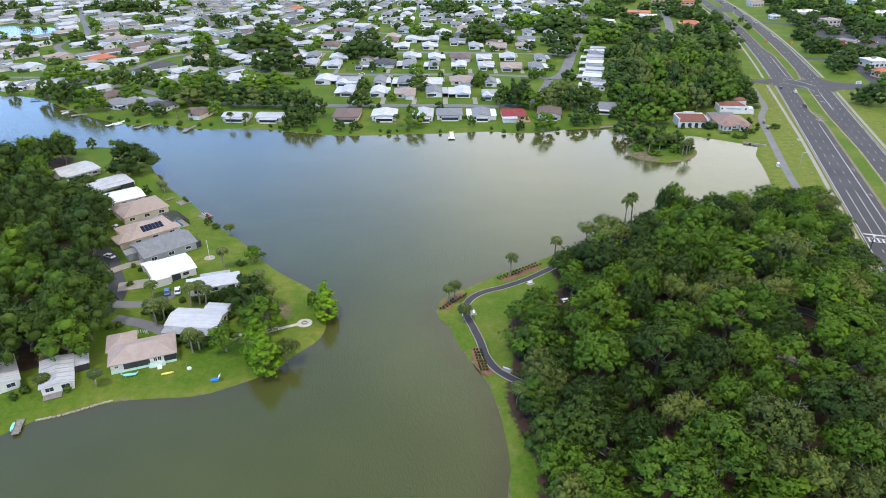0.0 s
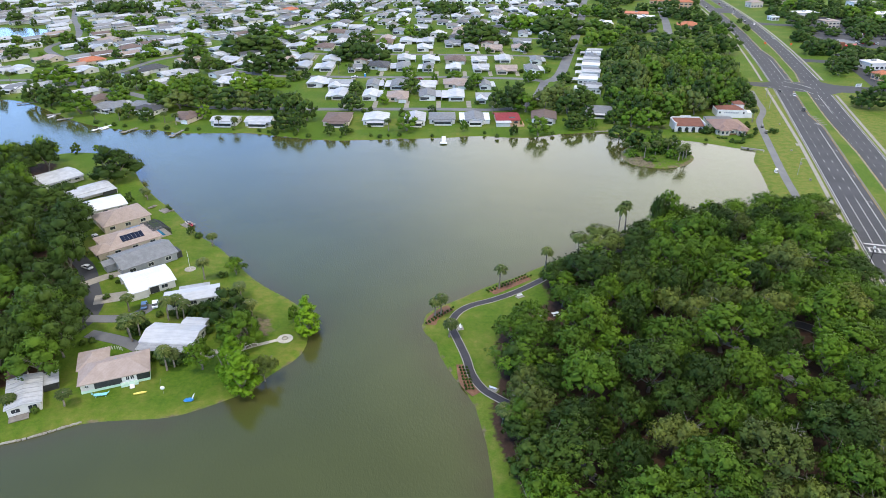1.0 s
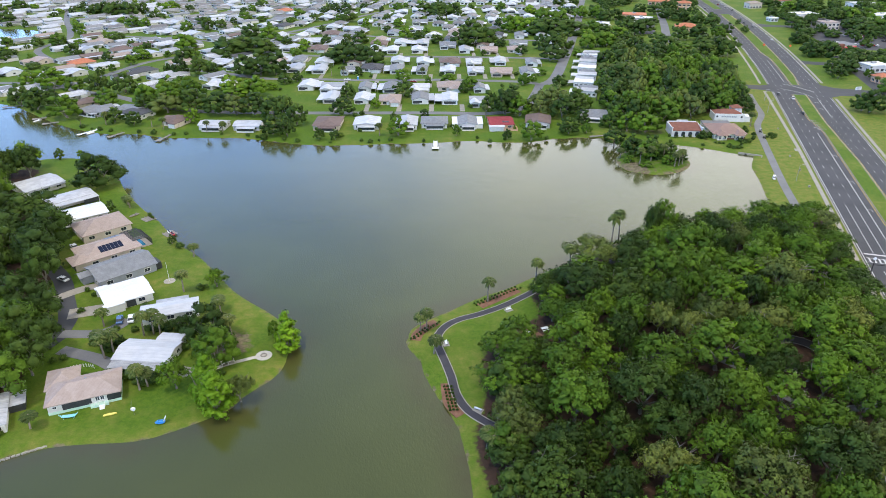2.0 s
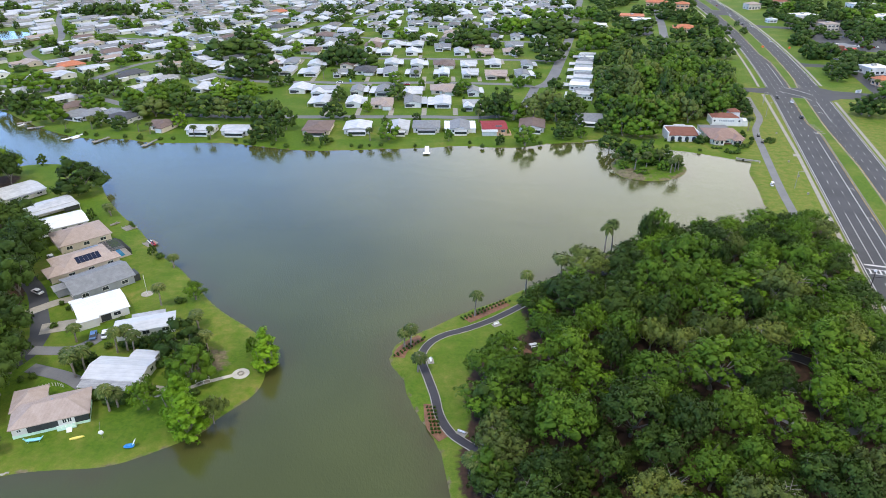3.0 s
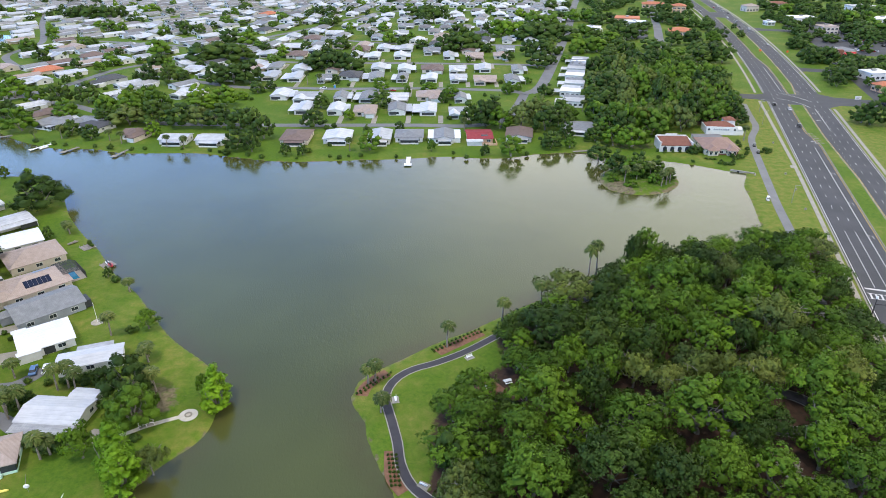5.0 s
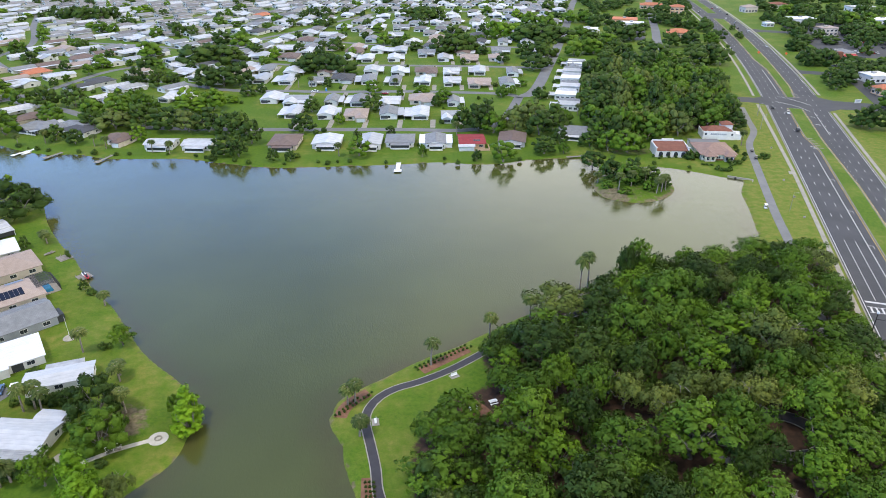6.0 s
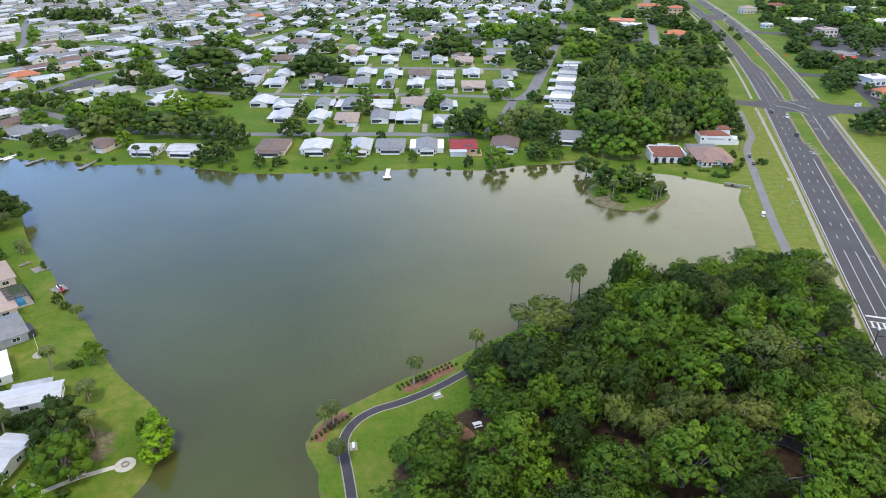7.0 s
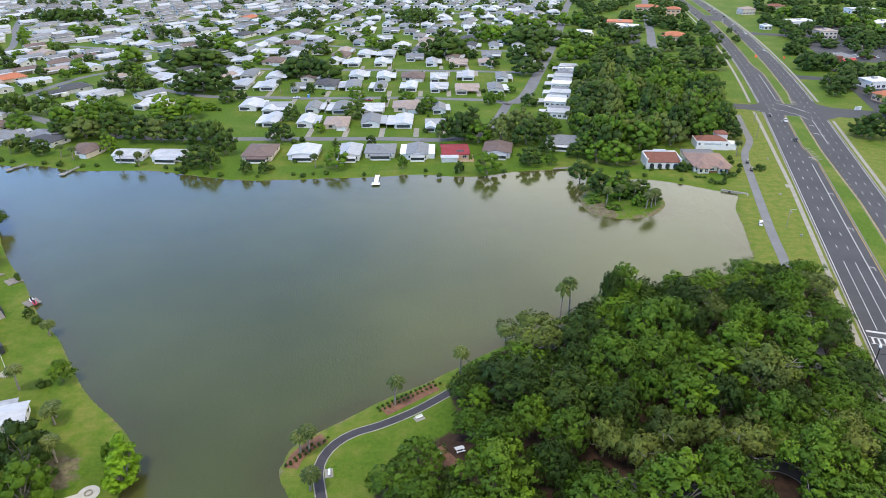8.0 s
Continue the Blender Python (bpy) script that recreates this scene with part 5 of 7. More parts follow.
for k in range(14):
    w = radians(20 + 10 * k)
    part("slat", Shape().box(-0.12, 0.12, -0.03, 0.03, -0.05, 1.1), TRIM, fence, at=pose(4.5 * math.cos(w), 3.0 * math.sin(w), 0, 0, 0, 20 + 10 * k + 90))

h = near_house("mobile_home", "white mobile home with a seamed metal roof and timber deck", -102.0, 142.2, 27)
fill_house(h, 7.4, 12.4, 2.6, 0.6, "gable", METALROOF, WHITEWALL)
ribs(h, 8.4, 12.2, 2.66, 0.7, STEEL, 1.9)
part("lean_to", Shape().box(-4.0, 0.2, 5.9, 11.0, -0.2, 2.5), WHITEWALL, h)
part("lean_to_roof", Shape().box(-4.3, 0.5, 5.9, 11.3, 2.5, 2.65), BROWNROOF, h, "rusty brown lean-to roof")
part("lean_to_screen", Shape().box(3.9, 7.4, 1.0, 6.0, -0.1, 2.2), SCREEN, h)
part("side_roof", Shape().box(3.9, 7.8, 0.6, 6.4, 2.2, 2.32), METALROOF, h)
for k in range(11):
    part("deck_plank", Shape().box(-3.6 + 0.40 * k, -3.24 + 0.40 * k, -8.6, -6.25, 0.15, 0.3), TIMBER, h, "weathered deck plank" if k == 0 else "")
h = near_house("mobile_home", "white mobile home with a pale metal roof near the bank", -117.2, 141.8, 36)
fill_house(h, 8.0, 13, 2.6, 0.8, "gable", METALROOF, WHITEWALL)
ribs(h, 8.9, 13.6, 2.66, 0.8, STEEL, 2.2)

h = near_house("cottage", "white metal-roofed cottage with a deep open carport", -73.2, 167.6, -5)
fill_house(h, 15.0, 9.0, 2.7, 1.2, "gable", SILVERROOF, WHITEWALL, "x", 3)
carport(h, -7.6, 7.8, -8.0, -4.4, 2.72, WEATHEREDROOF, 0.45)
s = Shape()
for k in range(26):
    s.add([(-7.5 + 0.6 * k, -8.0, 2.28), (-7.44 + 0.6 * k, -8.0, 2.28), (-7.44 + 0.6 * k, -4.5, 2.73), (-7.5 + 0.6 * k, -4.5, 2.73), (-7.47 + 0.6 * k, -8.0, 2.36), (-7.47 + 0.6 * k, -4.5, 2.80)], [(0, 4, 5, 3), (4, 1, 2, 5)])
part("carport_seams", s, STEEL, h)
part("rear_wing", Shape().box(0.5, 7.0, 4.4, 8.2, -0.2, 2.7), WHITEWALL, h)
part("rear_roof", roof_shape(6.5, 4.4, 2.72, 0.4, "gable", 0.4, 0.15, "x"), SILVERROOF, h, at=pose(3.7, 6.2, 0))
h = near_house("cottage", "long white cottage with a low white metal roof", -75.0, 189.6, 20)
fill_house(h, 16.0, 7.0, 2.7, 0.8, "gable", SILVERROOF, WHITEWALL, "x", 3)
part("patio_roof", Shape().box(-4, 5.5, 3.6, 6.4, 2.45, 2.58), WEATHEREDROOF, h)
part("patio_wall", Shape().box(-3.8, 5.3, 6.1, 6.2, 0, 2.4), WHITEWALL, h)
h = near_house("cottage", "white house with a bright white low-pitched roof", -93.0, 199.6, 36)
fill_house(h, 13.6, 12.4, 2.8, 0.9, "gable", BRIGHTROOF, WHITEWALL, "x", 2)
for x0, x1, y0, y1 in ((-7.6, -2.0, -7.6, -5.9), (-7.4, -4.0, 5.9, 7.2)):
    part("wing", Shape().box(x0, x1, y0, y1, -0.1, 2.7), WHITEWALL, h)
    part("wing_roof", Shape().box(x0 - 0.3, x1 + 0.3, y0 - 0.3, y1 + 0.3, 2.7, 2.86), BRIGHTROOF, h)
# the porch's inner shade is a dark sheet on the closed wall
part("porch_opening", Shape().box(-1.2, 1.6, -6.3, -6.21, 0.1, 2.3), SCREEN, h, "dark panel painted as the shade in a porch opening")
h = near_house("cottage", "grey-sided house with a grey shingle roof", -101.4, 216.2, 44)
fill_house(h, 18.6, 13.2, 2.9, 2.2, "gable", GREYROOF, GREYWALL, "x", 3, 0.6)
part("porch_wing", Shape().box(9.3, 11.4, -6.0, -1.4, -0.1, 2.5), SCREEN, h, "dark screened porch at the lake end")
part("entry_gable", roof_shape(5.0, 4.0, 2.95, 1.2, "gable", 0.4, 0.16, "x"), GREYROOF, h, at=pose(-10.5, 2.0, 0))
part("entry_wall", Shape().box(-12.4, -9.3, 0.4, 3.6, -0.2, 2.9), GREYWALL, h)
h = near_house("cottage", "tan stucco house with a tan shingle roof and solar panels", -112.4, 230.0, 43)
fill_house(h, 18.8, 14.2, 2.9, 2.6, "hip", TANROOF, TANWALL, "x", 3, 0.6)
slope = math.degrees(math.atan2(2.6, 7.7))
for k in range(6):
    part("solar_panel", Shape().box(-0.62, 0.62, -1.65, 1.65, 0, 0.06).box(-0.66, 0.66, -1.69, -1.65, -0.02, 0.07), SOLAR, h, at=pose(-2.8 + 1.32 * k, -3.6, 4.36, slope))
part("solar_mat", Shape().box(-2.6, 2.6, -2.0, 2.0, 0.02, 0.07), SOLARMAT, h, "pale blue pool heating mat", at=pose(3.6, 4.6, 4.02, -slope))
part("entry_wing", Shape().box(-12.6, -9.4, -6.6, 0.0, -0.2, 2.8), TANWALL, h)
part("entry_roof", roof_shape(7.0, 7.4, 2.85, 1.6, "hip", 0.5, 0.18, "x"), TANROOF, h, at=pose(-9.6, -3.3, 0))
h = near_house("cottage", "beige house with a tan hipped shingle roof", -123.3, 249.6, 42)
fill_house(h, 17.4, 14.6, 2.9, 2.6, "hip", TANROOF, TANWALL, "x", 3, 0.6)
h = near_house("cottage", "white house with a flat white metal roof", -136.4, 261.0, 38)
fill_house(h, 17.0, 12.4, 2.8, 0.8, "gable", BRIGHTROOF, WHITEWALL, "x", 3)
carport(h, -12.0, -8.6, -5.5, 2.5, 2.65, METALROOF)
h = near_house("cottage", "white house with a weathered grey metal roof and screened porch", -149.6, 277.4, 47)
fill_house(h, 17.4, 8.6, 2.9, 0.7, "gable", METALROOF, WHITEWALL, "x", 3)
part("porch_screen", Shape().box(3.2, 9.1, -7.6, -7.5, 0.5, 2.3).box(9.0, 9.1, -7.5, -4.4, 0.5, 2.3), SCREEN, h)
carport(h, -9.0, 9.4, -8.0, -4.2, 2.85, METALROOF, 0.35)
h = near_house("cottage", "white house with a pale metal roof under oaks", -171.2, 293.3, 52)
fill_house(h, 16.5, 14.8, 2.7, 0.9, "gable", METALROOF, WHITEWALL, "x", 3)
part("patio_roof", Shape().box(-7.6, 8.0, -9.4, -7.3, 2.4, 2.52), GREYROOF, h)

# pool with a screen cage behind the house with the solar panels
pool = thing("pool_cage", "dark screened pool cage over a blue swimming pool", "pool", pose(-106.2, 238.6, 0, 0, 0, 43))
part("pool_deck", Shape().box(-4.6, 4.6, -5.2, 5.2, 0, 0.14), CONCRETE, pool)
part("pool_water", Shape().box(-2.0, 2.6, -4.0, 2.6, 0.14, 0.17), POOLWATER, pool, "clear blue pool water")
for k in range(5):
    y = -5.1 + 2.55 * k
    part("frame", Shape().tube([(-4.5, y, 0.1), (-4.5, y, 2.5), (-2.6, y, 3.6), (2.6, y, 3.6), (4.5, y, 2.5), (4.5, y, 0.1)], [0.07] * 6, 4), BLACKMETAL, pool)
for k in range(4):
    x, z = ((-4.5, 2.5), (-2.6, 3.6), (2.6, 3.6), (4.5, 2.5))[k]
    part("purlin", Shape().tube([(x, -5.1, z), (x, 5.1, z)], [0.06, 0.06], 4), BLACKMETAL, pool)
netting = Shape()
for k in range(34):
    y = -5.1 + 0.309 * k
    netting.tube([(-4.5, y, 0.1), (-4.5, y, 2.5), (-2.6, y, 3.6), (2.6, y, 3.6), (4.5, y, 2.5), (4.5, y, 0.1)], [0.055] * 6, 3)
part("screen", netting, SCREEN, pool, "fine dark insect netting")

# ---- houses along the far shore ----
def shore_house(x, y, w, d, yaw, key, wall, label, kind="gable", along="x", porch=""):
    ob = thing("lake_house", label, "house", pose(x, y, 0, 0, 0, yaw), "houses along the far shore")
    fill_house(ob, w, d, 2.8, 1.6 if kind == "hip" else 1.2, kind, ROOFS[key][0] if key != "r" else REDROOF, wall, along, 3, 0.6)
    if porch:
        part("porch_wall", Shape().box(-w * 0.3, w * 0.35, -d / 2 - 3.2, -d / 2 - 3.05, 0, 0.8), WHITEWALL, ob)
        part("porch_screen", Shape().box(-w * 0.3, w * 0.35, -d / 2 - 3.19, -d / 2 - 3.08, 0.8, 2.2), SCREEN if porch == "dark" else PANE, ob, "screened porch facing the lake")
        carport(ob, -w * 0.34, w * 0.39, -d / 2 - 3.6, -d / 2 + 0.1, 2.65, METALROOF if porch != "dark" else ROOFS[key][0])
    BUILT.append((x, y, 8.0))
    return ob


shore_house(-120.4, 384.2, 14.5, 10, -3, "w", WHITEWALL, "small white lake house with a white metal roof", porch="glass")
shore_house(-100.6, 383.2, 14.5, 11, -3, "w", WHITEWALL, "white lake house with a ribbed white roof", porch="glass")
shore_house(-146, 394, 10, 9, -10, "b", PINKWALL, "small peach house with a brown roof")
shore_house(-56.5, 387.5, 14.4, 18.5, -1, "b", TANWALL, "tan lake house with a brown hipped roof", "hip", "y", porch="dark")
shore_house(-34.4, 387.5, 14, 15, 0, "w", WHITEWALL, "white lake house with a low white roof and patio", along="y", porch="glass")
shore_house(-11.9, 387.5, 11.4, 17, 0, "w", WHITEWALL, "white lake house behind a leafy tree", along="y", porch="dark")
shore_house(3.7, 389.5, 14.4, 14, 0, "g", WHITEWALL, "white lake house with a grey hipped roof and dark porch", "hip", "y", porch="dark")
o = shore_house(22.4, 388.4, 10, 16, 0, "g", WHITEWALL, "white lake house with a grey roof and flat white wings", along="y", porch="glass")
for x0, x1 in ((-8.4, -5.05), (5.05, 8.6)):
    part("wing", Shape().box(x0, x1, -6.4, 7.8, -0.2, 2.6), WHITEWALL, o)
    part("wing_roof", Shape().block(x0 - 0.3, x1 + 0.3, -6.8, 8.1, 2.6, 2.74, 0.04), BRIGHTROOF, o)
o = shore_house(41.2, 388, 13, 15.5, 3, "r", PINKWALL, "peach lake house with a red metal roof and white patio", porch="")
part("front_wing", Shape().box(-7.2, 0.5, -11.4, -7.8, -0.2, 2.5), WHITEWALL, o)
part("front_roof", roof_shape(8.2, 4.2, 2.55, 0.5, "gable", 0.3, 0.15, "x"), METALROOF, o, at=pose(-3.3, -9.6, 0))
part("patio_wall", Shape().box(0.6, 8.6, -11.2, -11.0, -0.1, 1.1).box(8.4, 8.6, -11.0, -3, -0.1, 1.1), PINKWALL, o)
for k in range(3):
    part("solar_panel", Shape().box(-0.55, 0.55, -0.9, 0.9, 0, 0.06), SOLAR, o, at=pose(1.2 + 1.2 * k, -4.4, 3.42, 8.5))
shore_house(63.1, 391, 13.5, 16, -8, "b", WHITEWALL, "white lake house with a dark brown roof and glazed porch", along="y", porch="glass")
shore_house(97.6, 403.5, 15, 16, -12, "g", WHITEWALL, "pale lake house with a light grey roof", "hip", porch="glass")
shore_house(119, 428, 9, 8, -15, "r", PINKWALL, "small house with a red roof under trees", "hip")
shore_house(-200, 414, 18, 12, -20, "g", WHITEWALL, "white lake house with a grey hipped roof", "hip", porch="dark")
shore_house(-174, 408, 17, 12, -22, "d", WHITEWALL, "white lake house with a dark grey roof", "hip")
shore_house(-288, 460, 17, 11, -10, "g", WHITEWALL, "white bungalow with a grey roof by the lake arm", porch="glass")
shore_house(-308, 462, 14, 10, -8, "w", WHITEWALL, "white bungalow with a white roof by the lake arm", porch="glass")

# ---- white row houses by the avenue ----
for k, (x, y) in enumerate(((130.2, 577), (122.5, 550), (117.5, 528), (113, 504), (106.5, 482), (104, 457))):
    ob = thing("row_house", "white flat-roofed row house with stepped parapets", "house", pose(x, y, 0, 0, 0, -14), "row houses by the avenue")
    part("wall", Shape().box(-6.5, 6.5, -6, 6, -0.2, 3.6), WHITEWALL, ob)
    part("roof", Shape().block(-6.8, 6.8, -6.3, 6.3, 3.6, 3.85, 0.08), METALROOF if k % 2 else BRIGHTROOF, ob)
    part("upper_roof", roof_shape(12.0, 5.0, 3.8, 1.0, "gable", 0.4, 0.15, "x"), GREYROOF if k % 2 else METALROOF, ob, at=pose(0, 6.6, 0))
    part("rear_wall", Shape().box(-6.0, 6.0, 6.05, 9.0, -0.2, 3.6), WHITEWALL, ob)
    for j in range(4):
        window_at(ob, pose(-4.6 + 3.1 * j, -6.01, 1.7), 1.8, 1.3)
    carport(ob, -11.5, -6.5, -4, 4, 2.6, METALROOF)
    BUILT.append((x, y, 9))

# ---- mission-style hall and offices by the lake ----
hall = thing("mission_hall", "white stucco hall with a clay tile roof and dark arched windows", "building", pose(140.9, 372.0, 0, 0, 0, -3))
part("wall", Shape().box(-8.0, 8.0, -5.5, -5.2, -0.2, 3.5).box(-8.3, -7.7, -5.6, 6.5, -0.2, 4.9).box(7.7, 8.3, -5.6, 6.5, -0.2, 4.9).box(-7.7, 7.7, 6.2, 6.5, -0.2, 5.4).box(-3, 3, 6.1, 6.6, 5.4, 6.0).box(-8.5, -7.5, -5.75, -5.2, 4.9, 5.3).box(7.5, 8.5, -5.75, -5.2, 4.9, 5.3), WHITEWALL, hall)
s = Shape().add([(-7.68, -5.8, 3.5), (7.68, -5.8, 3.5), (7.68, 4.4, 5.3), (-7.68, 4.4, 5.3), (-7.68, -5.8, 3.3), (7.68, -5.8, 3.3), (7.68, 4.4, 5.1), (-7.68, 4.4, 5.1)], [(0, 1, 2, 3), (7, 6, 5, 4), (0, 4, 5, 1), (1, 5, 6, 2), (2, 6, 7, 3), (3, 7, 4, 0)])
part("roof", s, TILEROOF, hall, "red-brown clay tile roof slope")
part("flat_roof", Shape().box(-7.68, 7.68, 4.42, 6.18, 4.6, 4.9), METALROOF, hall)
for k in range(4):
    arch = Shape().prism([(-1.0, 0), (1.0, 0), (1.0, 1.5)] + [(math.cos(radians(w)), 1.5 + math.sin(radians(w))) for w in range(20, 180, 20)] + [(-1.0, 1.5)], 0, 0.06)
    part("arched_window", arch, PANE, hall, at=pose(-5.6 + 3.7 * k, -5.51, 0.4, 90))
    plant("shrub_u", 142.4 - 7.2 + 3.6 * k, 365.4, 1.6, 1.8)
office = thing("office_building", "cream building with a wide rose-brown hipped shingle roof", "building", pose(162.4, 371.0, 0, 0, 0, -2))
fill_house(office, 16.5, 18.0, 3.2, 3.0, "hip", ROSEROOF, CREAMWALL, "x", 5, 0.9)
for x, w in ((-4.4, 5.0), (4.8, 4.2)):
    part("front_bay", Shape().box(x - w / 2, x + w / 2, -10.8, -9.02, -0.2, 3.0), CREAMWALL, office)
    part("bay_roof", roof_shape(w, 8.0, 3.05, 1.7, "hip", 0.7, 0.2), ROSEROOF, office, at=pose(x, -7.4, 0))
    window_at(office, pose(x - 1.2, -10.81, 1.5), 1.2, 1.7)
    window_at(office, pose(x + 1.2, -10.81, 1.5), 1.2, 1.7)
part("base_course", Shape().box(-1.8, 2.6, -9.12, -9.02, -0.2, 0.7).box(6.95, 8.2, -9.12, -9.02, -0.2, 1.6), TILEROOF, office, "red-brown tiled base course")
part("rear_wing", Shape().box(-8.0, 7.0, 9.3, 16.0, -0.1, 2.8), CREAMWALL, office)
part("rear_flat_roof", Shape().block(-8.2, 7.2, 9.2, 16.2, 2.8, 3.05, 0.05), STREET, office, "grey flat roof")
chapel = thing("chapel", "white-walled building with red tile roofs and a lettered front", "building", pose(175, 399, 0, 0, 0, -6))
part("wall", Shape().box(-8.5, 8.0, -4.5, -4.2, -0.2, 4.6).box(-8.5, -8.2, -4.2, 7, -0.2, 4.0).box(7.7, 8.0, -4.2, 7, -0.2, 4.0).box(2.0, 8.0, 2.0, 7.0, 4.0, 6.6), WHITEWALL, chapel)
part("roof", roof_shape(15.0, 9.5, 4.0, 2.2, "hip", 0.2, 0.2, "x"), TILEROOF, chapel, at=pose(-0.4, 1.2, 0))
part("tower_roof", roof_shape(5.6, 5.0, 6.6, 1.5, "hip", 0.5, 0.2, "x"), TILEROOF, chapel, at=pose(5.0, 4.5, 0))
for k in range(9):
    part("lettering_bar", Shape().box(-4.8 + 0.95 * k, -4.1 + 0.95 * k, -4.56, -4.5, 2.6, 3.5), GREYWALL, chapel, "plain dark bar of lettering")
for x in (-7.2, 6.4):
    part("round_vent", Shape().tube([(x, -4.5, 3.0), (x, -4.58, 3.0)], [0.6, 0.6], 10), SCREEN, chapel)
part("side_porch", Shape().box(8.0, 11.5, -4.0, -3.7, -0.1, 3.0).box(8.0, 11.6, -4.2, 2.0, 3.0, 3.25), WHITEWALL, chapel)
BUILT += [(140, 372, 14), (163, 373, 16), (175, 400, 13)]

# ---- shops and offices round the highway ----
def shop(x, y, yaw, w, d, h, wall, roofmat, label, kind="hip", rise=2.2, storeys=1):
    ob = thing("shop_building", label, "building", pose(x, y, 0, 0, 0, yaw), "shops by the highway")
    part("wall", Shape().box(-w / 2, w / 2, -d / 2, d / 2, -0.2, h), wall, ob)
    if kind == "flat":
        part("roof", Shape().block(-w / 2 - 0.3, w / 2 + 0.3, -d / 2 - 0.3, d / 2 + 0.3, h, h + 0.5, 0.15), roofmat, ob)
        part("roof_unit", Shape().block(-1.6, 1.6, 0, 2.4, h + 0.5, h + 1.7, 0.1), STEEL, ob)
    else:
        part("roof", roof_shape(w, d, h + 0.06, rise, kind, 0.8, 0.25, "x" if w > d else "y"), roofmat, ob)
    n = max(2, int(w / 4))
    for f in range(storeys):
        for k in range(n):
            window_at(ob, pose(w * ((k + 0.5) / n - 0.5), -d / 2 - 0.01, 1.7 + 3.2 * f), w / n * 0.6, 1.7)
    for k in range(2):
        window_at(ob, pose(-w / 2 - 0.01, d * (k - 0.5) / 2, 1.7, 0, 0, -90), 2.2, 1.6)
    BUILT.append((x, y, w * 0.6))
    return ob


shop(252, 712, -14, 21, 16, 4.2, PINKWALL, ORANGEROOF, "building with orange clay tile hipped roofs", rise=3)
shop(220, 792, -14, 26, 18, 4.5, PINKWALL, ORANGEROOF, "peach shop row with orange parapets", "flat")
shop(222, 770, -14, 24, 12, 3.8, WHITEWALL, BRIGHTROOF, "white flat-roofed shop annexe", "flat")
shop(298, 864, -14, 15, 13, 7.5, PINKWALL, ORANGEROOF, "tall pink building with an orange roof", storeys=2)
shop(280, 905, -14, 26, 16, 4.5, PINKWALL, ORANGEROOF, "long tan building with an orange tile roof")
shop(219, 551, -14, 13, 9, 3.4, TANWALL, ORANGEROOF, "small house with an orange tile roof among trees")
shop(407, 792, 10, 26, 16, 5, WHITEWALL, BRIGHTROOF, "white building with stepped white roofs", "flat")
shop(396, 718, 8, 17, 13, 7, TANWALL, TANROOF, "beige two-storey building with arched openings", "flat", storeys=2)
o = shop(350, 612, 12, 26, 16, 4.6, TANWALL, GREYROOF, "tan restaurant building with a red awning", "flat")
part("sign_tower", Shape().block(-4.4, 0.0, -9.0, -6.0, -0.1, 6.0, 0.3), TILEROOF, o, "red-brown entrance tower")
part("awning", Shape().add([(0.6, -8.1, 3.6), (12.5, -8.1, 3.6), (12.5, -11.0, 2.5), (0.6, -11.0, 2.5), (0.6, -8.1, 3.45), (12.5, -8.1, 3.45), (12.5, -11.0, 2.35), (0.6, -11.0, 2.35)], [(0, 3, 2, 1), (4, 5, 6, 7), (3, 7, 6, 2), (0, 4, 7, 3), (1, 2, 6, 5)]), RED, o, "dark red awning")
shop(334, 528, 10, 16, 13, 5, WHITEWALL, BRIGHTROOF, "white shop building with stepped parapets", "flat")
shop(318, 491, 10, 9, 8, 4.5, PINKWALL, ORANGEROOF, "small building with an orange tile roof")
shop(490, 784, 5, 30, 18, 5, WHITEWALL, BRIGHTROOF, "large white flat-roofed shop", "flat")
shop(363, 769, 12, 9, 8, 3.6, WHITEWALL, BRIGHTROOF, "small white kiosk building", "flat")
shop(385, 873, 12, 16, 12, 6, TANWALL, TANROOF, "beige building with a tan roof", storeys=1)
shop(430, 905, 12, 24, 14, 5, TANWALL, TILEROOF, "tan building with red tile roof far off")
shop(520, 880, 5, 30, 16, 5, WHITEWALL, METALROOF, "white commercial building far off", "flat")
shop(171, 737, -14, 18, 14, 3.2, WHITEWALL, BRIGHTROOF, "white flat-roofed hall among trees", "flat")

for quarter, words in QUARTERS.items():
    for k, word in enumerate(words.split()):
        x, y, w, key = word.split(",")
        x, y, w = float(x), float(y), float(w)
        yaw = -40.0 if x < -190 else -40.0 * max(0.0, (-x - 110) / 80.0)
        if x < -150:
            w = 0.55 * w + 5.0
        form = (k * 7 + int(abs(x))) % 3 if key in "wg" else 3 if key in "bdo" else 1 + (k % 2) * 2
        estate_house(x, y, w, key, yaw + rng.uniform(-2, 2), form)
        BUILT.append((x, y, 7.0))
# more of the same bungalows on the free plots further back
plots = np.array([(a * 0.94 - (b - 600) * 0.10 if a > -200 else a, b) for row in range(23) for col in range(46) for a, b in [(-640 + 22.0 * col + 8 * (row % 2), 505 + 24.0 * row)]])
plots = plots[(plots[:, 1] < 1040) & (np.abs(plots[:, 0]) < 0.66 * (plots[:, 1] + 60)) & (plots[:, 0] < 118 + (plots[:, 1] - 600) * 0.24)]
WORDS = {"w": "white bungalow with a white metal roof", "g": "white bungalow with a grey shingle roof", "t": "tan bungalow with a tan shingle roof", "b": "tan bungalow with a brown shingle roof", "d": "white bungalow with a dark roof"}
PLAIN = {}
heap = {"roof_w": Shape(), "roof_g": Shape(), "wall": Shape(), "glass": Shape()}
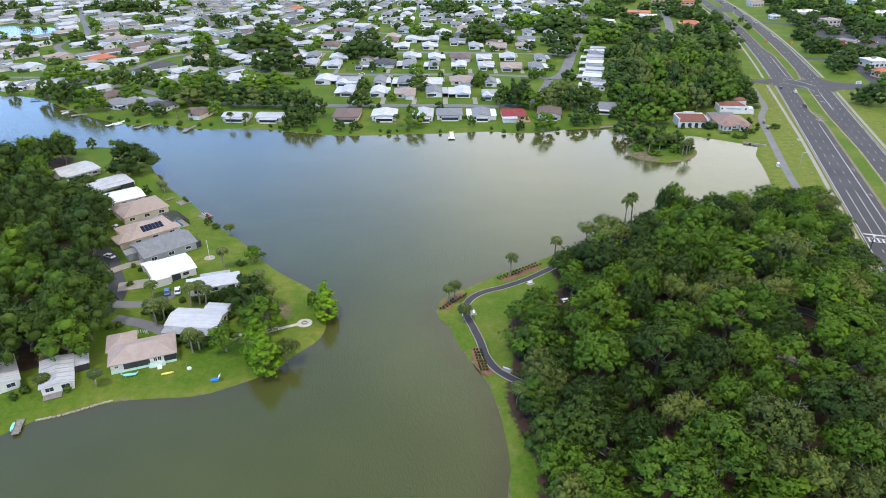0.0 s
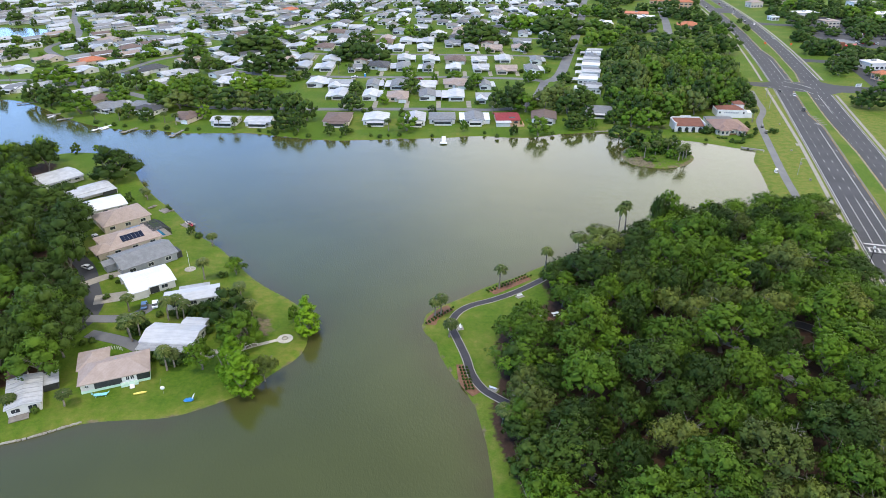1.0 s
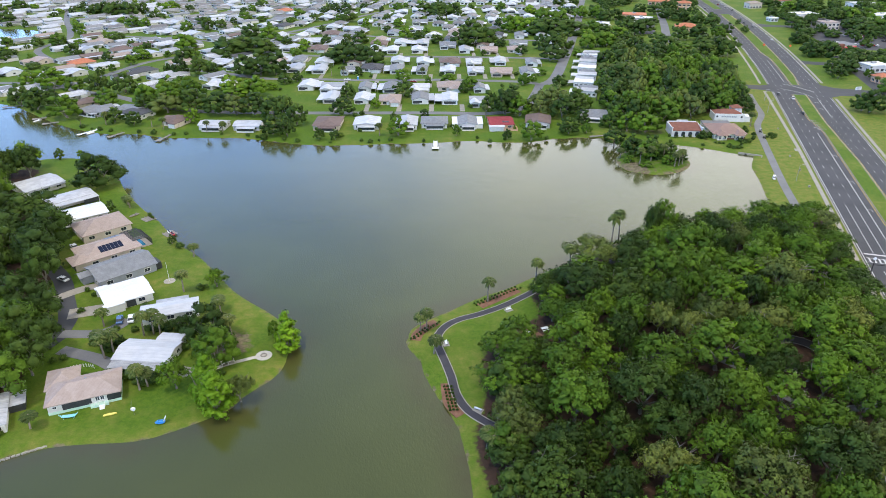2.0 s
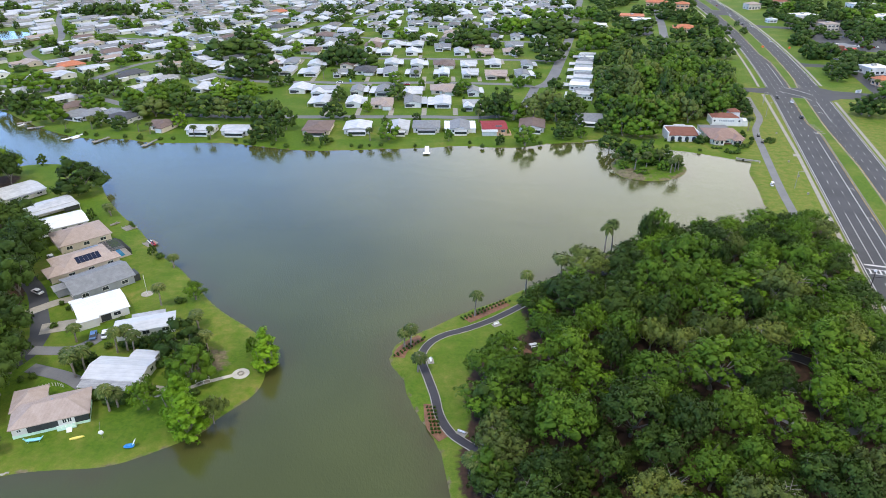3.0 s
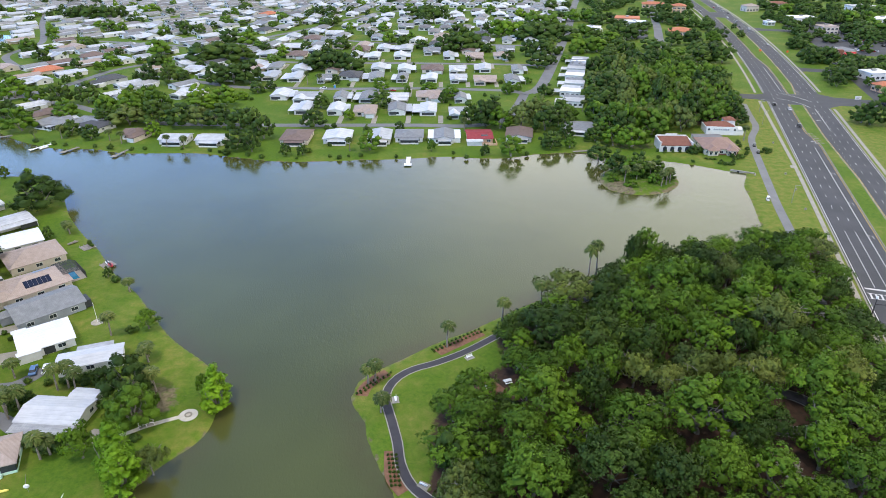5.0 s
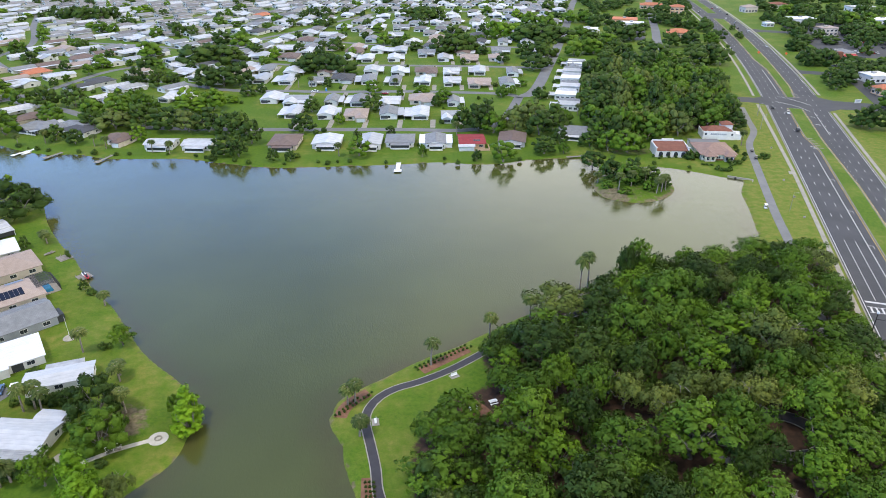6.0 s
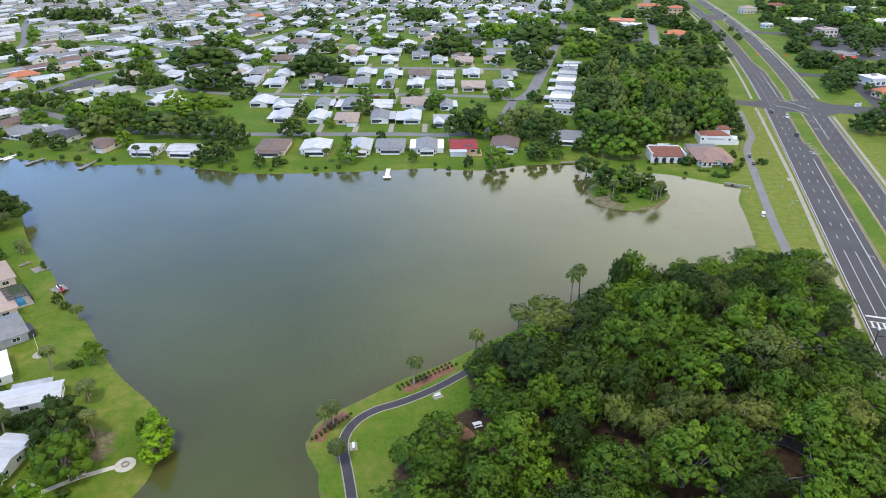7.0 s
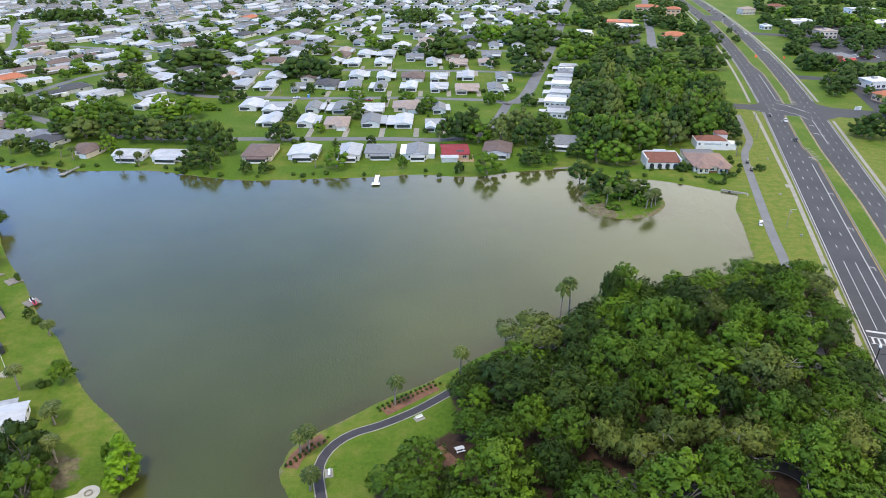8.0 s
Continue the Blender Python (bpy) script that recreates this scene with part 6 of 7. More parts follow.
for x, y in plots[free_of(plots, 8.0, 8.0)]:
    if any((x - a) ** 2 + (y - b) ** 2 < 17.0 ** 2 for a, b, c in BUILT):
        continue
    BUILT.append((x, y, 7.0))
    key, yaw = "wwwggggtbd"[rng.integers(10)], (-40 if x < -150 else -8) + rng.uniform(-4, 4)
    m = pose(x, y, 0, 0, 0, yaw) @ Matrix.Diagonal((rng.uniform(0.85, 1.2), 1, 1, 1))
    if y < 690:
        if key not in PLAIN:
            ob = PLAIN[key] = thing("bungalow", WORDS[key], "house", group="bungalows further back")
            part("wall", wall_shape(9.0, 18.0, 2.7, 1.4, "gable"), WHITEWALL if key in "wgd" else TANWALL, ob)
            part("roof", roof_shape(9.0, 18.0, 2.76, 1.4, "gable", 0.5), ROOFS[key][0], ob)
            window_at(ob, pose(-1.5, -9.01, 1.5), 2.4, 1.2)
            part("carport_roof", Shape().box(4.5, 8.4, -8.0, 4.0, 2.45, 2.58), METALROOF, ob)
            part("side_room", Shape().box(4.5, 7.9, 2.0, 7.0, -0.2, 2.44), WHITEWALL if key in "wgd" else TANWALL, ob)
        else:
            ob = copy_thing(PLAIN[key], pose(0, 0, 0))
        ob.matrix_basis = m
    else:
        r, w = roof_shape(10.0, 18.0, 2.76, 1.5, "gable" if key in "wg" else "hip", 0.5), wall_shape(10.0, 18.0, 2.7, 1.5, "gable" if key in "wg" else "hip")
        heap["roof_w" if key in "w" else "roof_g"].add([m @ Vector(v) for v in r.v], r.f)
        heap["wall"].add([m @ Vector(v) for v in w.v], w.f)
        heap["glass"].box(-3.5, -0.5, -9.06, -9.0, 0.9, 2.1, m).box(1.0, 3.6, -9.06, -9.0, 0.2, 2.2, m)
        heap["roof_w"].box(5.0, 8.6, -8.0, 5.0, 2.4, 2.54, m)
for key, material, label in (("roof_w", FARWHITEROOF, "white metal roofs of far bungalows"), ("roof_g", FARGREYROOF, "grey shingle roofs of far bungalows"), ("wall", WHITEWALL, "white walls of far bungalows"), ("glass", PANE, "dark windows and doors of far bungalows")):
    solid("far_" + ("windows" if key == "glass" else "walls" if key == "wall" else "roofs"), heap[key], material, label, "houses", "stuff")
# drives from the house fronts to the streets
for y0, y1, row in ((417, 433, (-62, -42, -22, -2, 17, 33)), (477, 497, (-64, -42, -25, -4, 15)), (503, 518, (-103, -84, -45, -23, -4, 17, 36, 56, 72)), (562, 579, (-104, -24, -4, 17, 36, 57, 78)), (585, 597, (-120, -30, -9, 31, 51, 70))):
    for x in row:
        solid("driveway", Shape().box(x + 2.0, x + 5.0, y0, y1, 0, 0.055), CONCRETE, "pale concrete driveway beside a bungalow", "driveway", "structure")

# ---- woods on the park peninsula and on the cottage shore ----
def park_sort(p):
    q = rng.random()
    w = rng.uniform(11.0, 21.0)
    sort = "near_o" if q < 0.42 else "near_d" if q < 0.70 else "near_s" if q < 0.90 else "near_b"
    h = w * 0.34 + rng.uniform(6.0, 9.0)
    return sort, w, h * min(1.0, 0.60 + 0.020 * float(np.hypot(*(WOODS - p).T).min()))


CLEARINGS = [(36, 179, 7.5), (107, 167, 8.0), (97, 150, 7.0), (88, 118, 6.5), (74, 170, 5.0)]
WOODS_IN = WOODS + (WOODS.mean(0) - WOODS) * 0.06
stood = fill(WOODS_IN, 0.325, park_sort, "trees of the park woods", CLEARINGS, "live_oak")
fill(WOODS_IN, 0.30, lambda p: ("young_d", rng.uniform(5.5, 9.0), rng.uniform(4.5, 7.0)), "young trees of the park woods", CLEARINGS, "young_oak", stood)
fill(LEFT_WOODS, 0.33, lambda p: ("mid_d" if rng.random() < 0.75 else "mid_o", rng.uniform(12, 20), rng.uniform(12, 16)), "trees of the cottage woods", (), "laurel_oak")
GROVE = curve_through([(112, 392), (128, 385), (150, 398), (166, 410), (190, 420), (203, 470), (217, 520), (212, 545), (170, 545), (128, 500), (112, 440)], 5.0, True)
fill(GROVE, 0.38, lambda p: (("far_d", "far_o", "far_o", "far_s")[rng.integers(4)], rng.uniform(11, 19), rng.uniform(10, 18.5)), "trees of the grove by the highway", [(122, 415, 6), (128, 405, 5)], "grove_oak")
for x, y, w, h, sort in ((-104, 169, 15, 13, "mid_d"), (-101.5, 160, 13.5, 12.5, "mid_d"), (-112, 158, 15, 14, "mid_d"), (-113, 172, 16, 14, "mid_d"), (-110, 184, 13, 12, "mid_d"), (-47.8, 145.8, 9.6, 12.0, "cypress_c"), (-50.8, 150.2, 9.0, 13.0, "cypress_c"), (-43.0, 149.5, 8.0, 8.5, "near_s"), (-35.4, 171.3, 7.4, 8.5, "cypress_c"), (-36.4, 175.4, 6.8, 9.5, "cypress_c"), (-61, 154.5, 9.2, 10.0, "near_b"),
                         (-54.0, 166.5, 12.5, 10.5, "round_o"), (-59.5, 177, 13.0, 11, "round_d"), (-67.5, 180.5, 6.5, 6.0, "round_d"), (-146, 298, 22, 14, "round_d"), (-66.2, 206.9, 7.5, 7, "near_b"), (-41, 178, 3.5, 6, "far_o"),
                         (24.0, 166.5, 12, 9.0, "near_o"), (24.5, 153, 11.5, 9.5, "round_d"), (25.5, 142.5, 11, 9.5, "near_s"), (23, 131, 10, 9, "round_o"), (24.5, 116, 12, 11, "round_d"), (25, 106, 12.5, 11, "near_o"), (26, 97, 12, 11, "near_s"), (40, 198, 9, 8.5, "near_d"), (90, 243, 12, 17, "near_b"), (86, 240, 8, 16, "near_d"), (-92, 238, 3.2, 4.0, "far_d"), (-128, 268, 4, 5, "far_d"), (-181, 331, 5, 6, "far_d"), (-172, 334, 4, 4, "far_o"),
                         (-157, 321, 5, 5, "far_o"), (109, 330, 11, 10, "far_o"), (113, 338, 10, 10, "far_d"), (121, 333, 9, 8, "far_d"), (104, 337, 11, 11, "far_d"), (117, 322, 7, 6, "far_o"), (125, 327, 7, 5, "far_d"), (113, 331, 10, 9, "far_d"), (99, 325, 6, 4, "far_o"), (106, 318, 6, 3.5, "far_b"), (102, 343, 7, 6, "far_o"), (98, 352, 11, 10, "far_d")):
    plant(sort, x, y, w, h)
for x, y, w, h in ((108, 336, 6, 4), (113, 335, 6, 3.6), (118, 337, 5.5, 4), (103, 333, 5, 3), (122, 334, 6, 4.6), (125, 329, 5, 3.6), (121, 327, 6, 4.2), (115, 329, 5, 3), (110, 330, 5, 2.6), (104.5, 320, 5, 1.8), (107.5, 318, 5, 1.6), (99.5, 330, 4, 2.2), (117, 323, 4, 2), (113, 340, 5, 3.5), (107, 341, 5, 3.5),
                   (148.7, 364.6, 6.4, 4.2), (152.5, 355.8, 2.2, 1.1), (154.4, 355.3, 2.2, 1.1), (156.3, 354.9, 2.2, 1.1), (157, 349, 2.8, 1.9), (158.8, 347.4, 2.8, 1.9), (160.8, 346.9, 2.8, 1.9), (162.6, 347.8, 2.8, 1.9), (158.2, 351.0, 2.4, 1.8), (163.6, 350, 2.6, 1.8), (168, 355.8, 2.4, 1.6), (170.7, 356.7, 3.4, 2.4), (166, 354.6, 2.2, 1.4),
                   (184, 365, 2.2, 1.4), (-76.8, 180.8, 3.2, 2.6), (-74.9, 182.2, 3.4, 2.8), (-72.8, 183.4, 3.4, 2.8), (-70.8, 184.6, 3.2, 2.6), (-91, 174.2, 3.4, 2.4), (-86.8, 173.0, 4.2, 3.0), (-84.2, 174.6, 4.0, 3.0), (-86.0, 171.0, 3.0, 2.0), (-77.4, 158.6, 3.6, 3.0), (-74.8, 158.6, 3.8, 2.8), (-72.4, 157, 3.4, 2.4), (-70.0, 156, 3.0, 2.0), (-51.5, 160.2, 3.0, 2.0), (-99.0, 165.8, 2.2, 1.8), (-96.8, 167.2, 2.4, 2.0), (-103.5, 191.5, 3.0, 1.6), (-84.5, 193.5, 4.0, 2.0), (185.8, 363.6, 2.2, 1.4), (187.8, 364.4, 2.2, 1.4), (188.4, 366.4, 2.2, 1.4), (178.4, 369.4, 2.6, 2.0), (176.5, 374, 2.6, 2.0), (177.5, 380, 3, 2.4), (134, 364.6, 1.8, 1.3), (131.6, 367, 1.8, 1.8)):
    plant("shrub_u", x, y, w, h, label="leafy green shrub in a cottage garden" if x < 0 else "dense dark green shrub by the lake" if x < 131 else "clipped green hedge shrub beside the building")
for x, y, h in ((3.6, 181.5, 6.5), (1.8, 180.6, 5.6), (6.0, 169.6, 6.0), (22.6, 197.2, 6.6), (52.6, 220, 6.8), (70.6, 236.4, 10), (73.6, 238, 11), (39.5, 210, 7), (18.6, 132.5, 6.0), (19.5, 130, 5.0), (-53.2, 178.0, 6.5), (-55, 180.5, 5.5), (-61, 193, 5.0), (-60, 190.5, 5.5), (-76, 203.5, 7.0), (-81, 228.5, 4.6), (-87, 169.5, 7.0), (-84.5, 170.6, 7.5), (-88.5, 172, 6.5),
                (-85.5, 167.5, 6.0), (-79, 178.5, 6.5), (-76.6, 179.5, 6.2), (-74, 178, 5.5), (-70.5, 154.0, 7), (-69, 155.5, 6), (-93, 183.5, 5.0), (103.5, 322, 7.5), (119, 318, 6.0), (121.5, 319.5, 6.4), (124, 322, 6), (117, 329, 7), (110, 326, 7), (96.5, 332, 5), (-104, 138, 3.5), (-91, 139.5, 3.4), (-122, 272, 4.5), (-124, 275, 4)):
    ob = plant("palm_p", x, y, 4.0 + 0.12 * h, h + 0.5, 0.0 if y < 300 or x < 0 else 0.4)
for x, y, w in ((-88.4, 235.2, 3.4), (-71, 204.8, 3.2), (-69.5, 205.6, 2.4), (-97, 137, 2.4), (-108, 137, 3.0), (-109.5, 134, 2.6), (-64.8, 172, 3), (-68, 157.5, 4), (-66, 158.5, 3.6), (-97.2, 204.5, 2.6), (-104, 201, 1.8), (-107.5, 204, 2.0), (-82.5, 180.6, 2.8), (-79, 181.5, 2.6), (-72.5, 180.5, 3), (-88.5, 181.5, 2.2),
                (-51.5, 174.5, 2), (186.8, 367.7, 3.2), (188.6, 366.2, 3.0), (166, 358, 3), (168.5, 357.4, 2.6), (171, 358, 2.6), (174.5, 361, 2.4), (176, 364, 2.4), (153.5, 366, 5.0), (178, 370, 2), (33.5, 357, 3), (-30, 357, 3), (-88, 363, 5), (-150, 372, 4), (64, 362, 3), (-36, 388, 2.6), (-36.5, 384, 2.6), (-37, 380, 2.6), (-37.5, 376, 2.6), (-36, 392, 2.6), (-52, 369, 3.5), (-47, 367, 4)):
    plant("shrub_u", x, y, w)
rowed = [(0.2 + 0.9 * k + 0.2 * (k % 2), 177.0 + 1.05 * k) for k in range(9)] + [(19 + 1.15 * k, 194.9 + 0.82 * k) for k in range(14)] + [(18.4 + 1.15 * k, 195.9 + 0.85 * k) for k in range(13)] + [(-0.8 + 0.8 * k, 176.6 + 1.1 * k) for k in range(7)] + [(8.8 + 0.2 * k + 0.9 * j, 155.0 - 1.3 * k) for k in range(8) for j in range(3)]
for x, y in rowed:
    plant("shrub_u", x, y, rng.uniform(0.7, 1.0), 0.8, group="young shrubs in the mulch beds", label="small young shrub set in red mulch")
for quarter, words in TREES.items():
    for word in words.split():
        x, y, w, sort = word.split(",")
        x, y, w = float(x) + rng.uniform(-1, 1), float(y), float(w)
        if sort == "o" and rng.random() < 0.5:
            sort = "d"
        if sort == "p":
            plant("palm_p", x, y, 4.6, rng.uniform(6, 9))
        elif w < 4.5:
            plant("shrub_u", x, y, w)
        elif w > 20:  # wide crowns are clumps of several trees
            n = 2 + int(w > 28) + int(w > 36)
            for k in range(n):
                plant(("dist_" if y > 560 else "far_") + sort, x + (k / (n - 1) - 0.5) * w * 0.62, y - 9 + rng.uniform(-4, 4), w * rng.uniform(0.54, 0.70), min(16.5, 7 + w * 0.30) * rng.uniform(0.88, 1.05), name="garden_tree")
        else:
            plant(("dist_" if y > 560 else "far_") + sort, x, y - 0.25 * max(0, w - 8), w * 1.08, min(14, 3.2 + w * 0.58), name="garden_tree")

# big oaks along the lakeside street
for x, y, w, h, sort in ((-172, 418, 14, 10, "far_d"), (-158, 415, 20, 13, "far_s"), (-143, 418, 19, 14, "far_d"), (-127, 412, 18, 13.5, "far_d"), (-115, 410, 15, 13, "far_s"), (-104, 410, 18, 13, "far_d"), (-92, 407, 17, 13, "far_d"), (-84, 402, 13, 14, "far_d"), (-75, 389, 12, 13, "far_d"), (-76, 368, 9, 11, "far_d"),
                         (-163, 454, 15, 14, "far_o"), (-128, 449, 20, 9, "far_b"), (38, 415, 14, 13, "far_d"), (46, 410, 16, 15, "far_d"), (54, 407, 14, 13, "far_b"), (50, 424, 16, 14, "far_d"), (66, 411, 17, 15, "far_s"), (78, 427, 17, 14, "far_s"), (79, 404, 16, 14, "far_d"), (88, 414, 17, 14, "far_d"), (88, 389, 10, 9, "far_d"), (95, 424, 12, 10, "far_o"), (112, 404, 13, 13, "far_d"), (111, 377, 12, 12, "far_b")):
    plant(sort, x, y, w, h, name="lakeside_oak")

# small trees and bushes between the houses
lattice = np.stack([rng.uniform(-520, 125, 1800), rng.uniform(425, 1000, 1800)], 1)
for x, y in lattice[free_of(lattice, 3.5, 3.5)][:250]:
    if rng.random() < 0.40:
        plant("shrub_u", x, y, rng.uniform(1.8, 4.0), name="garden_shrub")
    else:
        plant(("dist_o", "dist_d", "dist_b")[rng.integers(3)], x, y, rng.uniform(5, 14), rng.uniform(5, 10), name="street_tree")
lattice = np.stack([rng.uniform(280, 700, 1500), rng.uniform(430, 1050, 1500)], 1)
heap = []
for x, y in lattice[free_of(lattice, 6.0, 2.5)][:400]:
    if (np.array((x, y)) - HW0) @ HWN > 40:
        if y < 560:
            plant(("dist_o", "dist_d")[rng.integers(2)], x, y, rng.uniform(10, 20), rng.uniform(7, 13), name="roadside_oak")
        else:
            heap.append((x, y))
lattice = np.stack([rng.uniform(110, 330, 500), rng.uniform(570, 1050, 500)], 1)
west = (lattice - HW0) @ HWN
for x, y in lattice[free_of(lattice, 7.0, 4.0) & (west < -24)][:70]:
    if y < 700:
        plant(("dist_o", "dist_d")[rng.integers(2)], x, y, rng.uniform(10, 18), rng.uniform(7, 13), name="roadside_oak")
    else:
        heap.append((x, y))
heap += list(np.stack([rng.uniform(-700, 150, 90), rng.uniform(930, 1250, 90)], 1))
far_woods("far_woods", heap, "scattered dark green oaks far behind the town")
# bushes and young trees along the far bank
bank_line = curve_through(FAR_SHORE[1:-4], 6.5)
for x, y in bank_line + rng.normal(0, 1.0, bank_line.shape) + (0, 3.2):
    if rng.random() < 0.45:
        plant("shrub_u", x, y, rng.uniform(1.2, 3.4), name="bank_shrub")
    elif rng.random() < 0.2 and x < -70:
        plant("palm_p", x, y + 4, 4.4, rng.uniform(5, 8))
    elif rng.random() < 0.22:
        plant(("far_o", "far_b", "far_d")[rng.integers(3)], x, y + 5, rng.uniform(4, 8), rng.uniform(4, 8), name="bank_tree")

# ---- vehicles ----
def car(x, y, yaw, paint, label, tall=1.0, z=0.07):
    ob = thing("car", label, "car", pose(x, y, z, 0, 0, yaw), "cars")
    b = Shape()
    prof = [(-2.25, 0.35), (-2.3, 0.72), (-2.15, 0.92 * tall), (2.0, 0.92 * tall), (2.28, 0.68), (2.25, 0.35)]
    b.add([(-0.88, a, c) for a, c in prof] + [(0.88, a, c) for a, c in prof], [tuple(range(5, -1, -1)), tuple(range(6, 12))] + [(i, (i + 1) % 6, 6 + (i + 1) % 6, 6 + i) for i in range(6)])
    part("body", b, paint, ob)
    g, t = Shape(), Shape()
    z0, z1 = 0.92 * tall, 1.42 * tall
    lo, hi = [(-0.84, -1.7), (0.84, -1.7), (0.84, 1.1), (-0.84, 1.1)], [(-0.68, -1.15), (0.68, -1.15), (0.68, 0.35), (-0.68, 0.35)]
    g.add([(a, c, z0) for a, c in lo] + [(a, c, z1) for a, c in hi], [(i, (i + 1) % 4, 4 + (i + 1) % 4, 4 + i) for i in range(4)])
    part("glazing", g, PANE, ob, "dark tinted windows")
    part("roof", t.block(-0.68, 0.68, -1.15, 0.35, z1, z1 + 0.05, 0.03), paint, ob)
    for sx in (-0.84, 0.84):
        for sy in (-1.4, 1.4):
            wheel = part("wheel", Shape().tube([(sx - 0.1, sy, 0.33), (sx + 0.1, sy, 0.33)], [0.33, 0.33], 12), RUBBER, ob)
            part("rim", Shape().tube([(sx - 0.12, sy, 0.33), (sx + 0.12, sy, 0.33)], [0.2, 0.2], 8), STEEL, wheel)
        part("headlight", Shape().box(sx * 0.7 - 0.15, sx * 0.7 + 0.15, 2.2, 2.31, 0.62, 0.76), TRIM, ob)
    return ob


def on_road(u, v, paint, label, tall=1.0, away=True):
    x, y = hw(u, v)
    car(x, y, -16.9 if away else 163.1, paint, label, tall)


on_road(142, -2.0, CARBLACK, "black car on the highway", away=False)
on_road(133, 5.5, CARWHITE, "white car on the highway", away=False)
on_road(96, 5.5, CARBLACK, "black sport utility car on the highway", 1.2, away=False)
for u, v, p, l in ((358, 27.5, CARWHITE, "white car on the far carriageway"), (430, 24, CARGREY, "silver car on the far carriageway"), (445, 27.5, CARWHITE, "white car on the far carriageway"), (455, 20, CARBLACK, "black car on the far carriageway"),
                   (490, 23.7, CARGREY, "silver car on the far carriageway"), (520, 20, CARWHITE, "white car on the far carriageway"), (555, 27.5, CARBLACK, "black car on the far carriageway"), (575, 24, CARGREY, "silver car on the far carriageway"), (600, 20, CARRED, "red car on the far carriageway"), (610, 27.5, CARWHITE, "white car on the far carriageway")):
    on_road(u, v, p, l, 1.1)
on_road(560, -2, CARBLACK, "black car on the near carriageway", away=False)
for x, y, yaw, p, l in ((-89.4, 186.2, 20, CARBLUE, "blue car parked on a cottage drive"), (-86.2, 186.8, 20, CARWHITE, "white car parked on a cottage drive"), (-119, 211, 60, CARWHITE, "white car parked by a hedge"), (-127, 235, 45, CARWHITE, "white car parked by a tan house"), (-118.5, 219, 45, CARGREY, "silver car parked by a cottage"),
                        (-139, 253, 50, CARWHITE, "white car under the oaks"), (-12, 492, 80, CARRED, "dark red car on a drive"), (12, 435, 0, CARWHITE, "white car under a carport"), (103, 590, -14, CARWHITE, "white car on the avenue"), (-60, 498.5, 90, CARWHITE, "white pickup on the street"), (28, 536, 0, CARBLACK, "dark car on a drive"),
                        (334, 577, 20, CARBLACK, "black car in the car park"), (337, 579, 20, CARBLACK, "black car in the car park"), (331, 575, 20, CARGREY, "silver car in the car park"), (322, 531, 100, CARWHITE, "white car in the car park"), (340, 545, 20, CARBLUE, "blue car in the car park"), (378, 632, 20, CARWHITE, "white car in the car park"), (382, 634, 20, CARGREY, "silver car in the car park"), (386, 636, 20, CARBLACK, "black car in the car park"),
                        (-310, 475, 10, CARGREY, "silver car by a bungalow"), (-200, 470, 10, CARBLACK, "dark car under a carport")):
    car(x, y, yaw, p, l)


def far_car(x, y, yaw, paint, label):
    ob = thing("parked_car", label, "car", pose(x, y, 0.06, 0, 0, yaw), "cars in the car parks")
    part("body", Shape().block(-0.88, 0.88, -2.25, 2.25, 0.3, 0.92, 0.12), paint, ob)
    part("glazing", Shape().add([(-0.84, -1.7, 0.92), (0.84, -1.7, 0.92), (0.84, 1.1, 0.92), (-0.84, 1.1, 0.92), (-0.68, -1.15, 1.42), (0.68, -1.15, 1.42), (0.68, 0.35, 1.42), (-0.68, 0.35, 1.42)], [(0, 1, 5, 4), (1, 2, 6, 5), (2, 3, 7, 6), (3, 0, 4, 7)]), PANE, ob)
    part("roof", Shape().block(-0.68, 0.68, -1.15, 0.35, 1.42, 1.47, 0.03), paint, ob)
    for sx in (-0.8, 0.8):
        part("wheel_pair", Shape().tube([(sx - 0.08, -1.4, 0.33), (sx + 0.08, -1.4, 0.33)], [0.33, 0.33], 8).tube([(sx - 0.08, 1.4, 0.33), (sx + 0.08, 1.4, 0.33)], [0.33, 0.33], 8), RUBBER, ob)


TINTS = ((CARWHITE, "white car in the car park"), (CARBLACK, "black car in the car park"), (CARGREY, "silver car in the car park"), (CARRED, "red car in the car park"), (CARWHITE, "white car in the car park"))
for u, v0, n in ((163, 84, 6), (205, 96, 6), (222, 90, 5), (352, 92, 8), (380, 120, 8), (402, 100, 7)):
    for k in range(n):
        if rng.random() < 0.75:
            x, y = hw(u, v0 + 3.0 * k)
            far_car(x, y, -16.9 + rng.uniform(-3, 3), *TINTS[rng.integers(5)])


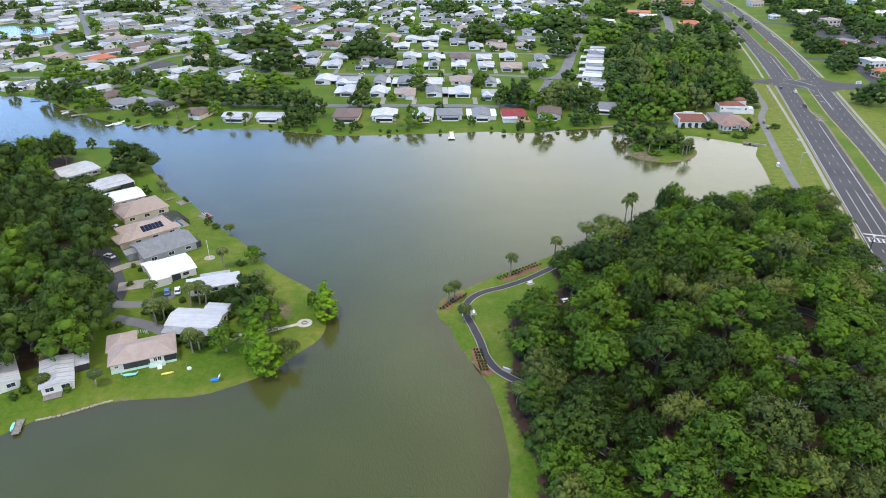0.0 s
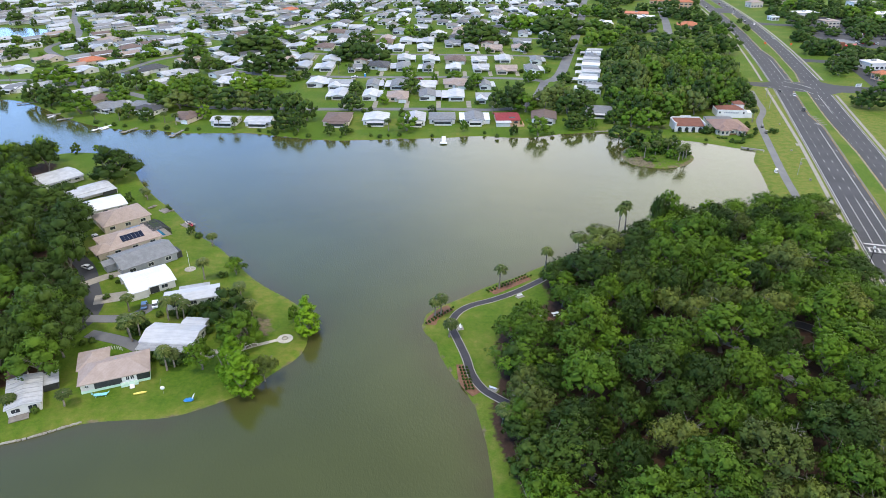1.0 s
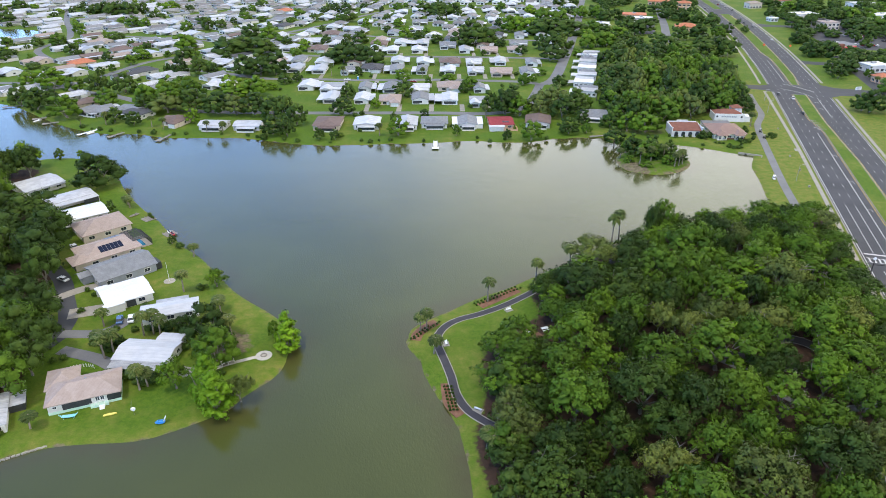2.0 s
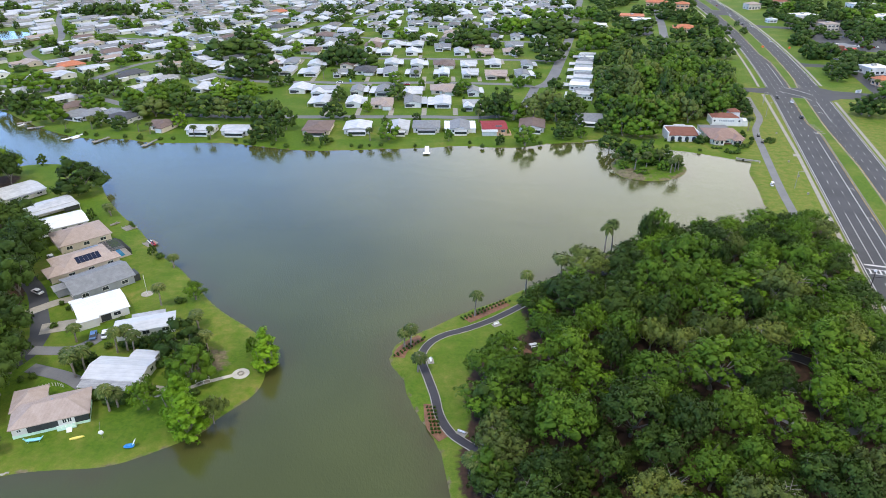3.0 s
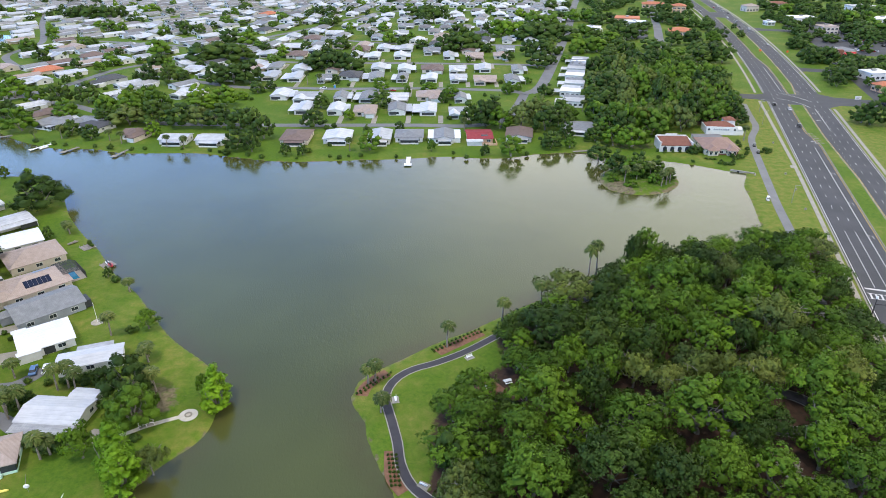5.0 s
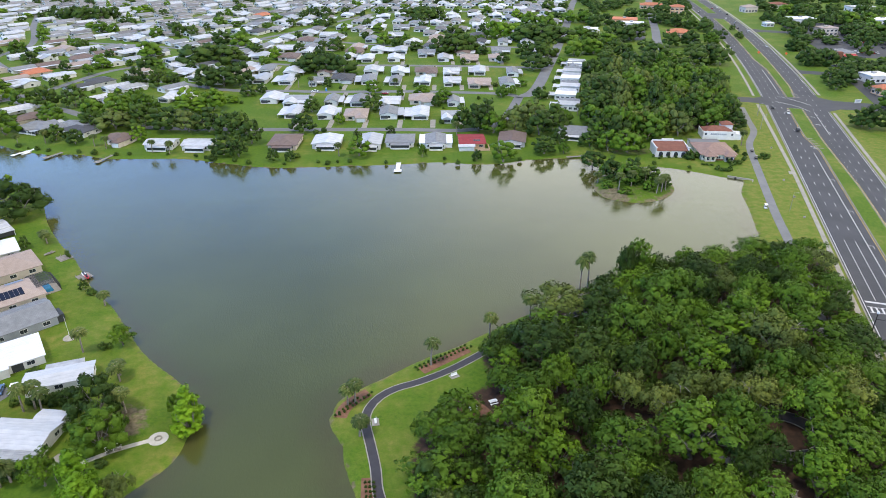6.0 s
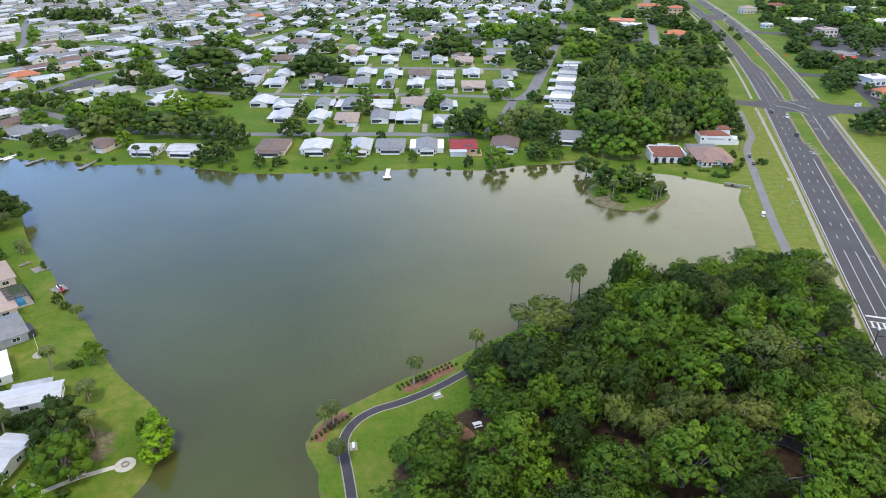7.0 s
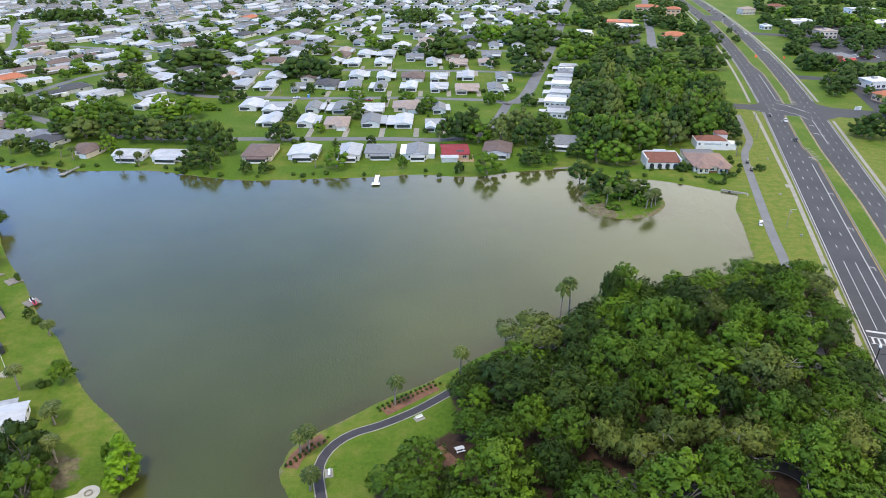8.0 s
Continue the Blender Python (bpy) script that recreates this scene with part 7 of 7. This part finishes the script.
def golf_cart(u, v, paint, label):
    x, y = hw(u, v)
    ob = thing("golf_cart", label, "golf cart", pose(x, y, 0.05, 0, 0, -16.9), "golf carts on the path")
    part("body", Shape().block(-0.6, 0.6, -1.2, 1.2, 0.25, 0.65, 0.08).block(-0.55, 0.55, 0.6, 1.2, 0.65, 0.95, 0.15), paint, ob)
    part("seat", Shape().block(-0.55, 0.55, -0.6, 0.0, 0.65, 0.85, 0.05).block(-0.55, 0.55, -0.7, -0.55, 0.8, 1.25, 0.04), TIMBER, ob)
    part("roof", Shape().block(-0.62, 0.62, -1.0, 0.8, 1.78, 1.86, 0.03), paint, ob)
    for sx in (-0.55, 0.55):
        for sy in (-0.9, 0.7):
            part("post", Shape().tube([(sx, sy, 0.6), (sx, sy * 0.95, 1.8)], [0.025, 0.025], 5), BLACKMETAL, ob)
            part("wheel", Shape().tube([(sx - 0.1, sy, 0.22), (sx + 0.1, sy, 0.22)], [0.22, 0.22], 10), RUBBER, ob)


golf_cart(51, -22.8, CARBLACK, "dark golf cart on the cart path")
golf_cart(40, -22.0, CARBLACK, "black golf cart on the cart path")
golf_cart(-24, -24.8, CARWHITE, "white golf cart beside the cart path")

# ---- roadside fittings ----
x, y = hw(-116.5, -7.0)
mast = thing("traffic_signal", "black traffic signal mast with a lamp over the highway", "traffic light", pose(x, y, 0, 0, 0, -16.9))
part("pole", Shape().tube([(0, 0, -0.3), (0, 0, 8.4)], [0.2, 0.13], 10), BLACKMETAL, mast)
part("arm", Shape().tube([(0, 0, 6.4), (13.5, 0, 6.9)], [0.13, 0.07], 8), BLACKMETAL, mast)
part("lamp_head", Shape().ball((0, 0, 8.7), 0.4, 0.4, 0.5), TRIM, mast, "pale globe lamp")
for k in (7, 10, 13):
    part("signal_head", Shape().block(k - 0.2, k + 0.2, -0.2, 0.2, 6.0, 7.1, 0.04), BLACKMETAL, mast)
for u, v in ((321, 14.5), (322, 36.0)):
    x, y = hw(u, v)
    ob = thing("work_sign", "orange diamond roadworks sign on a stand", "road sign", pose(x, y, 0.1, 0, 0, -16.9), "roadworks signs")
    part("panel", Shape().box(-0.85, 0.85, -0.03, 0.03, -0.85, 0.85), ORANGE, ob, at=pose(0, 0, 1.6, 0, 45, 0))
    part("stand", Shape().tube([(-0.5, 0.4, 0), (0, 0.06, 1.4)], [0.04, 0.04], 5).tube([(0.5, 0.4, 0), (0, 0.06, 1.4)], [0.04, 0.04], 5), STEEL, ob)
for u, v, h in ((127, -12.2, 6.5), (122, -12.8, 6.5), (98, -13.5, 7.5), (94, -14.2, 7.5), (-24, -15.5, 8.0)):
    x, y = hw(u, v)
    ob = thing("street_lamp", "slim grey metal lamp post on the verge", "lamp post", pose(x, y, 0, 0, 0, -20), "lamp posts on the verge")
    part("pole", Shape().tube([(0, 0, -0.2), (0, 0, h)], [0.11, 0.07], 8), STEEL, ob)
    part("arm", Shape().tube([(0, 0, h - 0.1), (1.4, 0, h + 0.2)], [0.06, 0.05], 6), STEEL, ob)
    part("lamp_head", Shape().block(1.2, 1.9, -0.15, 0.15, h + 0.1, h + 0.25, 0.03), STEEL, ob)
x, y = hw(172, 52)
ob = thing("shop_sign", "low white monument sign with plain lettering bars", "sign", pose(x, y, 0, 0, 0, 10))
part("panel", Shape().block(-2.2, 2.2, -0.2, 0.2, 0, 2.2, 0.05), TRIM, ob)
for k in range(3):
    part("lettering_bar", Shape().box(-1.6, 1.6 - 0.5 * k, -0.24, -0.2, 1.6 - 0.5 * k, 1.85 - 0.5 * k), GREYWALL, ob)
for k, (u, v) in enumerate(((-8, -11.5), (-30, -11), (12, -13), (60, -12.5), (-64, -11.5))):
    x, y = hw(u, v)
    ob = thing("utility_box", "small pale utility box on the verge", "utility box", pose(x, y, 0, 0, 0, -17), "utility boxes")
    part("body", Shape().block(-0.4, 0.4, -0.3, 0.3, 0, 0.7, 0.06), STONE, ob)
    part("lid", Shape().block(-0.43, 0.43, -0.33, 0.33, 0.7, 0.76, 0.03), CONCRETE, ob)

# ---- docks and boats ----
def dock(x, y, yaw, length, width, label, head=0.0, pale=False):
    ob = thing("dock", label, "dock", pose(x, y, 0, 0, 0, yaw), "docks round the lake")
    mat = TRIM if pale else TIMBER
    n = int(length / 0.45)
    for k in range(min(n, 28)):
        part("plank", Shape().box(-width / 2, width / 2, k * length / n + 0.02, (k + 1) * length / n - 0.02, 0.12, 0.18), mat, ob)
    if head:
        part("platform", Shape().block(-head / 2, head / 2, length, length + head * 0.8, 0.10, 0.2, 0.02), mat, ob)
    for k in range(3):
        for s in (-1, 1):
            part("piling", Shape().tube([(s * width / 2, length * (k + 0.3) / 3, -2.6), (s * width / 2, length * (k + 0.3) / 3, 0.7)], [0.1, 0.1], 7), mat, ob)
    return ob


dock(4.6, 359.0, 180, 9.5, 2.0, "white-painted dock with a wide end platform", 3.6, True)
dock(-140.5, 371, 163, 9.5, 1.6, "weathered grey timber dock on pilings", 3.0)
dock(-168, 375, 150, 8, 1.8, "low grey timber dock", 3.0)
dock(-184.5, 381, 148, 11, 1.6, "pale timber dock slanting into the lake", 2.4, True)
dock(-214, 395, 120, 6, 2.2, "weathered timber boat dock", 3.4)
dock(-226, 404, 120, 5, 2.2, "weathered timber boat dock", 3.4)
dock(-254, 431, 110, 10, 1.8, "grey timber dock in the lake arm", 3.0)
dock(97, 368.5, 100, 9, 1.8, "dark timber dock along the bank", 0)
dock(-103.2, 126.5, 195, 5.6, 1.7, "short timber dock with a canoe on it", 0)


def hull(name, x, y, z, yaw, length, beam, material, label, category, extra=None):
    ob = thing(name, label, category, pose(x, y, z, 0, 0, yaw))
    s = Shape()
    st = [(-0.5, 0.55), (-0.3, 0.9), (0.0, 1.0), (0.3, 0.8), (0.5, 0.05)]
    for a, w in st:
        s.v += [(-beam / 2 * w, a * length, 0.34), (-beam / 2 * w * 0.7, a * length, 0.06), (0, a * length, 0), (beam / 2 * w * 0.7, a * length, 0.06), (beam / 2 * w, a * length, 0.34), (0, a * length, 0.26)]
    for i in range(4):
        for j in range(6):
            s.f.append((i * 6 + j, i * 6 + (j + 1) % 6, (i + 1) * 6 + (j + 1) % 6, (i + 1) * 6 + j))
    s.f += [(5, 4, 3, 2, 1, 0), (24, 25, 26, 27, 28, 29)]
    part("hull", s, material, ob)
    if extra:
        part("seat", Shape().block(-beam * 0.18, beam * 0.18, -length * 0.3, length * 0.1, 0.28, 0.62, 0.08), extra, ob)
        part("console", Shape().block(-beam * 0.2, beam * 0.2, length * 0.12, length * 0.25, 0.28, 0.85, 0.1), extra, ob)
    return ob


hull("canoe", -103.6, 123.6, 0.18, 15, 3.2, 0.8, AQUA, "pale aqua canoe lying on the dock", "canoe", None)
hull("kayak", -73.9, 144.3, 0.02, -70, 3.2, 0.8, LEMON, "yellow kayak lying on the lawn", "kayak", None)
hull("jet_ski", -95.0, 246.2, 0.19, 40, 3.4, 1.3, RED, "red jet ski on the bank", "jet ski", CARBLACK)
hull("jet_ski", -96.8, 247.8, 0.19, 40, 3.4, 1.3, TRIM, "white jet ski on the bank", "jet ski", CARBLACK)
hull("rowing_boat", -116.6, 263.6, 0.1, -40, 4.0, 1.5, TIMBER, "small weathered boat at the bank", "boat", TIMBER)
dock(-97.6, 245.0, 320, 4.4, 4.4, "low dark floating dock for the jet skis", 0)
dock(-111.2, 258.6, 320, 4.6, 4.6, "square timber bank platform with plants", 0)
for x, y in ((-109.6, 262.0), (-108.2, 260.6), (-110.4, 263.4)):
    plant("shrub_u", x, y, 1.8, 1.6, 0.18, label="leafy plants on a timber platform")
hull("motor_boat", -186.5, 375.5, -0.5, -30, 5.5, 2.2, TRIM, "white motor boat moored at a dock", "boat", CARWHITE)
hull("motor_boat", -229, 399, -0.5, -30, 5.0, 2.0, TRIM, "white motor boat moored by the bank", "boat", CARWHITE)
ob = hull("pedal_boat", -60.5, 141.5, 0.02, 100, 2.4, 1.6, BLUE, "blue pedal boat with a white canopy on the lawn", "pedal boat", BLUE)
part("canopy", Shape().add([(-0.7, -1.0, 0.9), (0.7, -1.0, 0.9), (0.7, -1.6, 1.7), (-0.7, -1.6, 1.7), (-0.7, -1.05, 0.86), (0.7, -1.05, 0.86), (0.7, -1.66, 1.68), (-0.7, -1.66, 1.68)], [(0, 1, 2, 3), (7, 6, 5, 4), (0, 4, 5, 1), (2, 6, 7, 3), (1, 5, 6, 2), (3, 7, 4, 0)]), TRIM, ob)

# ---- garden and park furniture ----
ob = thing("fire_pit", "round stone fire pit on a pale paved circle", "fire pit", pose(-41.7, 168.8, 0))
part("paving", Shape().tube([(0, 0, -0.1), (0, 0, 0.07)], [2.3, 2.3], 24), PALECONCRETE, ob)
for k in range(12):
    part("stone", Shape().block(-0.2, 0.2, -0.14, 0.14, 0.07, 0.4, 0.05), STONE, ob, at=pose(0.75 * math.cos(k * 0.5236), 0.75 * math.sin(k * 0.5236), 0, 0, 0, 30 * k + 90))
ob = thing("garden_bridge", "small white arched footbridge on the garden path", "footbridge", pose(-50.6, 165.0, 0.04, 0, 0, 30))
part("deck", Shape().add([(x, y, 0.45 - 0.09 * x * x + dz) for dz in (-0.08, 0.0) for x in (-1.8, -0.9, 0.0, 0.9, 1.8) for y in (-0.7, 0.7)],
                         [(10 + 2 * k, 12 + 2 * k, 13 + 2 * k, 11 + 2 * k) for k in range(4)] + [(2 * k, 2 * k + 1, 2 * k + 3, 2 * k + 2) for k in range(4)] + [(2 * k, 2 * k + 2, 12 + 2 * k, 10 + 2 * k) for k in range(4)] + [(2 * k + 3, 2 * k + 1, 11 + 2 * k, 13 + 2 * k) for k in range(4)]), TIMBER, ob)
for y in (-0.7, 0.7):
    part("handrail", Shape().tube([(x, y, 1.15 - 0.09 * x * x) for x in (-1.8, -0.9, 0.0, 0.9, 1.8)], [0.07] * 5, 6), TRIM, ob)
    for x in (-1.7, 0.0, 1.7):
        part("post", Shape().tube([(x, y, 0.0), (x, y, 1.13 - 0.09 * x * x)], [0.06, 0.06], 6), TRIM, ob)
ob = thing("flag_pole", "white flag pole on a round gravel bed", "flag pole", pose(-83.2, 210.5, 0))
part("pole", Shape().tube([(0, 0, 0), (0, 0, 7.0)], [0.07, 0.045], 8), TRIM, ob)
part("bed", Shape().tube([(0, 0, -0.1), (0, 0, 0.1)], [1.9, 1.9], 20), STONE, ob)
part("finial", Shape().ball((0, 0, 7.05), 0.1, 0.1, 0.1), STEEL, ob)
ob = thing("garden_swing", "pale aqua curved garden hammock frame", "hammock", pose(-83.6, 143.4, 0, 0, 0, 12))
for s in (-1, 1):
    part("leg", Shape().tube([(s * 1.2, -0.6, 0), (s * 1.2, 0.6, 0)], [0.06, 0.06], 6), AQUA, ob)
for y in (-0.15, 0.15):
    part("rail", Shape().tube([(-2.2, y, 1.2), (-1.3, y, 0.35), (0, y, 0.15), (1.3, y, 0.35), (2.2, y, 1.2)], [0.07] * 5, 6), AQUA, ob)
part("bed", Shape().box(-1.6, 1.6, -0.5, 0.5, 0.55, 0.6), AQUA, ob)
ob = thing("satellite_dish", "white satellite dish on a short post", "satellite dish", pose(-67.9, 144.4, 0, 0, 0, 20))
part("post", Shape().tube([(0, 0, -0.1), (0, 0, 1.7)], [0.05, 0.05], 7), STEEL, ob)
part("dish", Shape().ball((0, -0.15, 1.9), 0.62, 0.16, 0.62), TRIM, ob)
ob = thing("wash_pole", "thin leaning timber pole on the lawn", "pole", pose(-69.6, 146.2, 0))
part("shaft", Shape().tube([(0, 0, -0.1), (0.6, 0.4, 3.0)], [0.05, 0.04], 6), TIMBER, ob)


def bench(x, y, yaw, label, table=False):
    ob = thing("picnic_table" if table else "bench", label, "picnic table" if table else "bench", pose(x, y, 0.03, 0, 0, yaw), "" if table else "benches by the park path")
    if not table:
        part("pad", Shape().box(-1.3, 1.3, -0.9, 0.9, -0.03, 0.06), CONCRETE, ob)
        part("seat", Shape().block(-0.95, 0.95, -0.25, 0.25, 0.42, 0.5, 0.02), TRIM, ob)
        part("backrest", Shape().box(-0.95, 0.95, 0.24, 0.3, 0.55, 0.95), TRIM, ob)
        for s in (-0.75, 0.75):
            part("leg", Shape().box(s - 0.05, s + 0.05, -0.25, 0.3, 0.06, 0.42), STEEL, ob)
        return
    for k in range(5):
        part("tabletop_board", Shape().box(-1.1, 1.1, -0.45 + 0.18 * k, -0.29 + 0.18 * k, 0.72, 0.77), TRIM, ob)
    for s in (-1, 1):
        part("seat", Shape().box(-1.1, 1.1, s * 0.8 - 0.15, s * 0.8 + 0.15, 0.42, 0.47), TRIM, ob)
        part("leg_frame", Shape().tube([(s * 0.8, -0.8, 0), (s * 0.8, -0.2, 0.72)], [0.05, 0.05], 5).tube([(s * 0.8, 0.8, 0), (s * 0.8, 0.2, 0.72)], [0.05, 0.05], 5).tube([(s * 0.8, -0.85, 0.4), (s * 0.8, 0.85, 0.4)], [0.05, 0.05], 5), TRIM, ob)


bench(33.4, 179.3, 8, "white picnic table on red mulch under the oaks", True)
bench(9.3, 174.4, -80, "white bench on a concrete pad by the path")
bench(28.9, 192.3, 30, "white bench on a concrete pad by the path")
bench(17.2, 146.0, 150, "white bench on a concrete pad by the path")

bench(38.6, 181.3, 20, "white picnic table under the park oaks", True)

ob = thing("footbridge", "grey plank footbridge with pale railings in the woods", "footbridge", pose(97.0, 151.5, 0.12, 0, 0, -12))
for k in range(20):
    part("plank", Shape().box(-4.6 + 0.46 * k, -4.18 + 0.46 * k, -1.1, 1.1, 0.10, 0.16), TIMBER, ob)
for side in (-1.05, 1.05):
    part("beam", Shape().box(-4.7, 4.7, side - 0.08, side + 0.08, -0.15, 0.10), TIMBER, ob)
    part("handrail", Shape().box(-4.7, 4.7, side - 0.06, side + 0.06, 1.05, 1.15), STONE, ob)
    for k in range(8):
        part("post", Shape().box(-4.6 + 1.3 * k, -4.5 + 1.3 * k, side - 0.05, side + 0.05, 0.10, 1.05), STONE, ob)

ob = thing("culvert", "pale concrete culvert headwall with a dark pipe at the cove", "culvert", pose(163.4, 337.6, -0.5, 0, 0, -28))
part("headwall", Shape().block(-5.5, 5.5, -0.3, 0.3, -0.6, 1.0, 0.06), CONCRETE, ob)
part("pipe", Shape().tube([(-2.0, -0.36, 0.25), (-2.0, 0.2, 0.25)], [0.55, 0.55], 12), RUBBER, ob, "dark pipe mouth")
part("wing_wall", Shape().block(5.3, 5.8, -2.6, 0.3, -0.6, 0.8, 0.05), CONCRETE, ob)

ob = thing("portable_toilet", "blue portable toilet cabin beside a dark-roofed house", "toilet cabin", pose(-52.6, 501.0, 0, 0, 0, 4))
part("cabin", Shape().block(-0.6, 0.6, -0.6, 0.6, 0.05, 2.1, 0.08), BLUE, ob)
part("roof", Shape().block(-0.64, 0.64, -0.64, 0.64, 2.1, 2.3, 0.14), CARWHITE, ob, "white plastic roof")
part("door", Shape().box(-0.42, 0.42, -0.64, -0.6, 0.15, 1.95), BLUE, ob)

# ---- bank stones ----
bank = thing("stone_edging", "row of pale stones along the cottage bank", "edging")
line = curve_through([(-99.5, 126.6), (-94, 128.6), (-84.5, 133.8)], 0.8)
for k, (x, y) in enumerate(line):
    part("stone", Shape().block(-0.42, 0.42, -0.2, 0.2, -0.6, -0.05, 0.08), STONE, bank, at=pose(x, y, rng.uniform(-0.05, 0.08), rng.uniform(-6, 6), rng.uniform(-6, 6), 25 + rng.uniform(-20, 20)))
